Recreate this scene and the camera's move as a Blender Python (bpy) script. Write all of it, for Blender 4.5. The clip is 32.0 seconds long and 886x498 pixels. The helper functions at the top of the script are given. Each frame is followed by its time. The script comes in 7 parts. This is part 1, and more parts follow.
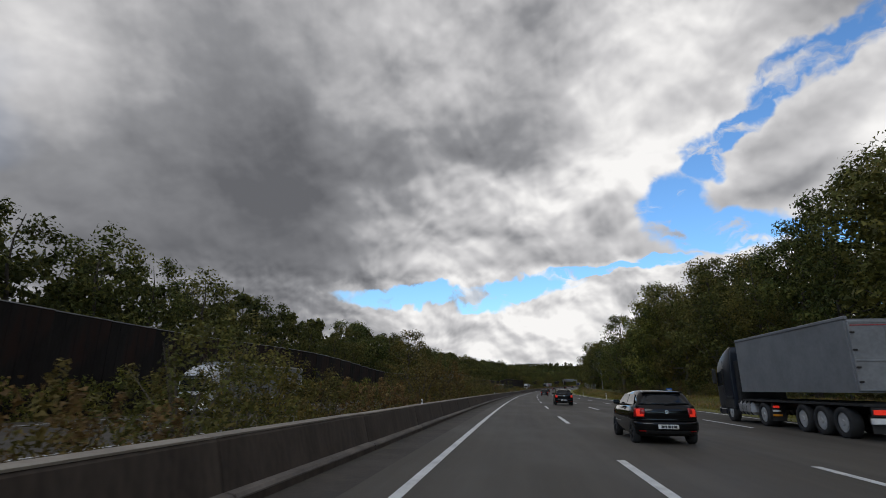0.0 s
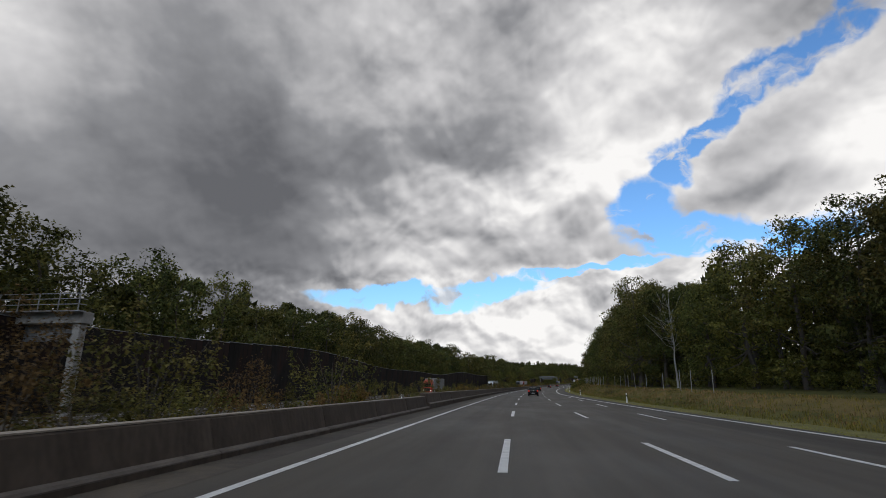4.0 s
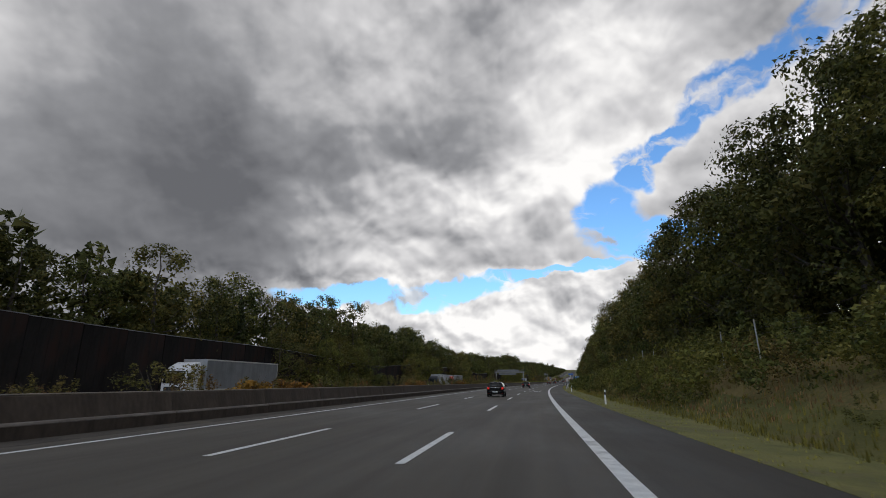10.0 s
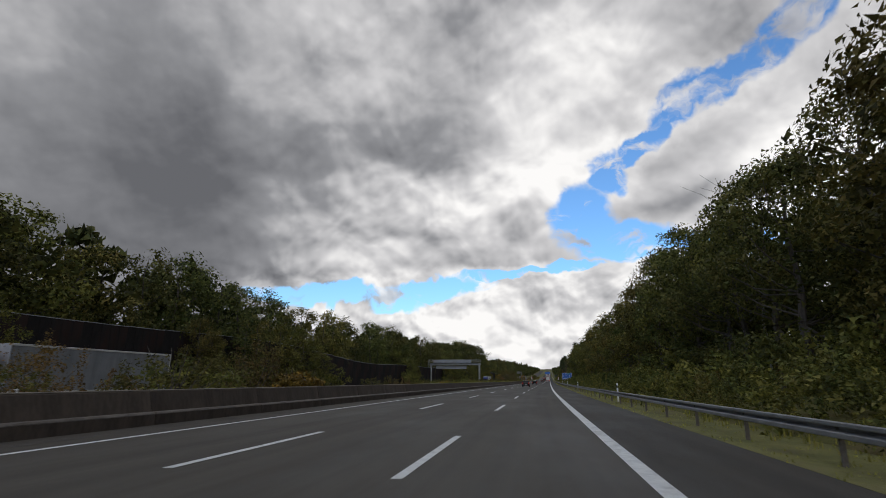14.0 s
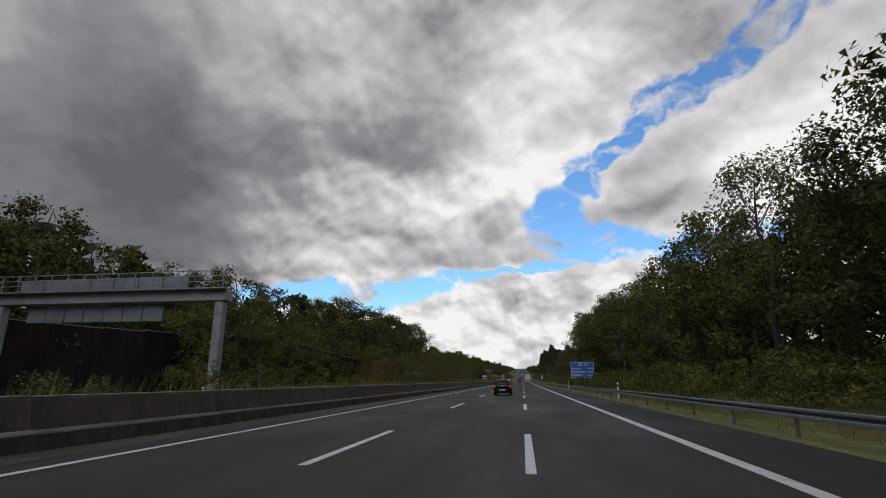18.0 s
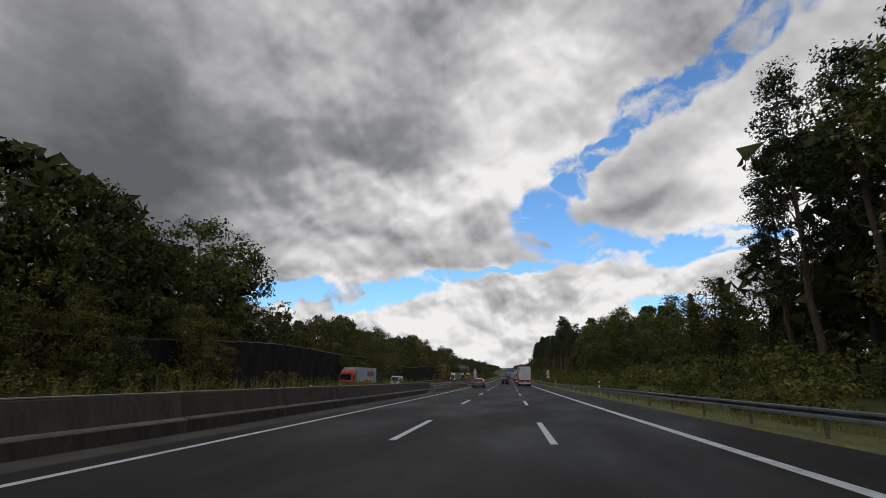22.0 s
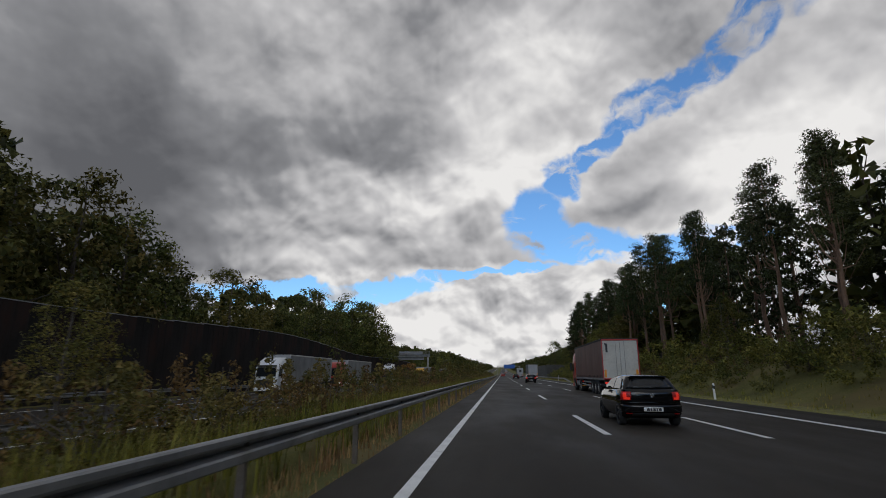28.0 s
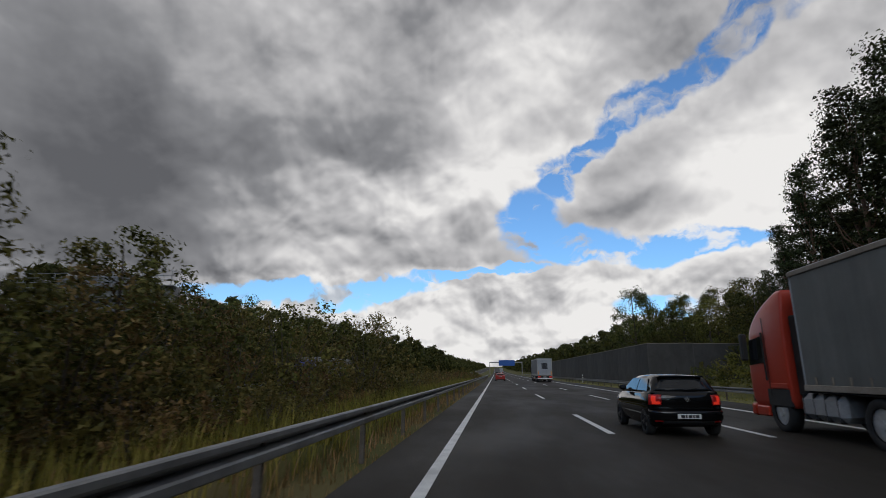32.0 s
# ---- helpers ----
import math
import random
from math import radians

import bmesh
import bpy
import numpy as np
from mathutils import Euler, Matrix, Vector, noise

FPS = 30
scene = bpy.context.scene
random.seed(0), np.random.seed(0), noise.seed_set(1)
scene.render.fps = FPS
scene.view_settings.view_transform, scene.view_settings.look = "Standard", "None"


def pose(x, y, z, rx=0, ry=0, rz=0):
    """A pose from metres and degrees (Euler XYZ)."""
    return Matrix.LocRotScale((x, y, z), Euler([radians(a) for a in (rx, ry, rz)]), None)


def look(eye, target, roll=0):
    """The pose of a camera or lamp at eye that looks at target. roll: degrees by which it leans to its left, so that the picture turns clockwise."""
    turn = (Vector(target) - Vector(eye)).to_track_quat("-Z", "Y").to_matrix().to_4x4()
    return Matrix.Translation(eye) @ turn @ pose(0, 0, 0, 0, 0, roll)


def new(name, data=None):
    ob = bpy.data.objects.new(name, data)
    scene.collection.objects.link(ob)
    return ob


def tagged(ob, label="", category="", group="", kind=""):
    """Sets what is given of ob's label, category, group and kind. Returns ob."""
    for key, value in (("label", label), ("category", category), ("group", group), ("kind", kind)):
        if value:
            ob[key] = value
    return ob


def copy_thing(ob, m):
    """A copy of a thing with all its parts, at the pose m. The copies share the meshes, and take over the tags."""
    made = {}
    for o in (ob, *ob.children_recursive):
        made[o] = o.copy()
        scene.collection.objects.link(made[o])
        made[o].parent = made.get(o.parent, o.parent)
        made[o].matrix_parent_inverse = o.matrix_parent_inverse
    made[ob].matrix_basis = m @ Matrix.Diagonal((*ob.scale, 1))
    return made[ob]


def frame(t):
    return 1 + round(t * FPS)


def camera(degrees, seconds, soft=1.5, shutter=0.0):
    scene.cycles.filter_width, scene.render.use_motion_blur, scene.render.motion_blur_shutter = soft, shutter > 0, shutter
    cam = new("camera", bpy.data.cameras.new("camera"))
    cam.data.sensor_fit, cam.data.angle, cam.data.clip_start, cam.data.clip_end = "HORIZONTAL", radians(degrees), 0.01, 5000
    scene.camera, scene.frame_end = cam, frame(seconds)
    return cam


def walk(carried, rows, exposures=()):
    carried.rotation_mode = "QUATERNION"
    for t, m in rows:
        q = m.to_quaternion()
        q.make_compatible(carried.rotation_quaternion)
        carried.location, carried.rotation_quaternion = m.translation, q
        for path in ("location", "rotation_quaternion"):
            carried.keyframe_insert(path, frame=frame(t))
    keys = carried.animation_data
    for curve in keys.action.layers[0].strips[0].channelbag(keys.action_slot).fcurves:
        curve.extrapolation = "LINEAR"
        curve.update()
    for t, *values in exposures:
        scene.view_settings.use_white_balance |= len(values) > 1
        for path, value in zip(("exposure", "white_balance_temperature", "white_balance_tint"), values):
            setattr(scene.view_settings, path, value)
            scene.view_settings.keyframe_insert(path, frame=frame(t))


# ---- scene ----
def knots(x, table):
    """Smooth value from a table of (place, value) pairs."""
    return float(np.interp(x, [a for a, _ in table], [b for _, b in table]))


# the road's line: heading in degrees (left of +y) and grade, along its length in metres
HEADING = [(-300, 15.5), (0, 13.2), (105, 11.2), (211, 8.9), (320, 5.7), (430, 3.2), (510, 1.2), (600, 0.1), (700, 0), (3000, 0)]
GRADE = [(-300, -.028), (105, -.030), (211, -.024), (320, -.020), (430, -.0155), (600, -.0135), (785, -.0125), (900, -.008),
         (1000, -.002), (1150, -.001), (1300, .002), (1500, .006), (1800, .011), (2400, .016), (3400, .018)]
S0, STEP = -300.0, 2.0
_s = np.arange(S0, 3400, STEP)
_h = np.interp(_s, [a for a, _ in HEADING], [b for _, b in HEADING])
_g = np.interp(_s, [a for a, _ in GRADE], [b for _, b in GRADE])
_k = np.ones(31) / 31
_h = np.convolve(np.pad(_h, 15, mode="edge"), _k, mode="valid")
_g = np.convolve(np.pad(_g, 15, mode="edge"), _k, mode="valid")
_x = np.cumsum(-np.sin(np.radians(_h))) * STEP
_y = np.cumsum(np.cos(np.radians(_h))) * STEP
_z = np.cumsum(_g) * STEP
_i0 = int(round((0 - S0) / STEP))
_x, _y, _z = _x - _x[_i0], _y - _y[_i0], _z - _z[_i0]
FALL = 0.010  # crossfall to the right


def place(s, u, z=0.0):
    """World points of road places: s along, u right of the left edge line, z over the road plane (numbers or arrays)."""
    h = np.radians(np.interp(s, _s, _h))
    x = np.interp(s, _s, _x) + u * np.cos(h)
    y = np.interp(s, _s, _y) + u * np.sin(h)
    tilt = -FALL * np.clip(u, -30, 30)
    return np.stack(np.broadcast_arrays(x, y, np.interp(s, _s, _z) + tilt + z), -1)


def heading(s):
    return float(np.interp(s, _s, _h))


def at(s, u, z=0.0, turn=0.0):
    """Pose on the road: +y along the road, +x to its right."""
    p = place(s, u, z)
    slope = math.degrees(math.atan(float(np.interp(s, _s, _g))))
    return pose(float(p[0]), float(p[1]), float(p[2]), 0, 0, heading(s) + turn) @ pose(0, 0, 0, slope * math.cos(radians(turn)), 0, 0)


# ---- the camera and its drive: seconds, metres along, metres from the left edge line, degrees left of the road ----
EYE = 1.39
PITCH = 13.7
DRIVE = [
    (0, 0.0, 1.64, 8.0), (1, 34.9, 1.70, 8.3), (2, 70.0, 1.88, 8.4), (3, 105.1, 2.43, 8.0), (4, 140.3, 3.95, 7.6), (5, 175.8, 5.9, 7.6),
    (6, 211.5, 7.61, 7.9), (7, 247.4, 8.81, 8.4), (8, 283.5, 9.55, 9.0), (9, 319.9, 9.68, 9.2), (10, 356.4, 9.72, 9.4), (11, 393.0, 9.78, 9.4),
    (12, 429.4, 9.80, 9.4), (13, 465.8, 9.69, 9.7), (14, 502.0, 9.45, 10.0), (15, 538.0, 9.0, 10.0), (16, 573.9, 8.4, 9.8), (17, 609.6, 7.83, 9.4),
    (18, 645.2, 7.32, 8.6), (19, 680.5, 7.12, 7.9), (20, 715.6, 7.05, 7.4), (21, 750.6, 6.85, 7.2), (22, 785.4, 6.45, 7.2), (23, 820.6, 5.71, 7.0),
    (24, 856.2, 4.80, 7.0), (25, 892.4, 3.54, 6.9), (26, 928.4, 2.45, 6.7), (27, 964.3, 1.65, 6.5), (28, 1000.3, 1.19, 6.4), (29, 1036.2, 0.96, 6.35),
    (30, 1072.1, 0.93, 6.3), (31, 1108.1, 0.91, 6.2), (32, 1144.3, 0.92, 5.7)]
cam = camera(82.0, 32.0, soft=0.8, shutter=0.06)
ROWS = []
for t, s, u, turn in DRIVE:
    p = place(s, u, EYE)
    ROWS.append((t, pose(float(p[0]), float(p[1]), float(p[2]), 90 + PITCH, 0, heading(s) + turn)))
walk(cam, ROWS, exposures=[(0, 0.0), (4, 0.02), (8, 0.09), (13, 0.07), (18, -0.04), (22, -0.11), (25, -0.23), (28, -0.18), (32, -0.16)])

# ---- sky, clouds and the sun behind them ----
SUN_AZ, SUN_EL = 184.0, 34.0  # degrees clockwise from the road's last heading, and up
world = bpy.data.worlds.new("world")
scene.world = world
world.use_nodes = True
wt = world.node_tree
wt.nodes.clear()


class Nodes:
    """Short way to write node trees."""
    def __init__(self, tree):
        self.t = tree

    def n(self, kind, **props):
        nd = self.t.nodes.new(kind)
        for k, v in props.items():
            setattr(nd, k, v)
        return nd

    def put(self, nd, slot, v):
        if hasattr(v, "links") and hasattr(v, "is_output"):
            self.t.links.new(v, nd.inputs[slot])
        else:
            nd.inputs[slot].default_value = v

    def math(self, op, a, b=0.0, c=0.0, clamp=False):
        nd = self.n("ShaderNodeMath", operation=op, use_clamp=clamp)
        self.put(nd, 0, a), self.put(nd, 1, b), self.put(nd, 2, c)
        return nd.outputs[0]

    def ramp(self, v, lo, hi, a=0.0, b=1.0):
        nd = self.n("ShaderNodeMapRange", interpolation_type="SMOOTHSTEP")
        for k, x in enumerate((v, lo, hi, a, b)):
            self.put(nd, k, x)
        return nd.outputs[0]

    def noise(self, vec, scale, detail=4.0, rough=0.55, dist=0.0):
        nd = self.n("ShaderNodeTexNoise")
        self.put(nd, "Vector", vec), self.put(nd, "Scale", scale), self.put(nd, "Detail", detail)
        self.put(nd, "Roughness", rough), self.put(nd, "Distortion", dist)
        return nd.outputs["Fac"]

    def mix(self, f, a, b):
        nd = self.n("ShaderNodeMix", data_type="RGBA")
        self.put(nd, 0, f), self.put(nd, 6, a), self.put(nd, 7, b)
        return nd.outputs[2]

    def vmath(self, op, a, b=(0, 0, 0)):
        nd = self.n("ShaderNodeVectorMath", operation=op)
        self.put(nd, 0, a), self.put(nd, 1, b)
        return nd.outputs[1] if op in ("LENGTH", "DOT_PRODUCT") else nd.outputs[0]

    def xyz(self, x, y, z=0.0):
        nd = self.n("ShaderNodeCombineXYZ")
        self.put(nd, 0, x), self.put(nd, 1, y), self.put(nd, 2, z)
        return nd.outputs[0]


W = Nodes(wt)
ray = W.n("ShaderNodeTexCoord").outputs["Generated"]
sep = W.n("ShaderNodeSeparateXYZ")
W.put(sep, 0, ray)
azim = W.math("MULTIPLY", W.math("ARCTAN2", sep.outputs[0], sep.outputs[1]), 57.2958)
elev = W.math("MULTIPLY", W.math("ARCSINE", sep.outputs[2]), 57.2958)
sky = W.n("ShaderNodeTexSky", sky_type="NISHITA", sun_disc=False, sun_elevation=radians(SUN_EL), sun_rotation=radians(SUN_AZ), air_density=1.1, dust_density=0.6, ozone_density=2.2)
flat = W.xyz(azim, elev)


def offsets(vec, scale, detail, size):
    """A wander of the place by up to about size degrees each way."""
    nd = W.n("ShaderNodeTexNoise")
    W.put(nd, "Vector", vec), W.put(nd, "Scale", scale), W.put(nd, "Detail", detail), W.put(nd, "Roughness", 0.55)
    return W.vmath("MULTIPLY", W.vmath("SUBTRACT", nd.outputs["Color"], (0.5, 0.5, 0.5)), (size * 2, size * 2, 0))


def heaps(vec):
    """Height of heaped cloud: domes upon domes."""
    total = None
    for scale, weight in ((0.095, 0.50), (0.21, 0.31), (0.46, 0.15), (1.0, 0.05)):
        nd = W.n("ShaderNodeTexVoronoi", voronoi_dimensions="2D", feature="SMOOTH_F1")
        W.put(nd, "Vector", vec), W.put(nd, "Scale", scale), W.put(nd, "Smoothness", 0.6)
        v = W.math("MULTIPLY", W.math("SUBTRACT", 1.0, nd.outputs["Distance"]), weight)
        total = v if total is None else W.math("ADD", total, v)
    return total


def blot(a, e, ra, re, turn=0.0, vec=None):
    """A soft oval of the sky round azimuth a and elevation e: over 1 outside, 0 in its middle."""
    nd = W.n("ShaderNodeMapping", vector_type="TEXTURE")
    W.put(nd, "Vector", vec or warped)
    nd.inputs["Location"].default_value = (a, e, 0)
    nd.inputs["Rotation"].default_value = (0, 0, radians(turn))
    nd.inputs["Scale"].default_value = (ra, re, 1)
    return W.vmath("LENGTH", nd.outputs[0])


def fewest(values):
    v = values[0]
    for w in values[1:]:
        v = W.math("MINIMUM", v, w)
    return v


ragged = W.vmath("ADD", W.vmath("ADD", flat, offsets(flat, 0.11, 2.0, 2.2)), offsets(flat, 0.45, 3.0, 1.1))
warped = W.vmath("ADD", flat, offsets(flat, 0.07, 4.0, 7.0))
squat = W.vmath("MULTIPLY", W.vmath("ADD", flat, offsets(flat, 0.12, 1.5, 1.7)), (1.0, 1.3, 0.0))
dome = heaps(squat)
lit = W.math("SUBTRACT", dome, heaps(W.vmath("ADD", squat, (0.35, 1.5, 0.0))))

# the cloud sheet overhead, seen in perspective
over = W.math("ADD", sep.outputs[2], 0.16)
sheet = W.xyz(W.math("DIVIDE", sep.outputs[0], over), W.math("DIVIDE", sep.outputs[1], over))
soft = W.noise(sheet, 1.4, 2.0, 0.4)
mottle = W.noise(W.vmath("MULTIPLY", flat, (0.9, 1.15, 0)), 0.15, 4.0, 0.5)
streak = W.noise(W.vmath("MULTIPLY", flat, (0.5, 1.4, 0)), 0.12, 2.5, 0.45)

# openings to the blue: azimuth, elevation, half sizes and slant, in degrees
GAPS = [(4.6, 17.0, 3.3, 4.0, -8), (7.2, 21.0, 2.6, 2.2, 30), (12.0, 24.3, 4.4, 1.3, 36), (15.5, 26.8, 3.0, 1.9, 20), (19.8, 28.0, 3.4, 1.7, 30), (24.4, 30.8, 4.2, 2.2, 38),
        (29.0, 33.2, 4.2, 2.8, 30), (35, 36.5, 8.0, 4.0, 20), (8.5, 13.7, 5.4, 1.9, -4), (15.5, 12.7, 8.0, 1.5, -2), (23, 12.6, 5, 1.2, 0), (-25, 8.6, 7.0, 1.0, 1), (-15, 8.9, 7.5, 1.05, 3), (-17, 7.6, 3.2, 1.3, 0),
        (-3.5, 10.6, 6.5, 0.55, 5), (3.0, 11.5, 3.0, 0.6, 0), (17.0, 6.8, 4.5, 1.4, 0)]
gap = fewest([blot(*g, vec=ragged) for g in GAPS])
gap = W.math("ADD", gap, W.math("MULTIPLY", W.math("SUBTRACT", dome, 0.62), 1.1))
clear = W.ramp(gap, 1.16, 0.80)
# thin shreds of cloud across the openings, more of them towards the upper end
shred = W.noise(W.vmath("MULTIPLY", ragged, (0.8, 1.3, 0)), 0.30, 4.0, 0.55)
clear = W.math("MULTIPLY", clear, W.ramp(shred, 0.66, W.ramp(elev, 18, 30, 0.52, 0.42), 0.12, 1.0))
# elsewhere round the sky: broken cloud
round_ = W.ramp(W.math("ABSOLUTE", azim), 60, 85)
clear = W.math("MAXIMUM", clear, W.math("MULTIPLY", round_, W.ramp(soft, 0.52, 0.42)))

# brightness of the cloud by region: azimuth, elevation, half sizes, slant, and how much brighter or darker
REGIONS = [(4, 30, 16, 10, 30, 0.40), (-24, 36, 14, 9, 0, 0.22), (-15, 16, 17, 5.0, 4, 0.24), (-3, 20, 9, 7, 25, 0.20), (-64, 27, 10, 9, 0, 0.30), (26, 20.5, 19, 8.5, 24, 0.43), (38, 14, 16, 11, 0, 0.30),
           (0, 4.5, 28, 6.5, 0, 0.46), (12, 10, 5, 1.6, 8, 0.14), (-46, 17, 20, 12, 0, -0.30), (-42, 27, 9, 6, -20, -0.10), (-8, 27, 9, 4.5, 15, -0.10), (-30, 21, 12, 4, 10, -0.08), (14, 16.3, 9, 1.8, 6, -0.22)]
bright = 0.41
for a, e, ra, re, turn, gain in REGIONS:
    bright = W.math("ADD", bright, W.math("MULTIPLY", W.ramp(blot(a, e, ra, re, turn), 1.45, 0.25), gain))
bank = W.ramp(elev, 13.0, 8.5)
left_dull = W.ramp(azim, -22, -42)
white = W.ramp(blot(27, 19, 22, 10, 24), 1.5, 0.8)
heavy = W.math("ADD", 0.30, W.math("ADD", W.math("MULTIPLY", bank, 0.26), W.math("MULTIPLY", W.ramp(blot(-14, 16, 19, 6, 4), 1.6, 0.5), 0.34)))
heavy = W.math("MULTIPLY", heavy, W.math("SUBTRACT", 1.0, W.math("MULTIPLY", left_dull, 0.6)))
heavy = W.math("MULTIPLY", heavy, W.math("SUBTRACT", 1.0, W.math("MULTIPLY", white, 0.10)))
bright = W.math("ADD", bright, W.math("MULTIPLY", lit, W.math("MULTIPLY", heavy, 2.0)))
small = W.vmath("MULTIPLY", squat, (2.1, 2.1, 0.0))
puffs = W.math("SUBTRACT", heaps(small), heaps(W.vmath("ADD", small, (0.5, 1.3, 0.0))))
bright = W.math("ADD", bright, W.math("MULTIPLY", puffs, W.math("ADD", 0.10, W.math("MULTIPLY", bank, 0.75))))
calm = W.math("SUBTRACT", 1.0, W.math("MULTIPLY", bank, 0.7))
bright = W.math("ADD", bright, W.math("MULTIPLY", W.math("SUBTRACT", soft, 0.5), W.math("MULTIPLY", calm, 0.42)))
bright = W.math("ADD", bright, W.math("MULTIPLY", W.math("SUBTRACT", mottle, 0.5), W.math("MULTIPLY", calm, 0.34)))
bright = W.math("ADD", bright, W.math("MULTIPLY", W.math("SUBTRACT", streak, 0.5), 0.16))
# cloud thins and brightens towards the edge of an opening
bright = W.math("ADD", bright, W.math("MULTIPLY", W.ramp(gap, 2.2, 1.1), 0.16))
bright = W.math("MINIMUM", W.math("MAXIMUM", bright, 0.03), 0.97)
tone = W.n("ShaderNodeValToRGB")
W.put(tone, 0, bright)
el = tone.color_ramp.elements
el[0].position, el[0].color = 0.0, (0.114, 0.117, 0.129, 1)
el[1].position, el[1].color = 1.0, (0.98, 0.965, 0.95, 1)
for pos, col in ((0.35, (0.272, 0.275, 0.291, 1)), (0.7, (0.608, 0.602, 0.612, 1))):
    e_ = tone.color_ramp.elements.new(pos)
    e_.color = col
blue = W.vmath("MULTIPLY", sky.outputs[0], (0.088, 0.128, 0.166))
shade = W.mix(clear, tone.outputs[0], blue)
bg = W.n("ShaderNodeBackground")
W.put(bg, 0, shade), W.put(bg, 1, 1.0)
wo = W.n("ShaderNodeOutputWorld")
wt.links.new(bg.outputs[0], wo.inputs[0])

sun = new("sun", bpy.data.lights.new("sun", "SUN"))
sun.data.energy, sun.data.angle, sun.data.color = 0.6, radians(38), (1.0, 0.95, 0.88)
sd = Vector((math.sin(radians(SUN_AZ)) * math.cos(radians(SUN_EL)), math.cos(radians(SUN_AZ)) * math.cos(radians(SUN_EL)), math.sin(radians(SUN_EL))))
sun.matrix_world = look(sd * 300, (0, 0, 0))


# ---- materials ----
def material(name):
    m = bpy.data.materials.new(name)
    m.use_nodes = True
    n = Nodes(m.node_tree)
    return m, n, m.node_tree.nodes["Principled BSDF"]


def surface(name, dark, light, scale=2.0, rough=0.8, fine=18.0, bump=0.3, metal=0.0, vary=0.0, stain=None, depth=0.02, spec=0.5, stretch=(1, 1, 1)):
    """A surface of two tones in two sizes of noise with relief, and a third stain tone where asked for."""
    m, n, b = material(name)
    co = n.n("ShaderNodeTexCoord").outputs["Object"]
    if stretch != (1, 1, 1):
        co = n.vmath("MULTIPLY", co, stretch)
    big, small = n.noise(co, scale, 5.0, 0.6), n.noise(co, scale * fine, 3.0, 0.6)
    f = n.math("ADD", n.math("MULTIPLY", n.ramp(big, 0.3, 0.7), 0.6), n.math("MULTIPLY", n.ramp(small, 0.3, 0.7), 0.4))
    col = n.mix(f, (*dark, 1), (*light, 1))
    if stain:
        col = n.mix(n.math("MULTIPLY", n.ramp(n.noise(co, scale * 0.45, 6.0, 0.65), 0.52, 0.68), 0.7), col, (*stain, 1))
    if vary:
        oi = n.n("ShaderNodeObjectInfo").outputs["Random"]
        hsv = n.n("ShaderNodeHueSaturation")
        n.put(hsv, "Color", col), n.put(hsv, "Value", n.ramp(oi, 0, 1, 1 - vary, 1 + vary))
        col = hsv.outputs[0]
    n.put(b, "Base Color", col)
    n.put(b, "Roughness", n.ramp(small, 0.2, 0.8, rough - 0.08, min(1.0, rough + 0.08)))
    n.put(b, "Metallic", metal), n.put(b, "Specular IOR Level", spec)
    if bump:
        bp = n.n("ShaderNodeBump")
        n.put(bp, "Strength", bump), n.put(bp, "Distance", depth), n.put(bp, "Height", small)
        n.put(b, "Normal", bp.outputs[0])
    return m


def asphalt(name, dark, light):
    m, n, b = material(name)
    co = n.n("ShaderNodeTexCoord").outputs["UV"]
    s_ = n.n("ShaderNodeSeparateXYZ")
    n.put(s_, 0, co)
    along, across = s_.outputs[0], s_.outputs[1]
    streak = n.noise(n.xyz(n.math("MULTIPLY", along, 0.02), across), 1.7, 4.0, 0.55)
    patch = n.noise(n.xyz(n.math("MULTIPLY", along, 0.35), across), 0.35, 5.0, 0.6)
    grain = n.noise(co, 38.0, 2.0, 0.7)
    shoulder = n.ramp(n.math("ADD", across, n.math("MULTIPLY", n.ramp(along, 150, 256, 3.7, 0.0), -0.25)), 11.0, 11.3)
    further = n.ramp(along, 400, 830)  # darker from 400 m on, fully so by 830 m
    # wheel tracks, twice a lane
    track = n.math("COSINE", n.math("MULTIPLY", n.math("SUBTRACT", across, 0.95), 2 * math.pi / 1.85))
    f = n.math("ADD", n.math("MULTIPLY", n.ramp(streak, 0.25, 0.75), 0.45), n.math("MULTIPLY", n.ramp(patch, 0.3, 0.7), 0.3))
    f = n.math("ADD", f, n.math("MULTIPLY", track, 0.07))
    f = n.math("ADD", f, n.math("MULTIPLY", n.math("SUBTRACT", grain, 0.5), 0.5), clamp=True)
    tarmac = n.mix(f, (*dark, 1), (*light, 1))
    tarmac = n.mix(n.math("MULTIPLY", shoulder, 0.45), tarmac, n.vmath("MULTIPLY", tarmac, (0.5, 0.51, 0.54)))
    n.put(b, "Base Color", n.mix(further, tarmac, n.vmath("MULTIPLY", tarmac, (0.250, 0.230, 0.204))))
    n.put(b, "Roughness", n.ramp(patch, 0.3, 0.7, 0.62, 0.85)), n.put(b, "Specular IOR Level", 0.22)
    bp = n.n("ShaderNodeBump")
    n.put(bp, "Strength", 0.35), n.put(bp, "Distance", 0.01), n.put(bp, "Height", grain)
    n.put(b, "Normal", bp.outputs[0])
    return m


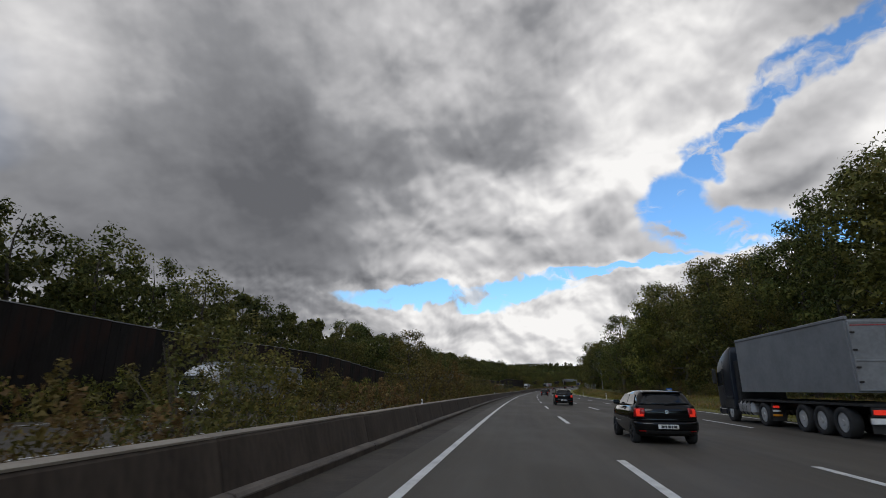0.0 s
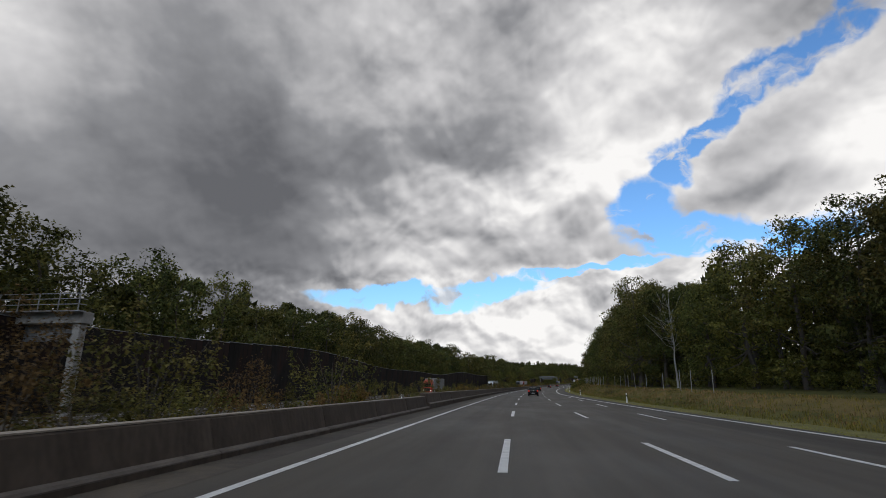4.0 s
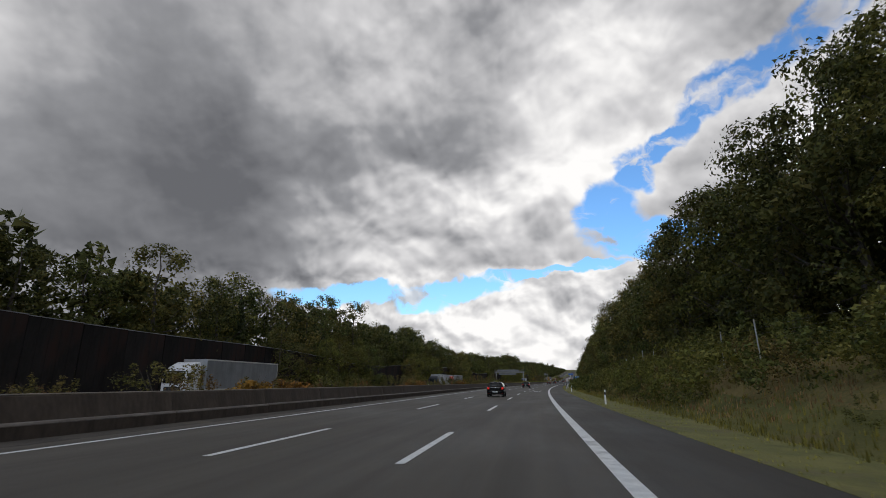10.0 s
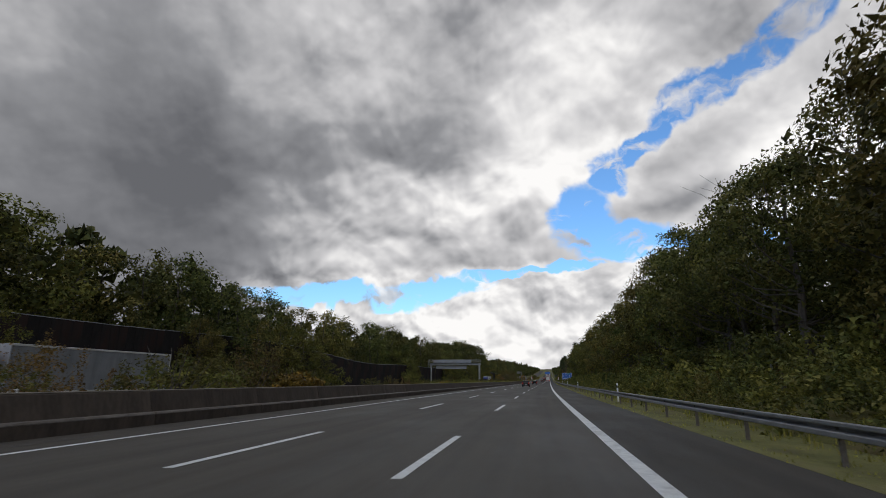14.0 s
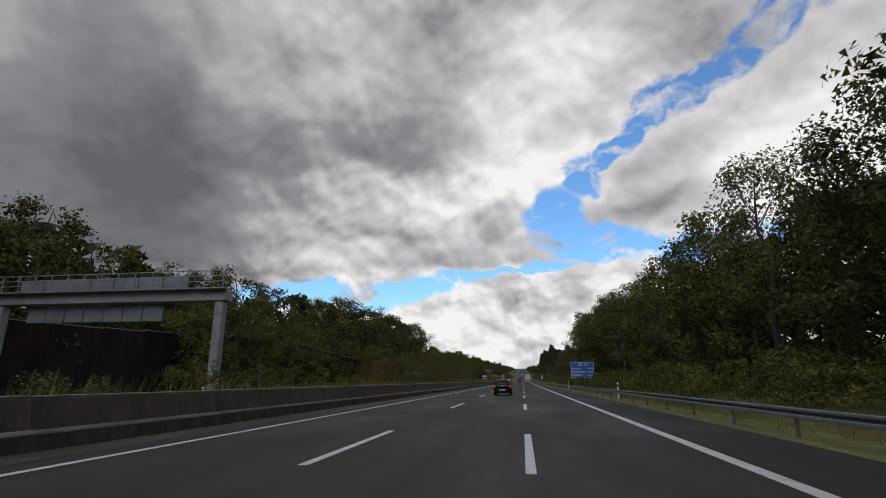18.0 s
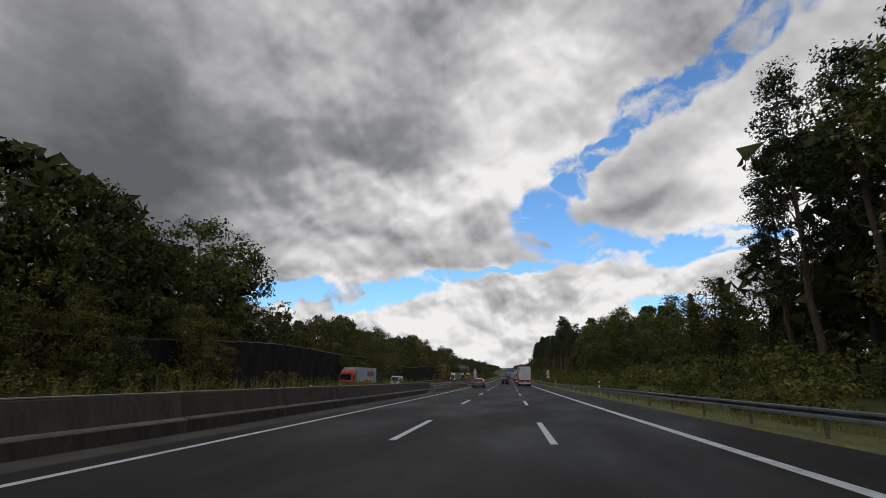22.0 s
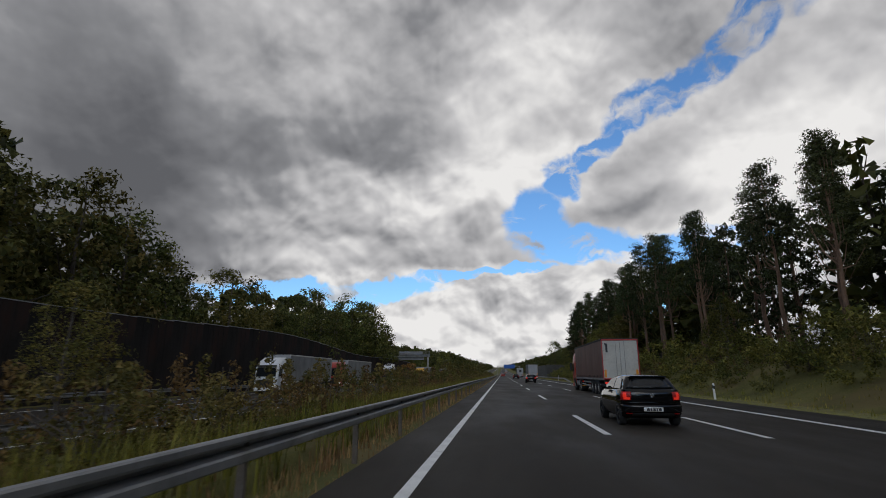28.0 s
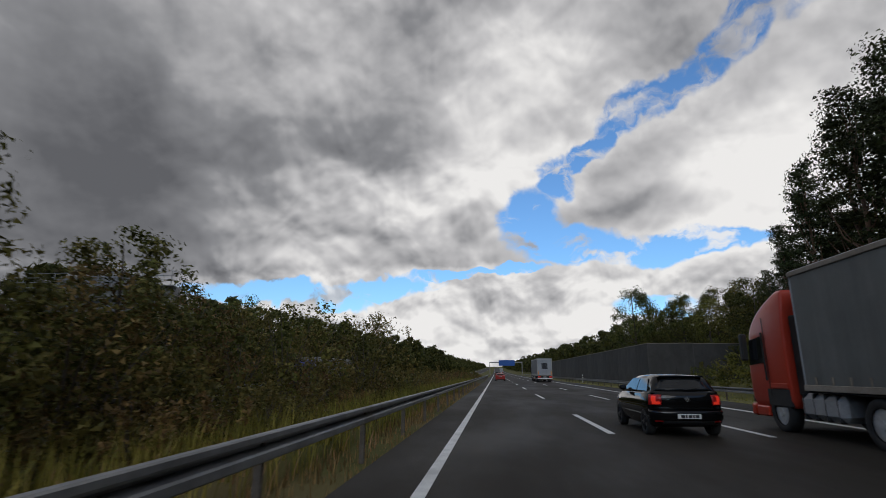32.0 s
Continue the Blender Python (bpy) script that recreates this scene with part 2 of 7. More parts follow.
def leaves(name, tones, through_=0.25, vary=0.25, scale=0.5):
    """Foliage of several tones, varied from plant to plant and clump to clump."""
    m, n, b = material(name)
    co = n.n("ShaderNodeTexCoord").outputs["Object"]
    oi = n.n("ShaderNodeObjectInfo").outputs["Random"]
    isl = n.n("ShaderNodeNewGeometry").outputs["Random Per Island"]
    f = n.math("ADD", n.math("MULTIPLY", n.noise(n.vmath("ADD", co, n.xyz(n.math("MULTIPLY", oi, 90.0), 0.0, 0.0)), scale, 3.0), 0.8), n.math("MULTIPLY", n.math("SUBTRACT", isl, 0.5), 0.14))
    r = n.n("ShaderNodeValToRGB")
    n.put(r, 0, f)
    e = r.color_ramp.elements
    e[0].position, e[0].color = 0.22, (*tones[0], 1)
    e[1].position, e[1].color = 0.66, (*tones[-1], 1)
    for i, c in enumerate(tones[1:-1]):
        x = e.new(0.22 + 0.44 * (i + 1) / (len(tones) - 1))
        x.color = (*c, 1)
    hsv = n.n("ShaderNodeHueSaturation")
    n.put(hsv, "Color", r.outputs[0]), n.put(hsv, "Value", n.math("MULTIPLY", n.ramp(oi, 0, 1, 1 - vary, 1 + vary), n.ramp(isl, 0, 1, 0.62, 1.38))), n.put(hsv, "Hue", n.ramp(n.math("FRACT", n.math("MULTIPLY", oi, 7.31)), 0, 1, 0.475, 0.512))
    n.put(b, "Base Color", hsv.outputs[0])
    n.put(b, "Roughness", 0.6), n.put(b, "Specular IOR Level", 0.14)
    tr = n.n("ShaderNodeBsdfTranslucent")
    n.put(tr, 0, hsv.outputs[0])
    mx = n.n("ShaderNodeMixShader")
    n.put(mx, 0, through_)
    m.node_tree.links.new(b.outputs[0], mx.inputs[1])
    m.node_tree.links.new(tr.outputs[0], mx.inputs[2])
    m.node_tree.links.new(mx.outputs[0], m.node_tree.nodes["Material Output"].inputs[0])
    return m


def plain(name, col, rough=0.5, metal=0.0, emit=0.0, spec=0.5, coat=0.0):
    m, n, b = material(name)
    co = n.n("ShaderNodeTexCoord").outputs["Object"]
    f = n.noise(co, 3.0, 4.0, 0.6)
    n.put(b, "Base Color", n.mix(n.ramp(f, 0.3, 0.75), (*[c * 0.88 for c in col], 1), (*[min(1, c * 1.08) for c in col], 1)))
    n.put(b, "Roughness", n.ramp(f, 0.2, 0.8, max(0.02, rough - 0.06), min(1, rough + 0.1)))
    n.put(b, "Metallic", metal), n.put(b, "Specular IOR Level", spec), n.put(b, "Coat Weight", coat)
    if emit:
        n.put(b, "Emission Color", (*col, 1)), n.put(b, "Emission Strength", emit)
    return m


ASPHALT = asphalt("asphalt", (0.063, 0.055, 0.045), (0.117, 0.104, 0.085))
PAINT = surface("road_paint", (0.50, 0.50, 0.48), (0.80, 0.80, 0.77), 3.0, 0.6, 12, 0.2, stain=(0.36, 0.355, 0.34), depth=0.004)
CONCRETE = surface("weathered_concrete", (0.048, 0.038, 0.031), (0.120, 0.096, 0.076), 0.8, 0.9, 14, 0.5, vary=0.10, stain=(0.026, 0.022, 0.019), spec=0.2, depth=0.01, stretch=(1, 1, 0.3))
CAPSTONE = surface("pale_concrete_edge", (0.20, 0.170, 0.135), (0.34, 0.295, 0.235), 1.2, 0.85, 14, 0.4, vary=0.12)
GRIT = surface("dirty_gutter", (0.034, 0.029, 0.024), (0.085, 0.072, 0.058), 0.7, 0.95, 20, 0.6, stain=(0.12, 0.098, 0.07))
STEEL = surface("galvanised_steel", (0.17, 0.17, 0.17), (0.30, 0.30, 0.295), 1.5, 0.55, 10, 0.15, metal=0.35, stain=(0.12, 0.105, 0.085))
POSTSTEEL = surface("rusty_post_steel", (0.075, 0.060, 0.048), (0.19, 0.160, 0.130), 3.0, 0.7, 10, 0.2, metal=0.2, stain=(0.085, 0.050, 0.030))
DARKWALL = surface("dark_noise_panel", (0.017, 0.015, 0.014), (0.032, 0.028, 0.026), 0.7, 0.9, 9, 0.6, vary=0.10, stain=(0.040, 0.022, 0.017), spec=0.08, stretch=(1, 1, 0.35))
GREYWALL = surface("grey_noise_panel", (0.046, 0.045, 0.042), (0.081, 0.077, 0.073), 0.8, 0.9, 9, 0.5, vary=0.15)
SOIL = surface("verge_ground", (0.066, 0.070, 0.022), (0.16, 0.148, 0.052), 0.35, 0.95, 30, 0.8, stain=(0.15, 0.115, 0.055), depth=0.05, spec=0.1)
BARK = surface("bark", (0.045, 0.036, 0.028), (0.115, 0.095, 0.075), 2.0, 0.9, 8, 0.8, stretch=(1, 1, 0.25), vary=0.2)
PINEBARK = surface("pine_bark", (0.09, 0.055, 0.036), (0.22, 0.125, 0.075), 1.6, 0.9, 8, 0.8, stretch=(1, 1, 0.25), vary=0.2)
PALEBARK = surface("pale_bark", (0.20, 0.19, 0.16), (0.42, 0.40, 0.35), 2.0, 0.85, 8, 0.5, stretch=(1, 1, 0.4))
LEAF = leaves("oak_leaves", [(0.041, 0.049, 0.014), (0.073, 0.085, 0.023), (0.127, 0.124, 0.032), (0.165, 0.140, 0.040)])
LEAF_L = leaves("maple_leaves", [(0.056, 0.060, 0.016), (0.103, 0.104, 0.023), (0.164, 0.143, 0.035), (0.200, 0.165, 0.045)])
NEEDLE = leaves("pine_needles", [(0.025, 0.034, 0.013), (0.046, 0.057, 0.020), (0.070, 0.083, 0.027)], 0.12)
BUSHLEAF = leaves("shrub_leaves", [(0.052, 0.055, 0.015), (0.092, 0.091, 0.023), (0.147, 0.124, 0.035), (0.170, 0.142, 0.044)])
RUST = leaves("autumn_shrub", [(0.074, 0.054, 0.021), (0.125, 0.088, 0.031), (0.178, 0.128, 0.042), (0.118, 0.115, 0.037)])
OLIVE = leaves("olive_shrub", [(0.068, 0.060, 0.016), (0.119, 0.095, 0.024), (0.169, 0.118, 0.032), (0.175, 0.130, 0.040)])
YELLOW = leaves("yellowing_leaves", [(0.12, 0.085, 0.02), (0.26, 0.155, 0.03), (0.38, 0.21, 0.035)])
REED = leaves("dry_reed", [(0.105, 0.066, 0.034), (0.195, 0.118, 0.058), (0.270, 0.170, 0.085), (0.120, 0.095, 0.040)], 0.2, 0.1, 0.1)
GRASS = leaves("verge_grass", [(0.101, 0.113, 0.022), (0.192, 0.184, 0.033), (0.312, 0.250, 0.059)], 0.2, 0.1, 0.08)
STRAW = leaves("dry_grass", [(0.130, 0.100, 0.040), (0.245, 0.165, 0.066), (0.340, 0.235, 0.100), (0.144, 0.140, 0.046)], 0.2, 0.1, 0.1)
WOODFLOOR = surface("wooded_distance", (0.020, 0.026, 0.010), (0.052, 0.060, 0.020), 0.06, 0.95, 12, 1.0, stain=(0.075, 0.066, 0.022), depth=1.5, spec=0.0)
MOWN = leaves("mown_grass", [(0.165, 0.182, 0.032), (0.275, 0.262, 0.050), (0.38, 0.33, 0.080)], 0.2, 0.05, 0.12)
VERGE = surface("mown_verge", (0.090, 0.096, 0.024), (0.225, 0.205, 0.056), 0.8, 0.95, 22, 0.9, stain=(0.135, 0.105, 0.055), depth=0.05)
BANKSOIL = surface("dry_bank", (0.085, 0.084, 0.030), (0.230, 0.165, 0.068), 0.22, 0.95, 26, 0.9, stain=(0.070, 0.088, 0.026), depth=0.06, spec=0.1)
WHITE = plain("white_plastic", (0.72, 0.72, 0.70), 0.5)
BLACK = plain("black_plastic", (0.02, 0.02, 0.02), 0.5)


# ---- mesh building ----
def mesh_of(name, verts, faces, mat, smooth=False):
    me = bpy.data.meshes.new(name)
    me.from_pydata([tuple(map(float, v)) for v in verts], [], [tuple(map(int, f)) for f in faces])
    if mat is not None:
        for m_ in (mat if isinstance(mat, (list, tuple)) else [mat]):
            me.materials.append(m_)
    if smooth:
        me.polygons.foreach_set("use_smooth", [True] * len(me.polygons))
    me.update()
    return me


def child(name, data, parent, m=None, label=""):
    ob = new(name, data)
    ob.parent = parent
    if m is not None:
        ob.matrix_basis = m
    return tagged(ob, label)


def part(name, bm, mat, parent, label="", m=None, smooth=False):
    """Links a bmesh as one mesh object under a thing or under a part."""
    me = bpy.data.meshes.new(name)
    bm.normal_update()
    bm.to_mesh(me)
    bm.free()
    me.materials.append(mat)
    if smooth:
        me.polygons.foreach_set("use_smooth", [True] * len(me.polygons))
    return child(name, me, parent, m, label)


def thing(name, label, category, m=None, group="", kind=""):
    ob = new(name)
    ob.empty_display_size = 0.2
    if m is not None:
        ob.matrix_basis = m
    return tagged(ob, label, category, group, kind)


def box(bm, lo, hi, bevel=0.0, seg=1):
    """A box between two corners, with softened edges where asked for."""
    c = [(a + b) / 2 for a, b in zip(lo, hi)]
    d = [abs(b - a) for a, b in zip(lo, hi)]
    r = bmesh.ops.create_cube(bm, size=1.0)
    bmesh.ops.scale(bm, vec=d, verts=r["verts"])
    bmesh.ops.translate(bm, vec=c, verts=r["verts"])
    if bevel:
        es = list({e for v in r["verts"] for e in v.link_edges})
        bmesh.ops.bevel(bm, geom=es, offset=min(bevel, min(d) * 0.45), segments=seg, profile=0.5, affect="EDGES")
    return r["verts"]


def boxes(*corners, bevel=0.0):
    bm = bmesh.new()
    for lo, hi in corners:
        box(bm, lo, hi, bevel)
    return bm


def tube(bm, a, b, r, n=8, r2=None):
    a, b = Vector(a), Vector(b)
    q = (b - a).to_track_quat("Z", "Y").to_matrix().to_4x4()
    m = Matrix.Translation((a + b) / 2) @ q
    bmesh.ops.create_cone(bm, cap_ends=True, segments=n, radius1=r, radius2=r if r2 is None else r2, depth=(b - a).length, matrix=m)


def sweep(name, profile, ss, mat, smooth=False, uv=False, closed=False, offset=None):
    """A profile of (u, z) drawn along the road at the places ss; offset gives u and z shifts by s."""
    prof = np.array(profile, float)
    ss = np.array(ss, float)
    nu, ns = len(prof), len(ss)
    S, U = np.meshgrid(ss, prof[:, 0], indexing="ij")
    Z = np.broadcast_to(prof[:, 1], S.shape).copy()
    if offset is not None:
        for i, s in enumerate(ss):
            du, dz = offset(s)
            U[i] += du
            Z[i] += dz
    V = place(S.ravel(), U.ravel(), Z.ravel())
    cols = nu if closed else nu - 1
    faces = [(i * nu + j, i * nu + (j + 1) % nu, (i + 1) * nu + (j + 1) % nu, (i + 1) * nu + j) for i in range(ns - 1) for j in range(cols)]
    me = mesh_of(name, V, faces, mat, smooth)
    if uv:
        lay = me.uv_layers.new(name="road")
        sv, uvv = S.ravel(), U.ravel()
        for lp in me.loops:
            lay.data[lp.index].uv = (sv[lp.vertex_index], uvv[lp.vertex_index])
    return me


def spread(a, b, step):
    return np.linspace(a, b, max(2, int(round((b - a) / step)) + 1))


# ---- the ground ----
RIGHT_EDGE = [(-300, 15.4), (130, 15.4), (240, 13.9), (3400, 13.9)]
BANK = [(-300, 1.2), (60, 1.0), (140, 0.7), (230, 1.6), (300, 2.2), (360, 2.5), (420, 3.2), (470, 2.0), (520, 1.0), (800, 0.6), (960, 1.0), (1010, 2.6), (1150, 2.4), (1200, 1.0), (3400, 1.0)]


DROP = 0.8  # the opposite carriageway lies lower


def ground_z(s, u):
    """Height of the open ground over the road plane."""
    e = knots(s, RIGHT_EDGE)
    if u > e:
        v = u - e
        up = knots(s, BANK)
        z = -0.06 * min(v, 1.0) - 0.02
        if v > 2.6:
            w = min(1.0, (v - 2.6) / 7.0)
            z += up * (3 * w * w - 2 * w ** 3)
        if v > 12:
            z += 0.07 * (min(v, 90) - 12)
        return z
    if u > -1.7:
        return -0.35
    if u > -2.6:
        return -0.30
    if u > -12:
        w = (u + 2.6) / -9.4
        return -0.05 - (DROP - 0.1) * w * w * (3 - 2 * w) - 0.25 * math.sin(math.pi * min(1, max(0, w)))
    if u > -26.6:
        return -DROP - 0.35
    v = -26.6 - u
    z = -DROP - 0.1
    if v > 6:
        z += 0.06 * (min(v, 100) - 6)
    return z


def far_z(s, u):
    """Height of the land over the road plane, with the wooded rises far from the road."""
    z = ground_z(s, u)
    if s > 1250 and abs(u) > 40:
        z += min(1.0, (s - 1250) / 500) * min(22.0, 0.20 * (abs(u) - 40))
    if abs(u) > 200:
        z += 10.0 * noise.noise((s / 420, u / 420, 3.1)) + 6
    return z


LAND_U = [-1500, -700, -300, -120, -70, -45, -36, -30, -28, -26.7, -26.5, -12.2, -12.0, -10.5, -9, -7, -5, -3.6, -2.6, -2.5, -1.7, 13.8, 14.0, 14.5, 15.2, 15.6, 16.4, 17.2, 18, 19, 20, 21, 22, 23, 24, 26, 30, 36, 45, 70, 120, 300, 700, 1500]


def land(s, u):
    """Height of the ground's sheet, which runs straight between its far lines."""
    if abs(u) < 36:
        return ground_z(s, u)
    j = max(k for k in range(len(LAND_U) - 1) if LAND_U[k] <= u)
    a, b = LAND_U[j], LAND_U[j + 1]
    return far_z(s, a) + (far_z(s, b) - far_z(s, a)) * (u - a) / (b - a)


def make_ground():
    us = LAND_U
    ss = np.concatenate([np.arange(-290, 1500, 8.0), np.arange(1500, 3390, 40.0)])
    V = []
    for s in ss:
        for u in us:
            V.append(place(s, u, far_z(s, u)))
    nu = len(us)
    F = [(i * nu + j, i * nu + j + 1, (i + 1) * nu + j + 1, (i + 1) * nu + j) for i in range(len(ss) - 1) for j in range(nu - 1)]
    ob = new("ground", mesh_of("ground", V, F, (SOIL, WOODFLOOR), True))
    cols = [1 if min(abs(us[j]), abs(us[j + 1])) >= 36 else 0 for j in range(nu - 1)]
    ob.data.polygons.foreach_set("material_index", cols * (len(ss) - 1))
    return tagged(ob, "grassy and leaf-strewn earth beside the motorway", "ground", kind="structure")


ground = make_ground()



def ground_strip(name, label, a, b, lo, hi, mat):
    """A sheet just over the ground beside the hard shoulder, from lo to hi metres off its edge."""
    ss = spread(a, b, 4)
    n = 13
    V = []
    for s in ss:
        e = knots(s, RIGHT_EDGE)
        for j in range(n):
            w = j / (n - 1)
            u = e + lo + (hi - lo) * w + (0.35 * noise.noise((s / 3.0, j * 2.0, 1.0)) if j in (0, n - 1) and lo > 1 or j == n - 1 else 0)
            V.append(place(s, u, ground_z(s, u) + (0.035 if 0 < j < n - 1 else 0.012)))
    F = [(i * n + j, i * n + j + 1, (i + 1) * n + j + 1, (i + 1) * n + j) for i in range(len(ss) - 1) for j in range(n - 1)]
    return tagged(new(name, mesh_of(name, V, F, mat, True)), label, "ground", kind="structure")


ground_strip("verge", "mown yellow-green grass verge beside the hard shoulder", -100, 1400, 0.05, 2.7, VERGE)
ground_strip("bank", "dry rust-coloured grassy bank below the wood", 150, 470, 5.4, 9.8, BANKSOIL)

# ---- the two carriageways ----
road_s = np.concatenate([spread(-120, 1500, 5), spread(1520, 2700, 30)])
uu = np.linspace(0, 1, 13)


def carriageway():
    V, F, UV = [], [], []
    for s in road_s:
        e = knots(s, RIGHT_EDGE)
        for w in uu:
            lo = knots(s, [(-300, -1.65), (836, -1.65), (842, -1.05), (3400, -1.05)])
            u = lo + (e - lo) * w
            V.append(place(s, u, 0.0))
            UV.append((s, u))
    n = len(uu)
    for i in range(len(road_s) - 1):
        F += [(i * n + j, i * n + j + 1, (i + 1) * n + j + 1, (i + 1) * n + j) for j in range(n - 1)]
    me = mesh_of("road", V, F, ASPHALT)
    lay = me.uv_layers.new(name="road")
    for lp in me.loops:
        lay.data[lp.index].uv = UV[lp.vertex_index]
    return tagged(new("road", me), "worn grey asphalt of a three-lane motorway carriageway", "road", kind="structure")


road = carriageway()
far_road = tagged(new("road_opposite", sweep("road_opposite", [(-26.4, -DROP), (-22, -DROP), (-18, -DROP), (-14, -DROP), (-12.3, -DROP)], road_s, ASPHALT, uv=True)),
                  "grey asphalt of the opposite motorway carriageway", "road", kind="structure")
gutter = tagged(new("gutter", sweep("gutter", [(-1.75, 0.012), (-1.2, 0.006), (-0.75, 0.004)], spread(-120, 838, 5), GRIT)), "dirty strip of grit along the concrete barrier", "gutter", kind="structure")


def line_mesh(name, u, a, b, width, z=0.005, bend=None):
    off = (lambda s: (bend(s), 0)) if bend else None
    return sweep(name, [(u - width / 2, z), (u + width / 2, z)], spread(a, b, 5), PAINT, offset=off)


LANE = 3.7


def right_line(s):
    return knots(s, [(-300, 14.8), (148, 14.8), (256, 11.1), (3400, 11.1)]) - 11.1


child("edge_line", line_mesh("edge_line", 0.0, -120, 2600, 0.17), road, None, "white painted edge line")
child("edge_line", line_mesh("edge_line", 11.1, -120, 2600, 0.30, bend=right_line), road, None, "broad white painted edge line")
child("edge_line", line_mesh("edge_line", -13.0, -120, 2600, 0.2, .005 - DROP), far_road, None, "white painted edge line")
child("edge_line", line_mesh("edge_line", -24.1, -120, 2600, 0.2, .005 - DROP), far_road, None, "white painted edge line")
dash_me = mesh_of("lane_mark", [(-0.085, 0, 0), (0.085, 0, 0), (0.085, 6, 0), (-0.085, 6, 0), (-0.085, 0, 0.004), (0.085, 0, 0.004), (0.085, 6, 0.004), (-0.085, 6, 0.004)],
                  [(4, 5, 6, 7), (0, 1, 5, 4), (1, 2, 6, 5), (2, 3, 7, 6), (3, 0, 4, 7)], PAINT)
DASH0 = 5.7  # place of the first lane mark
for k in range(-5, 90):
    s = DASH0 + 18 * k
    for u in (LANE, 2 * LANE):
        child("lane_mark", dash_me, road, at(s, u, 0.003))
    if s < 235:
        child("lane_mark", dash_me, road, at(s, 3 * LANE, 0.003))
    if s < 1300:
        child("lane_mark", dash_me, far_road, at(s, -16.7, 0.003 - DROP))
        child("lane_mark", dash_me, far_road, at(s, -20.4, 0.003 - DROP))

# ---- the concrete barrier along the median, panel by panel ----
barrier = thing("median_barrier", "weathered grey concrete barrier wall along the median with a stepped foot", "barrier", kind="structure")


def barrier_panel():
    L = 5.985
    prof = [(0.00, -0.3), (0.00, 0.30), (-0.03, 0.34), (-0.16, 0.36), (-0.30, 0.92), (-0.34, 0.96), (-0.62, 0.96), (-0.66, 0.92), (-0.80, 0.3), (-0.92, -0.3)]
    n = len(prof)
    V = [(u, y, z) for y in (0, L) for u, z in prof]
    F = [(j, j + 1, n + j + 1, n + j) for j in range(n - 1)] + [tuple(range(n - 1, -1, -1)), tuple(range(n, 2 * n))]
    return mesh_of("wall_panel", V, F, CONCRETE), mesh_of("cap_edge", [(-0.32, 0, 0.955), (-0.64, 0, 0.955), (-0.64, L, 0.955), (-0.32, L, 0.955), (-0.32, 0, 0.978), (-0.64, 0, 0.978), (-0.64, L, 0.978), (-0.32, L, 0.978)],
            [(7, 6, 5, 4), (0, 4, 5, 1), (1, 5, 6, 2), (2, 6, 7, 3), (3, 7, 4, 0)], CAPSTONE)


panel_me, cap_me = barrier_panel()
ledge_me = mesh_of("ledge_edge", [(0.003, 0, 0.285), (0.003, 5.985, 0.285), (0.003, 5.985, 0.305), (0.003, 0, 0.305), (-0.03, 0, 0.346), (-0.03, 5.985, 0.346), (-0.15, 0, 0.366), (-0.15, 5.985, 0.366)], [(0, 1, 2, 3), (3, 2, 5, 4), (4, 5, 7, 6)], surface("paler_ledge_concrete", (0.085, 0.072, 0.062), (0.20, 0.175, 0.15), 1.1, 0.9, 14, 0.4, vary=0.2, stain=(0.06, 0.05, 0.043)))
rr = random.Random(4)
for k in range(150):
    s = -60 + 6 * k
    if s > 834:
        break
    pnl = child("wall_panel", panel_me, barrier, at(s, -1.62 + rr.uniform(-.004, .004), rr.uniform(-.006, .006) + 0.02 - (0.20 if s < 170 else 0)))
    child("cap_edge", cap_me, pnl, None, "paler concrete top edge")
    child("ledge_edge", ledge_me, pnl, None, "paler edge of the stepped foot")


# ---- guard rails ----
def guard_rail(runs, u, side, label, base=0.0):
    rail = thing("guard_rail", label, "guard rail", kind="structure")
    w = [(-0.02, .752), (.03, .75), (.045, .735), (.045, .685), (.035, .662), (-.085, .658), (-.09, .598), (.03, .572), (.045, .55), (.045, .475), (.03, .46), (-.02, .455)]
    prof = [(u + side * a, z + base) for a, z in w]
    back = [(u + side * (a - 0.012), z + base) for a, z in reversed(w)]
    post = boxes(((-.05, -.03, -.5), (.05, .03, .70)), bevel=0.008)
    pm = bpy.data.meshes.new("post")
    post.to_mesh(pm)
    post.free()
    pm.materials.append(POSTSTEEL)
    for a, b in runs:
        def dip(s, a=a, b=b):
            return (0, -0.66 * max(0.0, 1 - (s - a) / 12.0) if s - a < 12 else 0)
        child("beam", sweep("beam", prof + back, spread(a, b, 4), STEEL, False, closed=True, offset=dip), rail, None, "galvanised corrugated beam")
        for s in np.arange(a + 8, b, 4.0 if b - a < 400 else 4.5):
            child("post", pm, rail, at(float(s), u - side * 0.11, base))
    return rail


median_rail = guard_rail([(836, 1330)], -1.55, 1, "galvanised steel guard rail along the median grass")
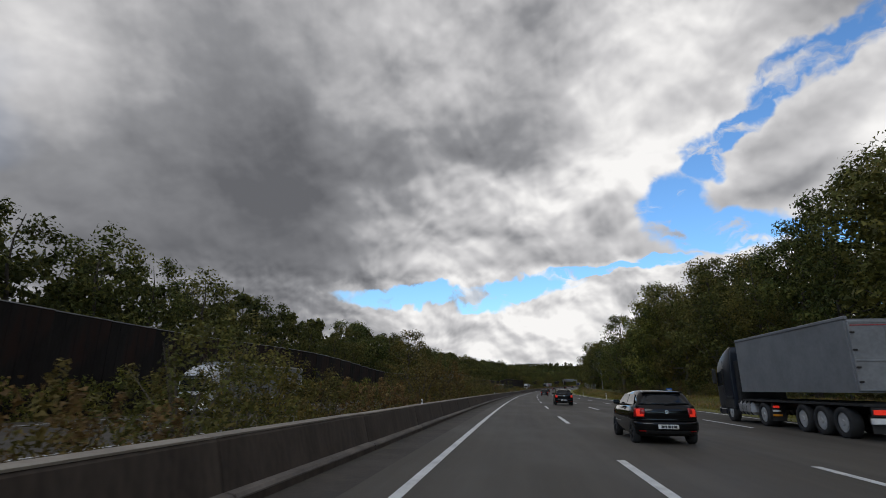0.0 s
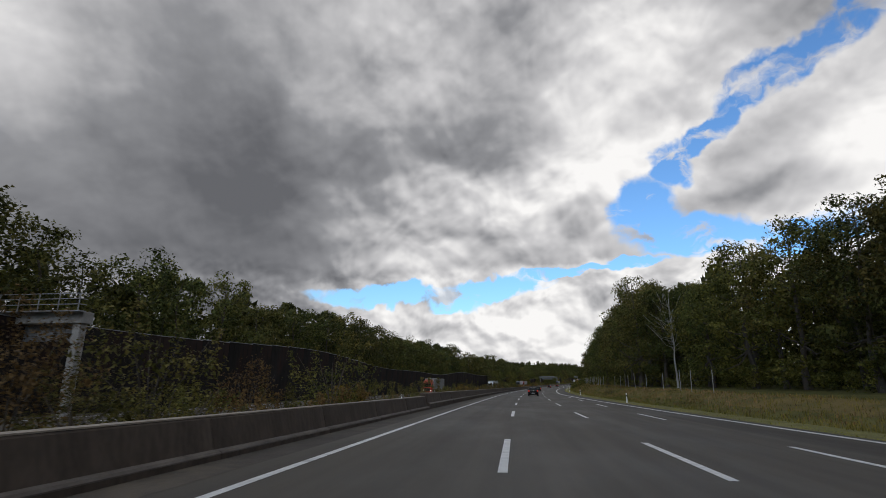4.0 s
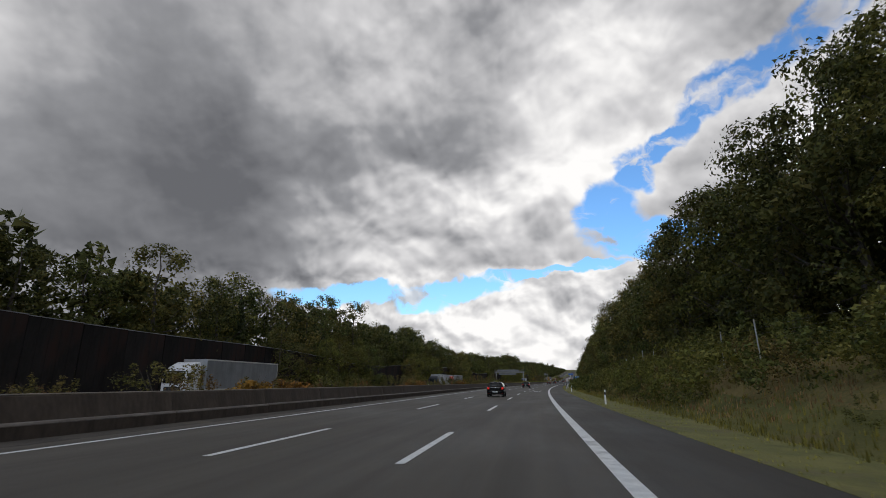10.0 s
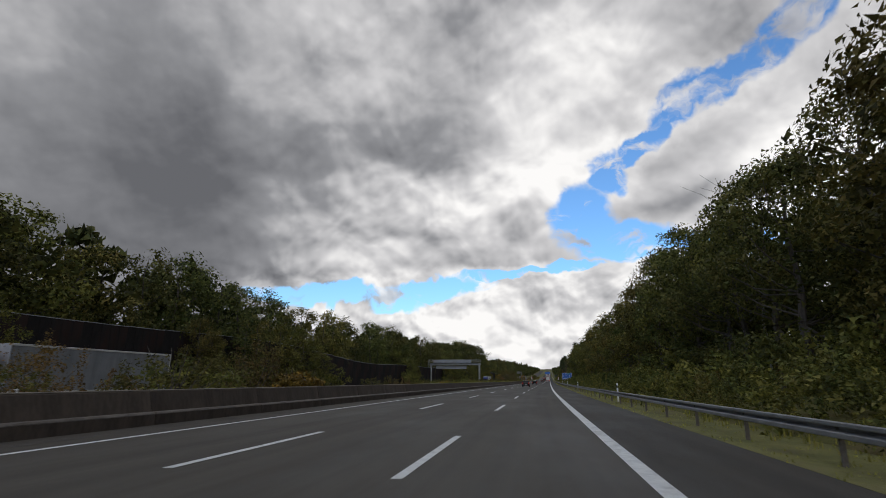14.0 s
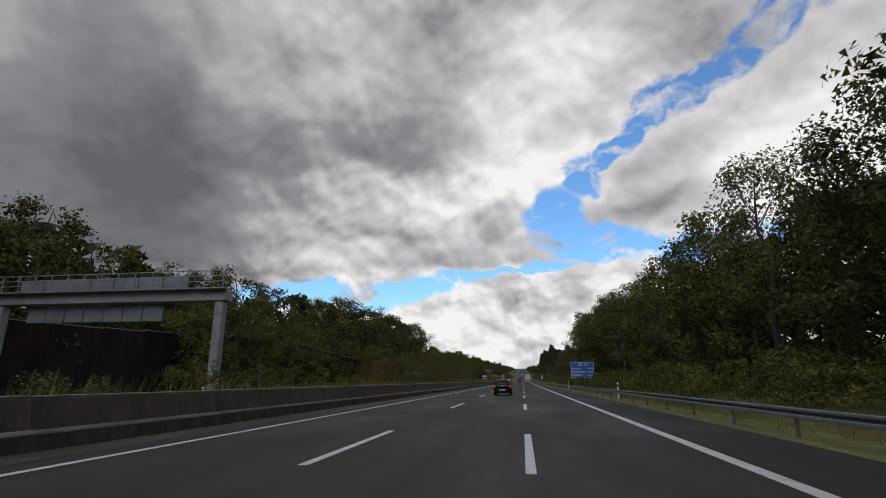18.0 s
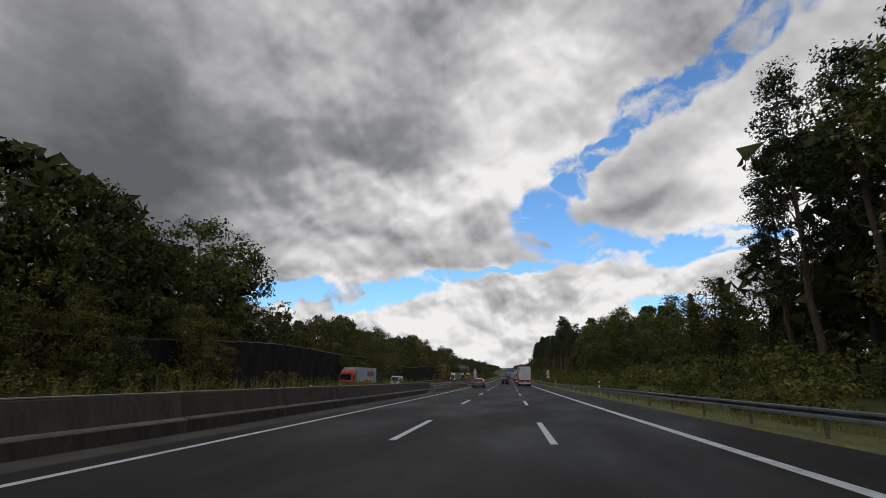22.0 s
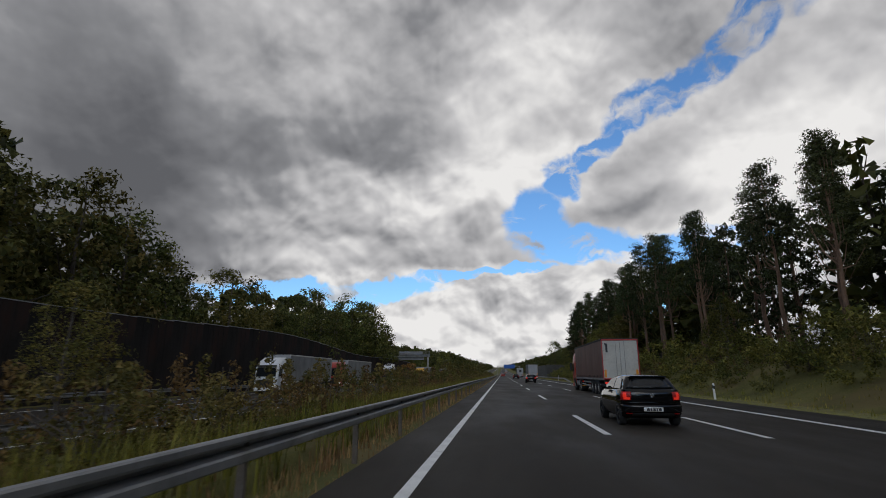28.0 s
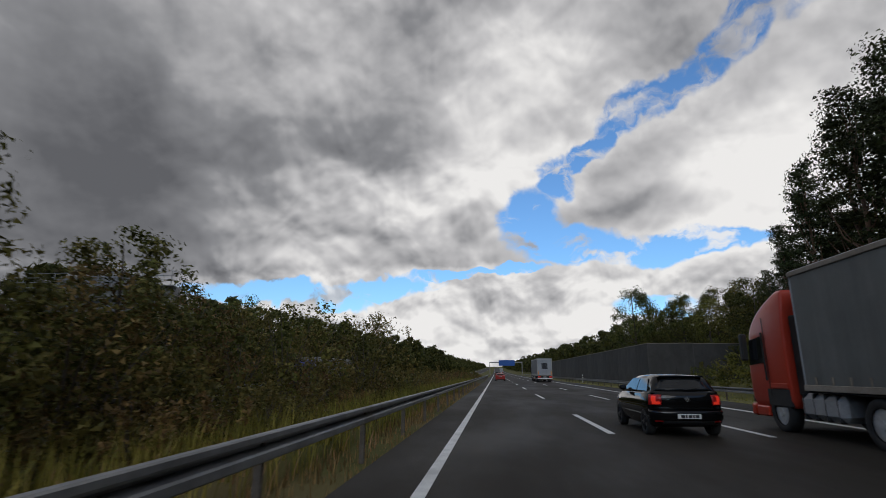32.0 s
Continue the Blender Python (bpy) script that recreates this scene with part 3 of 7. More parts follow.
# three beams one over another where the rail meets the end of the concrete barrier
for dz in (-.33, -.02, .22):
    beam = [(-1.50, .70 + dz), (-1.47, .68 + dz), (-1.47, .58 + dz), (-1.50, .56 + dz), (-1.56, .56 + dz), (-1.56, .70 + dz)]
    child("end_beam", sweep("end_beam", beam, spread(838, 858, 4), STEEL, closed=True), median_rail, None, "pale flat end beam")
plate_me = bpy.data.meshes.new("base_plate")
bm = boxes(((-.16, -.11, 0), (.16, .11, .03)), bevel=.006)
bm.to_mesh(plate_me), bm.free()
plate_me.materials.append(POSTSTEEL)
for k in range(13):
    child("base_plate", plate_me, median_rail, at(844 + 4.5 * (11 + k), -1.66, .03))
guard_rail([(478, 1012), (1106, 1400)], 14.75, -1, "galvanised steel guard rail beside the hard shoulder")
guard_rail([(700, 1330)], -11.9, -1, "galvanised steel guard rail of the opposite carriageway", base=-DROP)
guard_rail([(960, 1300)], -26.6, 1, "galvanised steel guard rail before the dark noise wall", base=-DROP)

# ---- noise walls ----
noise_wall = thing("noise_wall", "long dark noise barrier with a wavy pale top edge", "noise wall", kind="structure")


def noise_meshes(mat, h, L=5.0):
    bm = bmesh.new()
    box(bm, (-0.07, 0.02, -1.9), (0.07, L - 0.02, h))
    for k in range(1, 5):
        box(bm, (0.07, L * k / 5 - 0.03, 0.1), (0.09, L * k / 5 + 0.03, h - 0.1))
    pan = bpy.data.meshes.new("noise_panel")
    bm.to_mesh(pan), bm.free()
    pan.materials.append(mat)
    bm = boxes(((-0.078, -0.05, -1.9), (0.078, 0.05, h)))
    post = bpy.data.meshes.new("noise_post")
    bm.to_mesh(post), bm.free()
    post.materials.append(mat)
    bm = boxes(((-0.10, 0.0, h), (0.10, L, h + 0.07)))
    cap = bpy.data.meshes.new("coping")
    bm.to_mesh(cap), bm.free()
    cap.materials.append(STEEL if mat is DARKWALL else CAPSTONE)
    return pan, post, cap


pan_me, post_me, ncap_me = noise_meshes(DARKWALL, 6.0)


def wave(s):
    return 0.75 * math.sin(s / 27.0) + 0.35 * math.sin(s / 11.3 + 1) - 0.25


for k in range(250):
    s = -80 + 5.0 * k
    lean = Matrix.Identity(4)
    lean[2][1] = (wave(s + 5) - wave(s)) / 5.0
    m = at(s, -29.0 - 0.4 * math.sin(s / 41), wave(s) - 0.2) @ lean
    p_ = child("noise_panel", pan_me, noise_wall, m)
    child("coping", ncap_me, p_, None, "pale metal coping")
    if k % 2 == 0:
        child("noise_post", post_me, noise_wall, m)


# ---- plants ----
def unit(rng, n):
    v = rng.normal(size=(n, 3))
    return v / np.linalg.norm(v, axis=1)[:, None]


def leaf_tris(rng, centres, normals, sizes, long=1.5):
    """Small pointed leaf sprays, one bent-free triangle each."""
    n = len(centres)
    t = np.cross(normals, unit(rng, n))
    t /= np.linalg.norm(t, axis=1)[:, None] + 1e-9
    b = np.cross(normals, t)
    s = sizes[:, None]
    skew = rng.uniform(-0.3, 0.3, (n, 1))
    V = np.concatenate([centres - t * s * long * .5 + b * s * (skew - .55), centres - t * s * long * .4 + b * s * (skew + .55), centres + t * s * long * .6], 1).reshape(-1, 3)
    i = np.arange(n)[:, None] * 3
    return V, np.concatenate([i, i + 1, i + 2], 1)


def clump_mesh(name, rng, centres, radii, per_, leaf, mat, flat=0.8, fill=0.5, body=None):
    """A crown of leaf sprays set round many clump centres, with larger sprays deep inside; body (centre, half sizes) fills the middle."""
    V, F, base = [], [], 0

    def put(pos, d, sizes, wild):
        nonlocal base
        nor = d + wild * unit(rng, len(pos))
        nor /= np.linalg.norm(nor, axis=1)[:, None]
        q, f = leaf_tris(rng, pos, nor, sizes)
        V.append(q)
        F.append(f + base)
        base += len(q)
    if body is not None:
        c, h = body
        n = int(len(centres) * (14 if leaf < 0.5 else 6))
        d = unit(rng, n)
        put(np.array(c) + d * np.array(h) * rng.uniform(0.3, 1.1, (n, 1)), d, leaf * 1.35 * rng.uniform(0.7, 1.3, n), 1.0)
    per_ = [per_] * len(centres) if np.isscalar(per_) else per_
    for c, r, per in zip(centres, radii, per_):
        if fill and per > 15:
            d = unit(rng, 8)
            put(c + d * r * fill * rng.uniform(0.6, 1.2, (8, 1)) * np.array([1, 1, flat]), d, min(r * fill * 0.6, leaf * 1.8) * rng.uniform(0.7, 1.2, 8), 0.6)
        n = max(4, int(per * rng.uniform(0.75, 1.25)))
        d = unit(rng, n)
        d[:, 2] = np.where(rng.random(n) < 0.35, np.abs(d[:, 2]), d[:, 2])
        put(c + d * r * (rng.uniform(0.2, 1.0, (n, 1)) ** 0.45 * 1.15) * np.array([1, 1, flat]), d, leaf * rng.uniform(0.6, 1.35, n), 0.7)
    return mesh_of(name, np.concatenate(V), np.concatenate(F), mat, True)


def limb(V, F, a, b, ra, rb, n=6):
    a, b = np.array(a, float), np.array(b, float)
    d = (b - a) / (np.linalg.norm(b - a) + 1e-9)
    x = np.cross(d, (0.3, 0.7, 0.2))
    x /= np.linalg.norm(x)
    y = np.cross(d, x)
    base = len(V)
    for c, r in ((a, ra), (b, rb)):
        for k in range(n):
            w = 2 * math.pi * k / n
            V.append(c + r * (math.cos(w) * x + math.sin(w) * y))
    F += [(base + k, base + (k + 1) % n, base + n + (k + 1) % n, base + n + k) for k in range(n)]


def trunk_mesh(rng, H, r0, mat, targets, start=0.3, crook=0.012):
    """A tapered, slightly crooked trunk with limbs up to the clumps."""
    V, F = [], []
    pts = [np.array((0, 0, -0.4))]
    for k in range(1, 8):
        pts.append(np.array((rng.normal() * crook * H, rng.normal() * crook * H, H * 0.93 * k / 7)))
    rad = [r0 * (1.25 if k == 0 else (1 - k / 7.6)) for k in range(8)]
    for k in range(7):
        limb(V, F, pts[k], pts[k + 1], rad[k], rad[k + 1], 8)
    for c in targets:
        z = min(H * 0.85, max(H * start, c[2] - rng.uniform(0.10, 0.22) * H))
        k = min(6, int(z / (H * 0.93) * 7))
        o = pts[k] + (pts[k + 1] - pts[k]) * ((z - pts[k][2]) / (pts[k + 1][2] - pts[k][2]))
        mid = (o + c) / 2 + np.array((0, 0, -0.03 * H)) + rng.normal(size=3) * 0.2
        limb(V, F, o, mid, rad[k] * 0.38, rad[k] * 0.22, 5)
        limb(V, F, mid, c, rad[k] * 0.22, 0.02, 5)
    return mesh_of("trunk", V, F, mat)


def broadleaf(seed, H, W_, clumps, per, leaf, mat, low=0.22, airy=False, limbs=14):
    """Trunk and crown of a broad-leaved tree H metres high with a crown W_ wide."""
    rng = np.random.default_rng(seed)
    C, R = [], []
    for _ in range(clumps):
        t = rng.uniform(low, 1.0) ** 0.9
        wide = W_ * 0.5 * math.sin(math.pi * min(1, max(0.0, (t - low) / (1 - low)) * 0.80 + 0.16)) ** 0.7
        a, rr_ = rng.uniform(0, 2 * math.pi), wide * math.sqrt(rng.uniform(0.42, 1.0)) * rng.uniform(0.82, 1.18)
        C.append((rr_ * math.cos(a), rr_ * math.sin(a), t * H * 0.95))
        R.append(H * rng.uniform(0.050, 0.098))
    C = np.array(C)
    mass = None if airy is True else ((0, 0, H * (0.46 + 0.5 * low)), (W_ * 0.27, W_ * 0.27, H * (0.37 - 0.36 * low)))
    crown = clump_mesh("crown", rng, C, R, per, leaf, mat, 0.8, 0.0 if airy or airy is None else 0.5, mass)
    trunk = trunk_mesh(rng, H, H * 0.016 + 0.06, BARK, C[:: max(1, clumps // limbs)] if limbs else [], 0.25)
    return trunk, crown


def pine(seed, H, W_, tiers, per, mat, bare=0.5, leaf=0.115):
    """A tall pine: a long bare reddish trunk and a crown of flat layered tufts."""
    rng = np.random.default_rng(seed)
    C, R = [], []
    for k in range(tiers):
        t = bare + (1 - bare) * (k + rng.uniform(0, 1)) / tiers
        wide = W_ * 0.5 * (1.06 - (t - bare) / (1 - bare)) ** 0.6
        a, rr_ = rng.uniform(0, 2 * math.pi), wide * math.sqrt(rng.uniform(0.04, 1.0))
        C.append((rr_ * math.cos(a), rr_ * math.sin(a), t * H * 0.97))
        R.append(H * rng.uniform(0.032, 0.062))
    C = np.array(C)
    crown = clump_mesh("crown", rng, C, R, per, leaf, mat, 0.42, 0.42)
    trunk = trunk_mesh(rng, H, H * 0.010 + 0.06, PINEBARK, C[::3], bare * 0.8, 0.004)
    return trunk, crown


def spruce(seed, H, W_, mat):
    rng = np.random.default_rng(seed)
    C, R = [], []
    for k in range(60):
        t = 0.08 + 0.92 * k / 60
        wide = W_ * 0.5 * (1.02 - t)
        a = k * 2.4
        C.append((wide * 0.7 * math.cos(a), wide * 0.7 * math.sin(a), t * H))
        R.append(0.25 + wide * 0.42)
    crown = clump_mesh("crown", rng, np.array(C), R, 40, 0.26, mat, 0.45, 0.6)
    return trunk_mesh(rng, H, H * 0.013 + 0.05, BARK, [], 0.2), crown


def bush_mesh(seed, H, W_, clumps, per, leaf, mat, core=0.5, shoots=0):
    rng = np.random.default_rng(seed)
    C, R = [], []
    for _ in range(clumps):
        a, rr_ = rng.uniform(0, 2 * math.pi), W_ * 0.5 * math.sqrt(rng.uniform(0, 1))
        top = H * (1 - 0.55 * (rr_ / (W_ * 0.5)) ** 2)
        C.append((rr_ * math.cos(a), rr_ * math.sin(a), top * rng.uniform(0.12, 0.9)))
        R.append(H * rng.uniform(0.11, 0.22))
    for _ in range(shoots):
        # upright shoots that stand over the rest
        a, rr_ = rng.uniform(0, 2 * math.pi), W_ * 0.5 * math.sqrt(rng.uniform(0, 1))
        for z in (0.70, 0.80, 0.89, 0.97):
            C.append((rr_ * math.cos(a) + rng.normal() * .04, rr_ * math.sin(a) + rng.normal() * .04, H * z * (1 - .2 * (rr_ / W_ * 2) ** 2)))
            R.append(H * 0.06)
    return clump_mesh("bush", rng, np.array(C), R, [per] * clumps + [20] * (len(C) - clumps), leaf, mat, 0.85, core)


KINDS = {
    "oak": [broadleaf(11 + i, 16, 9.5, 62, 116, 0.156, LEAF, 0.12) for i in range(3)],
    "maple": [broadleaf(21 + i, 13, 8.0, 54, 108, 0.146, LEAF_L, 0.08) for i in range(2)],
    "airy": [broadleaf(31 + i, 17, 7.0, 46, 110, 0.15, LEAF_L, 0.35, True) for i in range(2)],
    "bushy": [broadleaf(35 + i, 15, 10.0, 54, 70, 0.185, (LEAF, LEAF_L, LEAF)[i], 0.03, False, 6) for i in range(3)],
    "far": [broadleaf(41 + i, 15, 9.5, 24, 22, 0.62, LEAF, 0.06, None, 0) for i in range(2)],
    "tiny": [broadleaf(45 + i, 14, 10, 12, 10, 1.2, LEAF, 0.02, None, 0) for i in range(2)],
    "pine": [pine(51 + i, 18, 4.5, 66, 84, NEEDLE, 0.38 + 0.08 * i) for i in range(3)],
    "farpine": [pine(55 + i, 18, 6.4, 40, 22, NEEDLE, 0.16 + 0.1 * i, 0.34) for i in range(2)],
    "spruce": [spruce(61, 14, 4.6, NEEDLE)],
    "yellow": [broadleaf(71, 7, 6.0, 54, 90, 0.115, YELLOW, 0.06)],
    "young": [broadleaf(75 + i, 8, 5.6, 60, 100, 0.085, LEAF_L, 0.05) for i in range(2)],
}
WORDS = {
    "oak": ("dark green oak tree at the edge of the roadside wood", "tree"), "maple": ("green maple tree with a dense crown in the roadside wood", "tree"),
    "airy": ("tall thin-leaved tree with sky showing through the crown", "tree"), "bushy": ("dense dark green broad-leaved tree behind the noise wall", "tree"), "farpine": ("dark pine tree in the wood", "pine tree"), "tiny": ("distant tree in the wood", "tree"), "far": ("dense dark green tree deeper in the wood", "tree"),
    "pine": ("tall pine tree with a bare reddish trunk", "pine tree"), "spruce": ("dark pointed spruce tree in the wood", "spruce tree"),
    "yellow": ("small tree with yellowing autumn leaves", "tree"), "young": ("young dark green maple growing in the median", "tree")}


class Wood:
    """Gathers many plants too deep in the wood to count into one object."""
    def __init__(self):
        self.co, self.idx, self.tot, self.mat, self.mats, self.n = [], [], [], [], [], 0

    def add(self, me, m):
        if me.name not in CACHE:
            co = np.empty(len(me.vertices) * 3)
            me.vertices.foreach_get("co", co)
            ix = np.empty(len(me.loops), dtype=np.int32)
            me.loops.foreach_get("vertex_index", ix)
            tt = np.empty(len(me.polygons), dtype=np.int32)
            me.polygons.foreach_get("loop_total", tt)
            CACHE[me.name] = (co.reshape(-1, 3), ix, tt)
        co, ix, tt = CACHE[me.name]
        M = np.array(m)
        self.co.append(co @ M[:3, :3].T + M[:3, 3])
        self.idx.append(ix + self.n)
        self.tot.append(tt)
        mt = me.materials[0]
        if mt not in self.mats:
            self.mats.append(mt)
        self.mat.append(np.full(len(tt), self.mats.index(mt), dtype=np.int32))
        self.n += len(co)

    def make(self, name, label, category):
        me = bpy.data.meshes.new(name)
        co, ix, tt = np.concatenate(self.co), np.concatenate(self.idx), np.concatenate(self.tot)
        me.vertices.add(len(co)), me.loops.add(len(ix)), me.polygons.add(len(tt))
        me.vertices.foreach_set("co", co.ravel())
        me.loops.foreach_set("vertex_index", ix)
        me.polygons.foreach_set("loop_start", np.concatenate([[0], np.cumsum(tt)[:-1]]).astype(np.int32))
        me.polygons.foreach_set("material_index", np.concatenate(self.mat))
        for mt in self.mats:
            me.materials.append(mt)
        me.update(calc_edges=True)
        return tagged(new(name, me), label, category, kind="stuff")


CACHE = {}
deep, thicket, scrub = Wood(), Wood(), Wood()


def tree(kind, i, s, u, high, rng_, into=None):
    trunk, crown = KINDS[kind][i % len(KINDS[kind])]
    base_h = {"tiny": 14, "bushy": 15, "farpine": 18, "oak": 16, "maple": 13, "airy": 17, "far": 15, "pine": 18, "spruce": 14, "yellow": 7, "young": 8}[kind]
    k = high / base_h
    p = place(s, u, land(s, u) - 0.05)
    m = pose(*map(float, p), 0, 0, rng_.uniform(0, 360)) @ Matrix.Diagonal((k * rng_.uniform(0.9, 1.12), k * rng_.uniform(0.9, 1.12), k, 1))
    if into:
        into.add(trunk, m), into.add(crown, m)
        return None
    root = thing(kind_name(kind), WORDS[kind][0], WORDS[kind][1], m, "trees beside the motorway")
    child("trunk", trunk, root)
    child("crown", crown, root)
    return root


def kind_name(kind):
    return {"oak": "oak_tree", "maple": "maple_tree", "pine": "pine_tree", "farpine": "pine_tree", "spruce": "spruce_tree"}.get(kind, "tree")


RIGHT_H = [(-60, 17), (10, 18.5), (60, 19.5), (130, 19), (142, 17), (150, 14), (165, 15.5), (183, 18), (206, 16.5), (228, 17), (238, 20.5), (300, 21.5), (340, 18.5), (355, 16), (374, 17), (388, 21), (415, 21), (440, 18.5), (500, 18), (556, 18), (570, 19.5), (582, 22), (600, 19), (640, 17.5), (760, 18), (775, 18), (786, 19.5), (796, 20.2), (812, 21.5), (829, 23), (836, 11), (878, 11.5), (890, 14), (905, 15), (930, 14.5), (948, 16.5), (960, 19), (975, 19), (985, 17), (1000, 17), (1030, 18), (1048, 19), (1058, 20.5), (1080, 20.5), (1100, 22), (1120, 23), (1150, 22), (1172, 21.5), (1179, 20.5), (1185, 16.5), (1192, 13), (1202, 12), (1500, 12)]
RIGHT_U = [(-60, 29), (60, 29), (120, 29), (150, 33), (215, 32), (235, 29), (400, 28.5), (470, 29), (520, 28.5), (700, 27), (790, 27.5), (830, 27.5), (838, 30), (900, 30), (1000, 26), (1188, 26.5), (1205, 31), (1500, 30)]
LEFT_H = [(-60, 15), (40, 15.5), (105, 15.5), (125, 16.5), (150, 17), (180, 15.5), (230, 17), (255, 18), (290, 17), (320, 17.5), (355, 19.5), (400, 18.5), (440, 17), (470, 18.5), (490, 18.5), (510, 18), (536, 20.5), (560, 18), (590, 15.5), (620, 15), (665, 17), (695, 17.5), (750, 18.5), (785, 21), (805, 22.5), (840, 23), (864, 23), (874, 15), (905, 15), (926, 19.5), (945, 18.5), (960, 17), (985, 16), (1018, 20), (1034, 21), (1042, 18.5), (1060, 15.5), (1075, 14.5), (1088, 17.5), (1105, 17), (1125, 19.5), (1143, 19.5), (1156, 16), (1163, 13), (1170, 10.5), (1200, 12), (1240, 13.5), (1500, 17)]
rt = random.Random(7)
s = -50.0
while s < 1500:
    near = s < 1260
    hi = knots(s, RIGHT_H) * rt.uniform(0.86, 1.08)
    u = knots(s, RIGHT_U) + rt.uniform(-1.2, 2.2)
    if 925 < s < 1200 or 808 < s < 834:
        kind = "pine" if s > 985 else rt.choice(["pine"] * 6 + ["maple"])
    elif 836 < s <= 925:
        kind = rt.choice(["maple", "pine", "oak", "spruce"])
    else:
        kind = rt.choice(["oak", "oak", "oak", "maple", "oak", "maple", "maple", "airy"])
    tree(kind if near else "far", rt.randrange(3), s, u, hi, rt, None if near else deep)
    s += rt.uniform(4.8, 7.2)
s = -50.0
while s < 1550:
    hi = knots(s, RIGHT_H) * rt.uniform(0.85, 1.05)
    u = knots(s, RIGHT_U) + rt.uniform(6, 12)
    tree("farpine" if 940 < s < 1180 and rt.random() < 0.75 else "far", rt.randrange(3), s, u, hi, rt, deep)
    s += rt.uniform(5, 7) if not 900 < s < 1200 else rt.uniform(2.8, 4.2)
s = -70.0
while s < 1500:
    hi = knots(s, LEFT_H) * rt.uniform(0.78, 1.12)
    tree(rt.choice(["bushy"]) if s < 1250 else "far", rt.randrange(3), s, -34.6 - rt.uniform(0, 3.5), hi, rt, None if s < 1250 else deep)
    s += rt.uniform(5.6, 8.2)
s = -70.0
while s < 1560:
    hi = knots(s, LEFT_H) * rt.uniform(0.85, 1.05)
    tree("far", rt.randrange(3), s, -39.5 - rt.uniform(0, 6), hi, rt, deep)
    s += rt.uniform(4.6, 6.4)
# wooded slopes and ranks of wood along the road far ahead
for k in range(620):
    s = 1330 + 1500 * rt.random() ** 1.2
    u = (31 + 130 * rt.random() ** 1.6) * rt.choice((-1, 1))
    tree("tiny", k, s, u, rt.uniform(10, 15), rt, deep)
for k in range(300):
    s = rt.uniform(-60, 1400)
    u = (42 + 75 * rt.random()) * rt.choice((-1, 1))
    tree("tiny", k, s, u, rt.uniform(11, 15), rt, deep)
for k in range(460):
    tree("tiny", k, rt.uniform(500, 3300), rt.uniform(-680, -90) if k % 4 else rt.uniform(90, 500), rt.uniform(13, 19), rt, deep)
for s0_, u0_, n_ in ((1500, 26, 110), (1500, -38, 110)):
    for k in range(n_):
        tree("tiny", k, s0_ + k * 11 + rt.uniform(-4, 4), u0_ + rt.uniform(-3, 6) * (1 if u0_ > 0 else -1), rt.uniform(9, 13), rt, deep)

# shrubs
BUSHES = {
    "green": [bush_mesh(81 + i, 2.6, 4.2, 22, 66, 0.060, BUSHLEAF, 0.42, 4) for i in range(3)],
    "rust": [bush_mesh(91 + i, 2.2, 4.0, 22, 66, 0.056, RUST, 0.42, 4) for i in range(2)],
    "tall": [bush_mesh(101 + i, 4.5, 4.6, 32, 74, 0.073, BUSHLEAF, 0.42, 5) for i in range(2)],
    "autumn": [bush_mesh(105 + i, 4.4, 4.4, 32, 74, 0.071, (RUST, OLIVE)[i], 0.42, 5) for i in range(2)],
    "dark": [bush_mesh(111 + i, 4.0, 5.0, 15, 46, 0.16, LEAF_L) for i in range(2)],
    "hedge": [bush_mesh(131 + i, 3.6, 4.6, 15, 46, 0.132, (BUSHLEAF, LEAF_L, LEAF)[i], 0.5, 3) for i in range(3)],
    "low": [bush_mesh(141 + i, 2.6, 4.2, 16, 40, 0.082, (BUSHLEAF, RUST, BUSHLEAF)[i], 0.42, 3) for i in range(3)],
    "yellow": [bush_mesh(121, 2.4, 3.2, 20, 60, 0.13, YELLOW)],
}
BUSHWORDS = {"low": "low shrub", "hedge": "tangled shrub", "green": "green roadside shrub", "rust": "rust-brown autumn shrub with dry leaves", "tall": "tall tangled green shrub", "autumn": "tall shrub turning rust and olive", "dark": "dense dark green shrub at the wood's edge", "yellow": "shrub with yellowing leaves"}


def stem_mesh(H, W_, seed):
    rng, V, F = np.random.default_rng(seed), [], []
    for _ in range(9):
        a, r = rng.uniform(0, 2 * math.pi), W_ * rng.uniform(0.1, 0.42)
        mid = np.array((r * .4 * math.cos(a), r * .4 * math.sin(a), H * .4))
        limb(V, F, (rng.normal() * .15, rng.normal() * .15, -.3), mid, .035, .025, 5)
        limb(V, F, mid, (r * math.cos(a), r * math.sin(a), H * rng.uniform(.6, .95)), .025, .008, 5)
    return mesh_of("stem", V, F, BARK)


STEMS = [stem_mesh(2.4, 4.0, 1), stem_mesh(4.3, 4.6, 2)]


def bush(kind, s, u, k, rng_, where, into=None):
    me = BUSHES[kind][rng_.randrange(len(BUSHES[kind]))]
    p = place(s, u, ground_z(s, u) - 0.1)
    mb = pose(*map(float, p), 0, 0, rng_.uniform(0, 360)) @ Matrix.Diagonal((k * rng_.uniform(0.85, 1.2), k * rng_.uniform(0.85, 1.2), k, 1))
    if into:
        return into.add(me, mb)
    ob = thing("bush", BUSHWORDS[kind] + " " + where, "shrub", mb, "shrubs beside the motorway")
    child("foliage", me, ob)
    child("stem", STEMS[kind in ("tall", "dark", "autumn")], ob)
    return ob


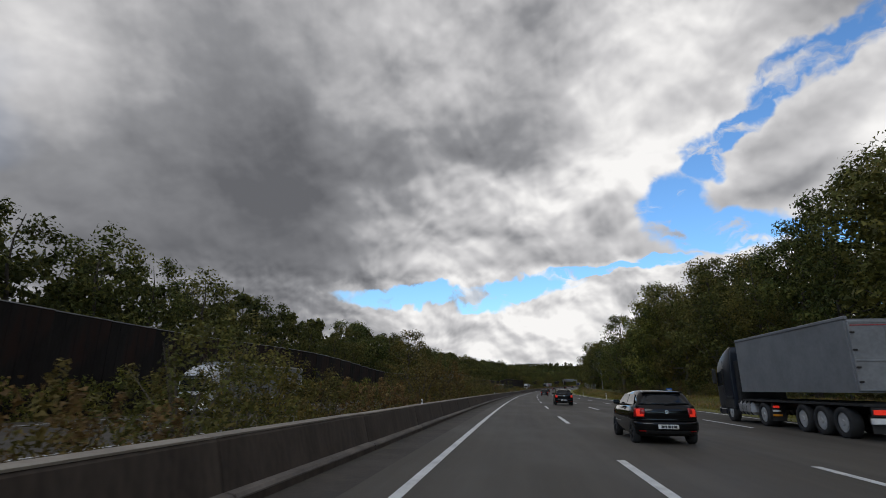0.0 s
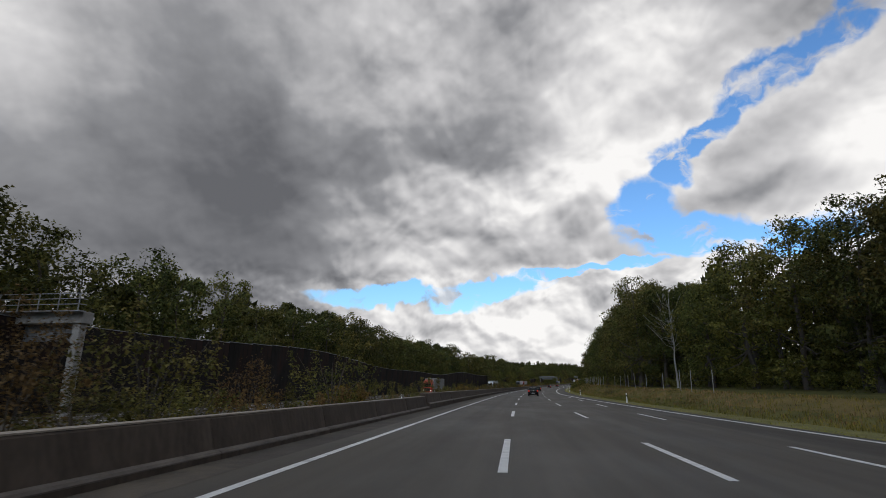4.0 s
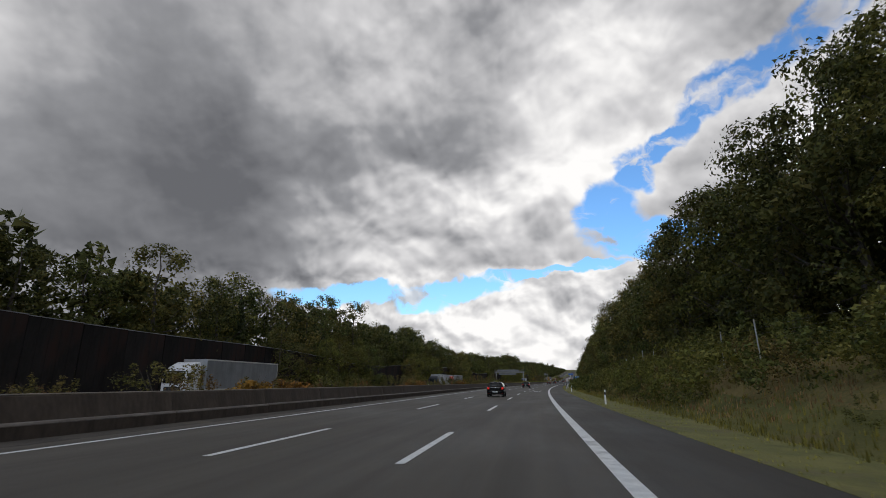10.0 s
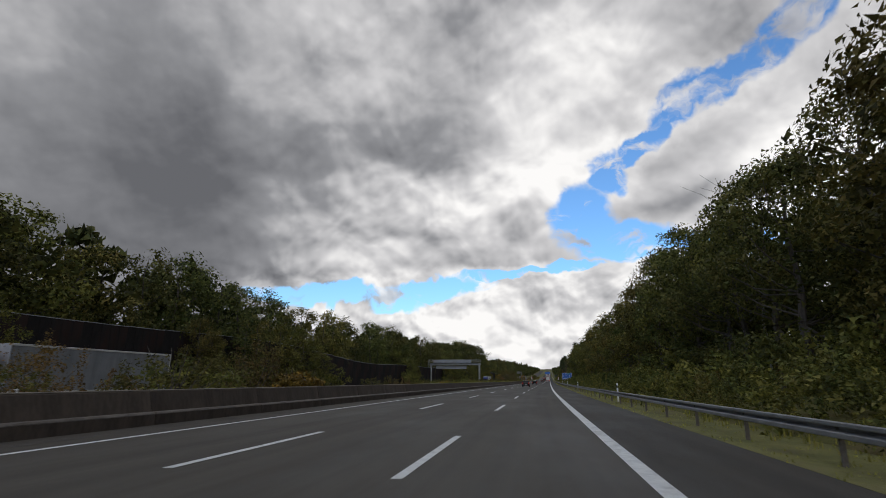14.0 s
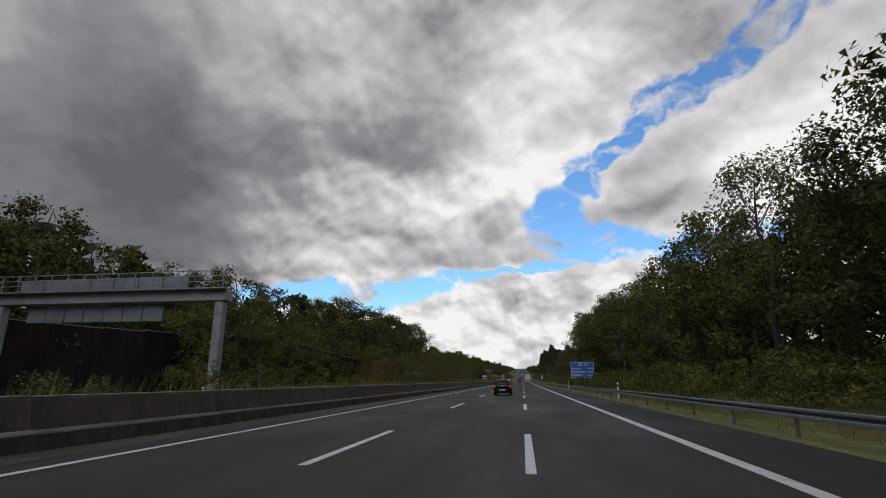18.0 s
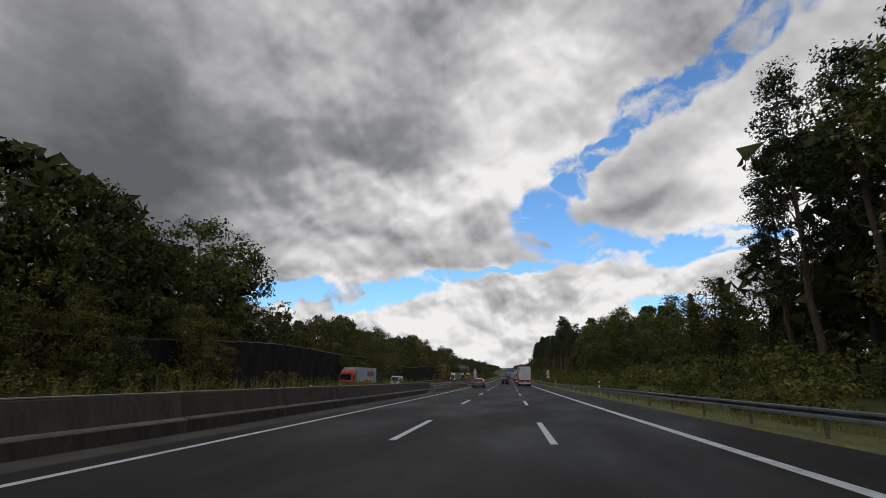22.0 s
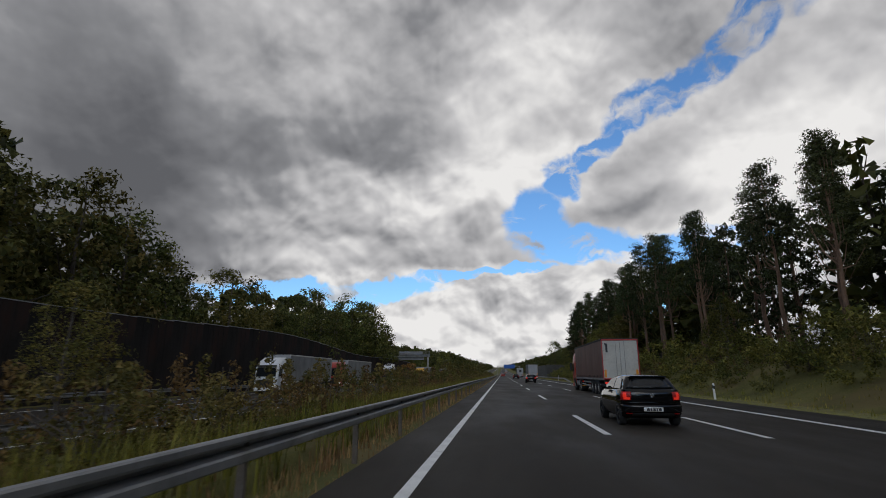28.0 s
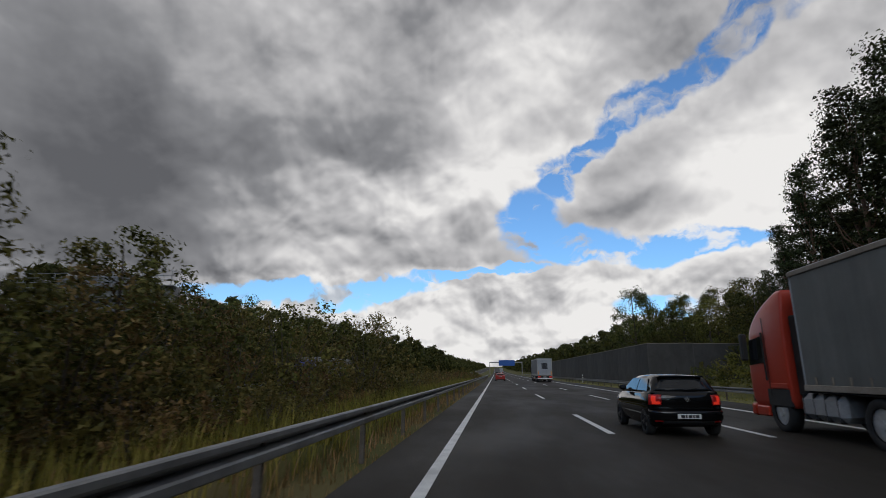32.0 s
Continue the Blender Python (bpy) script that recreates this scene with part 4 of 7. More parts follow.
rb = random.Random(13)
MED_K = [(-60, .85), (0, .9), (40, .95), (80, 1.0), (117, 1.0), (124, .62), (152, .62), (165, 1.0), (185, .9), (230, 1.05), (420, 1.1), (600, 0.95), (690, 1.15), (780, 1.25), (800, 0.9), (850, 0.5), (880, 0.4), (930, 0.7), (990, .92), (1160, .92), (1300, 0.8)]
s = -40.0
while s < 1330:
    k = knots(s, MED_K) * rb.uniform(0.7, 1.2)
    thick = s < 170 or 690 < s < 790 or 980 < s < 1180
    if 880 < s < 950:
        pass
    elif s > 960:
        bush(rb.choice(["green", "green", "green", "rust"]), s, rb.uniform(-7.5, -5.2), k * 0.9, rb, "in the median")
        bush("low", s + 2, rb.uniform(-5.0, -4.0), k * 0.55, rb, "in the median", scrub)
        bush("low", s + 1, rb.uniform(-7.5, -4.6), k * 0.95, rb, "in the median", scrub)
        bush("low", s + 3, rb.uniform(-9.8, -6.6), k * 1.05, rb, "in the median", scrub)
    elif thick:
        bush(rb.choice(["tall", "tall", "autumn", "green"]), s, rb.uniform(-8.2, -5.2), k, rb, "in the median")
        bush("low", s + 1.5, rb.uniform(-5.4, -4.2), k * 0.8, rb, "in the median", scrub)
    else:
        bush(rb.choice(["green", "rust", "green", "green", "yellow"]), s, rb.uniform(-7.5, -4.6), k, rb, "in the median")
        bush("low", s + 2.4, rb.uniform(-9.8, -6.5), k * 0.9, rb, "", scrub)
    s += rb.uniform(3.2, 4.6) if thick else rb.uniform(4.2, 7.5)
s = -40.0
while s < 1330:
    e = knots(s, RIGHT_U)
    bush(rb.choice(["dark", "dark", "hedge"]), s, e - rb.uniform(1.0, 4.0) - (0 if s > 400 else -1.5), rb.uniform(0.6, 1.25), rb, "below the wood", thicket)
    if s < 480:
        bush("dark", s + 1, e + rb.uniform(2.5, 5.0), rb.uniform(1.1, 1.5), rb, "", thicket)
    if 385 < s < 1200:
        for _ in range(2):
            bush(rb.choice(["hedge", "hedge", "dark"]), s + rb.uniform(-2, 2), rb.uniform(17.6, 22.5), rb.uniform(0.4, 0.85), rb, "", thicket)
    if 400 < s < 480 or 1000 < s < 1150:
        bush(rb.choice(["green", "tall", "rust"]), s + 2, e - rb.uniform(3.5, 6.0), rb.uniform(0.6, 1.0), rb, "on the bank")
    s += rb.uniform(3.6, 6.0)
# overgrowth in front of the noise wall
ro = random.Random(29)
for a, b, step in ((428, 478, 3.2), (494, 534, 4.0), (554, 592, 2.6), (640, 652, 3.0), (692, 842, 3.4), (-40, 140, 5.0)):
    s = float(a)
    while s < b:
        if a > 0 and ro.random() < 0.6:
            tree(ro.choice(["maple", "bushy"]), ro.randrange(3), s, -27.9, ro.uniform(6.5, 11), ro)
        bush(ro.choice(["hedge", "dark", "hedge", "dark"]), s + ro.uniform(-1, 1), -27.6, ro.uniform(0.8, 1.45), ro, "", thicket)
        s += step * ro.uniform(0.7, 1.3)
for k in range(9):
    bush(("tall", "autumn", "dark")[k % 3], 497 + 5.5 * k + ro.uniform(-1, 1), ro.uniform(-10.6, -8.0), ro.uniform(0.8, 1.15), ro, "in the median")
for k in range(10):
    bush(("tall", "autumn", "tall")[k % 3], 1151 + 2.6 * k + ro.uniform(-1, 1), ro.uniform(-9.5, -6.2), ro.uniform(0.95, 1.3), ro, "in the median")
for k in range(44):
    bush(("low", "low", "hedge")[k % 3], 1172 + 3.6 * k + ro.uniform(-1, 1), ro.uniform(-10.5, -4.8), ro.uniform(0.55, 0.95), ro, "", scrub)
s = 372.0
while s < 560:
    bush(ro.choice(["hedge", "low", "dark", "low"]), s, ro.uniform(17.4 if s > 384 else 19.5, 25.5), ro.uniform(0.45, 0.95), ro, "", thicket)
    s += ro.uniform(0.9, 1.7)
for k in range(16):
    bush("low", 836 + 3.0 * k, ro.uniform(-9.5, -3.8), ro.uniform(0.5, 0.75), ro, "", scrub)
for k in range(17):
    bush(("tall", "green", "autumn")[k % 3], 110 + 3.1 * k + ro.uniform(-1, 1), ro.uniform(-10.2, -6.6), ro.uniform(0.85, 1.12) * (.58 if 3 < k < 14 else 1), ro, "in the median")
for k in range(22):
    bush("low", 4 + 3.6 * k + ro.uniform(-1, 1), ro.uniform(-9.5, -5.4), ro.uniform(0.8, 1.15), ro, "", scrub)
rw = random.Random(41)
for k in range(11):
    tree(("maple", "bushy")[k % 2], k, 893 + 4.6 * k + rw.uniform(-1, 1), -28.2, rw.uniform(6.0, 9.5), rw)
    bush("hedge", 895 + 4.6 * k, -27.8, rw.uniform(0.7, 1.2), rw, "", thicket)
for k in range(30):
    bush("rust", 316 + 2.0 * k + rw.uniform(-1, 1), rw.uniform(18.6, 24.0), rw.uniform(0.16, 0.36), rw, "", thicket)
for k in range(18):
    bush(("hedge", "dark")[k % 2], 1126 + 3.0 * k + rw.uniform(-1, 1), rw.uniform(24.0, 27.0), rw.uniform(0.9, 1.4), rw, "", thicket)
for k in range(14):
    bush(("low", "green", "low")[k % 3], 900 + 2.1 * k, ro.uniform(-10.0, -5.2), ro.uniform(0.3, 0.55), ro, "", scrub)
for s, u, h in ((1176, 26.4, 21.5), (1180, 26.0, 20.5), (1183, 27.5, 19.5), (1186, 26.2, 17.5), (1189, 27.5, 16), (1192, 27, 14), (1195, 29, 12.5), (1201, 30, 11.5)):
    tree("pine", int(s), s, u, h, ro)
bush("autumn", 1088, -7.2, 1.0, ro, "in the median"), bush("autumn", 1091, -8.2, 0.9, ro, "in the median")
for s, u, k in ((312, 22.3, 0.9), (318, 23.0, 0.7), (236, 18.9, 0.42), (238.5, 18.6, 0.36), (262, 21.5, 0.6), (341, 21.0, 0.4)):
    bush("green", s, u, k, ro, "on the grassy bank")
for k in range(22):
    bush(("rust", "green", "autumn", "green", "tall")[k % 5], 14 + 5.9 * k + ro.uniform(-1.5, 1.5), ro.uniform(22.0, 26.5), ro.uniform(0.45, 0.85), ro, "on the bank below the wood")
for s, u, h in ((1101, 23.6, 9.5), (1106, 24.2, 11), (1111, 23.2, 9.0), (1117, 24.0, 10.5), (1124, 23.4, 9.5), (1130, 24.2, 8.5), (1056, 24.0, 7.0)):
    tree("maple", int(s), s, u, h, ro)
for k in range(60):
    bush("low", 190 + 3.2 * k + ro.uniform(-1.5, 1.5), ro.uniform(17.2, 23.0), ro.uniform(0.14, 0.36), ro, "", thicket)
scrub.make("scrub", "low tangled green and rust scrub in the median", "scrub")
deep.make("wood", "mixed dark green wood behind the first roadside trees", "woodland")
thicket.make("undergrowth", "dense dark green undergrowth along the wood's edge", "undergrowth")


# ---- vehicles ----
def paint(name, col, rough=0.25, metal=0.0):
    m, n, b = material(name)
    co = n.n("ShaderNodeTexCoord").outputs["Object"]
    dust = n.ramp(n.noise(co, 2.2, 5.0, 0.6), 0.45, 0.8)
    n.put(b, "Base Color", n.mix(n.math("MULTIPLY", dust, 0.035), (*col, 1), (0.11, 0.105, 0.095, 1)))
    n.put(b, "Roughness", n.ramp(dust, 0, 1, rough, rough + 0.12)), n.put(b, "Metallic", metal)
    n.put(b, "Coat Weight", 0.0), n.put(b, "Specular IOR Level", 0.42), n.put(b, "Coat Roughness", 0.08)
    return m


BLACKPAINT = paint("black_car_paint", (0.003, 0.003, 0.0035), 0.07)
GREYPAINT = paint("grey_car_paint", (0.150, 0.154, 0.162), 0.16, 0.55)
REDPAINT = paint("red_car_paint", (0.30, 0.025, 0.018), 0.28)
ORANGEPAINT = paint("orange_red_cab_paint", (0.45, 0.045, 0.022), 0.3)
BLUEPAINT = paint("blue_cab_paint", (0.016, 0.030, 0.16), 0.28)
DARKPAINT = paint("dark_cab_paint", (0.010, 0.014, 0.022), 0.28)
YELLOWPAINT = paint("yellow_cab_paint", (0.62, 0.33, 0.02), 0.3)
WHITEPAINT = paint("white_cab_paint", (0.62, 0.63, 0.64), 0.3)
TYRE = surface("tyre_rubber", (0.010, 0.010, 0.010), (0.026, 0.026, 0.026), 5, 0.85, 6, 0.2)
LORRYRIM = surface("pale_lorry_rim", (0.34, 0.34, 0.33), (0.58, 0.58, 0.57), 4, 0.5, 6, 0.05, metal=0.25)
RIM = surface("dull_rim_metal", (0.16, 0.16, 0.165), (0.30, 0.30, 0.31), 4, 0.45, 6, 0.05, metal=0.6)
DARKRIM = plain("dark_rim", (0.02, 0.02, 0.022), 0.4, 0.3)
CHASSIS = surface("dirty_black_chassis", (0.008, 0.008, 0.008), (0.030, 0.028, 0.026), 2, 0.75, 8, 0.2)
REDLIGHT = plain("tail_light", (0.75, 0.035, 0.018), 0.25, emit=0.42)
DULLRED = plain("tail_light_off", (0.34, 0.012, 0.012), 0.25)
HEADLIGHT = plain("headlight", (0.80, 0.80, 0.74), 0.15, emit=1.2)
AMBER = plain("amber_marker", (0.72, 0.27, 0.015), 0.4)
PLATE = plain("plate_white", (0.66, 0.66, 0.64), 0.4)
INK = plain("plate_ink", (0.015, 0.015, 0.02), 0.5)
CHROME = plain("badge_chrome", (0.60, 0.60, 0.62), 0.2, 1.0)
REDSTRIPE = plain("red_reflective_strip", (0.38, 0.03, 0.03), 0.5)


def glass_pane(name, tint=(0.012, 0.014, 0.016)):
    m, n, b = material(name)
    n.put(b, "Base Color", (*tint, 1)), n.put(b, "Roughness", 0.06), n.put(b, "Specular IOR Level", 0.45)
    return m


GLASS = glass_pane("dark_window_glass")


def curtain(name, dark, light):
    """Truck tarpaulin: dusty, with faint upright folds and streaks."""
    m, n, b = material(name)
    co = n.n("ShaderNodeTexCoord").outputs["Object"]
    streak = n.noise(n.vmath("MULTIPLY", co, (1, 1.2, 0.12)), 1.8, 5.0, 0.6)
    spot = n.noise(co, 0.9, 5.0, 0.65)
    f = n.math("ADD", n.math("MULTIPLY", n.ramp(streak, 0.3, 0.7), 0.55), n.math("MULTIPLY", n.ramp(spot, 0.3, 0.7), 0.45))
    n.put(b, "Base Color", n.mix(f, (*dark, 1), (*light, 1))), n.put(b, "Roughness", 0.55), n.put(b, "Specular IOR Level", 0.4)
    bp = n.n("ShaderNodeBump")
    n.put(bp, "Strength", 0.25), n.put(bp, "Distance", 0.03), n.put(bp, "Height", streak)
    n.put(b, "Normal", bp.outputs[0])
    return m


GREYCURTAIN = curtain("grey_tarpaulin", (0.135, 0.139, 0.140), (0.225, 0.229, 0.229))
OLIVECURTAIN = curtain("olive_grey_tarpaulin", (0.105, 0.108, 0.098), (0.175, 0.178, 0.162))
BROWNCURTAIN = curtain("red_brown_tarpaulin", (0.075, 0.026, 0.018), (0.150, 0.058, 0.040))
WHITECURTAIN = curtain("white_trailer_side", (0.36, 0.37, 0.39), (0.50, 0.51, 0.53))
CREAMDOOR = surface("cream_door_panel", (0.36, 0.35, 0.31), (0.50, 0.485, 0.44), 0.8, 0.5, 10, 0.1, stain=(0.30, 0.28, 0.24))
GREYDOOR = surface("grey_door_panel", (0.24, 0.25, 0.26), (0.34, 0.35, 0.36), 0.8, 0.5, 10, 0.1)
TANKALU = surface("pale_tank_metal", (0.30, 0.30, 0.30), (0.46, 0.46, 0.45), 1.5, 0.45, 8, 0.1, metal=0.25, stain=(0.16, 0.15, 0.13))
ALUBODY = surface("aluminium_tipper_body", (0.17, 0.175, 0.18), (0.25, 0.255, 0.26), 0.9, 0.55, 8, 0.15, metal=0.2)


def ring_loft(rings, close=True):
    """A bmesh through rings of equal length."""
    bm = bmesh.new()
    rows = [[bm.verts.new(p) for p in r] for r in rings]
    n = len(rings[0])
    for a, b in zip(rows, rows[1:]):
        for j in range(n):
            bm.faces.new((a[j], a[(j + 1) % n], b[(j + 1) % n], b[j]))
    if close:
        bm.faces.new(list(reversed(rows[0])))
        bm.faces.new(rows[-1])
    bmesh.ops.recalc_face_normals(bm, faces=bm.faces)
    return bm


def patch(corners, thick=0.006):
    """A thin pane through four or more corners, lying just proud of them."""
    bm = bmesh.new()
    c = [Vector(p) for p in corners]
    n = (c[1] - c[0]).cross(c[2] - c[0]).normalized() * thick
    lo, hi = [bm.verts.new(p - n) for p in c], [bm.verts.new(p + n) for p in c]
    bm.faces.new(list(reversed(lo))), bm.faces.new(hi)
    for i in range(len(c)):
        j = (i + 1) % len(c)
        bm.faces.new((lo[i], lo[j], hi[j], hi[i]))
    return bm


def wheel(parent, x, y, r, width, rim_mat, name="wheel", spokes=5):
    w = child(name, None, parent)
    w.matrix_basis = pose(x, y, r)
    side = 1 if x > 0 else -1
    bm = bmesh.new()
    prof = [(-width / 2 + .02, r * .64), (-width / 2, r * .72), (-width / 2, r * .93), (-width / 2 + .03, r), (width / 2 - .03, r), (width / 2, r * .93), (width / 2, r * .72), (width / 2 - .02, r * .64)]
    n = 24
    rows = [[bm.verts.new((a, b * math.cos(2 * math.pi * k / n), b * math.sin(2 * math.pi * k / n))) for a, b in prof] for k in range(n)]
    for k in range(n):
        for j in range(len(prof) - 1):
            bm.faces.new((rows[k][j], rows[k][j + 1], rows[(k + 1) % n][j + 1], rows[(k + 1) % n][j]))
    bmesh.ops.recalc_face_normals(bm, faces=bm.faces)
    part("tyre", bm, TYRE, w, smooth=True)
    bm = bmesh.new()
    tube(bm, (side * (width / 2 - .09), 0, 0), (side * (width / 2 - .05), 0, 0), r * .64, 20)
    tube(bm, (side * (width / 2 - .05), 0, 0), (side * (width / 2 + .01), 0, 0), r * .20, 10)
    if spokes == 8:
        tube(bm, (side * (width / 2 - .06), 0, 0), (side * (width / 2 - .035), 0, 0), r * .48, 20)
    for k in range(spokes if spokes < 8 else 0):
        a = 2 * math.pi * k / spokes
        tube(bm, (side * (width / 2 - .03), 0, 0), (side * (width / 2 - .03), r * .62 * math.cos(a), r * .62 * math.sin(a)), r * .085, 5)
    part("rim", bm, rim_mat, w)
    return w


def hatch_shell(w, belt, H, u0, u1, z0, z1, d, nu=14, nv=8, back=.05):
    """A curved piece of a hatchback's rear between u0 and u1 of its half width and two heights, d proud of the sheet metal."""
    q, g = belt / .994, H - belt
    prof = [(.26, .10, .90), (.31, .00, .955), (.40, -.055, .985), (.52, -.075, .99), (.585, -.07, .99), (.61, -.015, .985), (.68, .0, .98), (.80, -.025, .975), (.91, -.015, .965), (.99, .03, .93), (1.03, .06, .90)]
    prof = [(z * q, y, x) for z, y, x in prof] + [(belt + g * .35, .155, .80), (belt + g * .72, .265, .69), (belt + g * .80, .285, .675), (belt + g * .93, .29, .63), (H, .36, .58)]
    zs, ys, xs = [p[0] for p in prof], [p[1] for p in prof], [p[2] for p in prof]

    def at_(u, z, d_):
        return (u * w * float(np.interp(z, zs, xs)), float(np.interp(z, zs, ys)) + .20 * abs(u) ** 4.5 - d_, z)
    bm = bmesh.new()
    us_ = [u0 + (u1 - u0) * i / nu for i in range(nu + 1)]
    vs_ = [z0 + (z1 - z0) * j / nv for j in range(nv + 1)]
    front = [[bm.verts.new(at_(u, z, d)) for z in vs_] for u in us_]
    rear = [[bm.verts.new(at_(u, z, d - back)) for z in vs_] for u in us_]
    for i in range(nu):
        for j in range(nv):
            bm.faces.new((front[i][j], front[i + 1][j], front[i + 1][j + 1], front[i][j + 1]))
    rim = [front[i][0] for i in range(nu + 1)] + [front[nu][j] for j in range(1, nv + 1)] + [front[i][nv] for i in range(nu - 1, -1, -1)] + [front[0][j] for j in range(nv - 1, 0, -1)]
    rim2 = [rear[i][0] for i in range(nu + 1)] + [rear[nu][j] for j in range(1, nv + 1)] + [rear[i][nv] for i in range(nu - 1, -1, -1)] + [rear[0][j] for j in range(nv - 1, 0, -1)]
    for i in range(len(rim)):
        j = (i + 1) % len(rim)
        bm.faces.new((rim[j], rim[i], rim2[i], rim2[j]))
    for v in [v for v in bm.verts if not v.link_faces]:
        bm.verts.remove(v)
    bmesh.ops.recalc_face_normals(bm, faces=bm.faces)
    return bm


def hatch_rear(c, w, belt, H, paint_):
    """Bumper, tailgate, window and roof spoiler of a hatchback."""
    q = belt / .994
    part("rear_bumper", hatch_shell(w, belt, H, -1, 1, .26 * q, .605 * q, 0, 18, 10), paint_, c, smooth=True)
    part("tailgate", hatch_shell(w, belt, H, -1, 1, .61 * q, 1.035 * q, 0, 18, 10), paint_, c, smooth=True)
    part("bumper_insert", hatch_shell(w, belt, H, -.72, .72, .29 * q, .375 * q, .012, 10, 2), BLACK, c, "dark plastic lower bumper")
    part("bumper_crease", hatch_shell(w, belt, H, -.93, .93, .40 * q, .412 * q, .010, 12, 1), paint_, c)
    part("window_frame", hatch_shell(w, belt, H, -.97, .97, 1.03 * q, belt + (H - belt) * .82, 0, 14, 6, .10), paint_, c, smooth=True)
    part("rear_window", hatch_shell(w, belt, H, -.86, .86, 1.055 * q, belt + (H - belt) * .77, .014, 14, 6), GLASS, c, "dark rear window", smooth=True)
    part("brake_light", hatch_shell(w, belt, H, -.16, .16, belt + (H - belt) * .86, belt + (H - belt) * .90, .012, 4, 1), DULLRED, c)
    for s_ in (-1, 1):
        part("reflector", hatch_shell(w, belt, H, s_ * .70, s_ * .90, .345 * q, .375 * q, .014, 4, 1), DULLRED, c)


def hatch_lamp(c, w, belt, H, s_, lights):
    """A wide tail lamp wrapping round the rear corner, with its lit pieces."""
    q = belt / .994
    lamp = part("tail_light", hatch_shell(w, belt, H, s_ * .70, s_ * 1.0, .715 * q, .955 * q, .014, 8, 4), DULLRED, c, "red tail light", smooth=True)
    if lights is REDLIGHT:
        part("lamp_glow", hatch_shell(w, belt, H, s_ * .73, s_ * .93, .735 * q, .80 * q, .020, 5, 2), lights, lamp, "lit lamp behind the red glass")
        part("lamp_glow", hatch_shell(w, belt, H, s_ * .84, s_ * .95, .80 * q, .93 * q, .020, 4, 3), lights, lamp, "lit lamp behind the red glass")


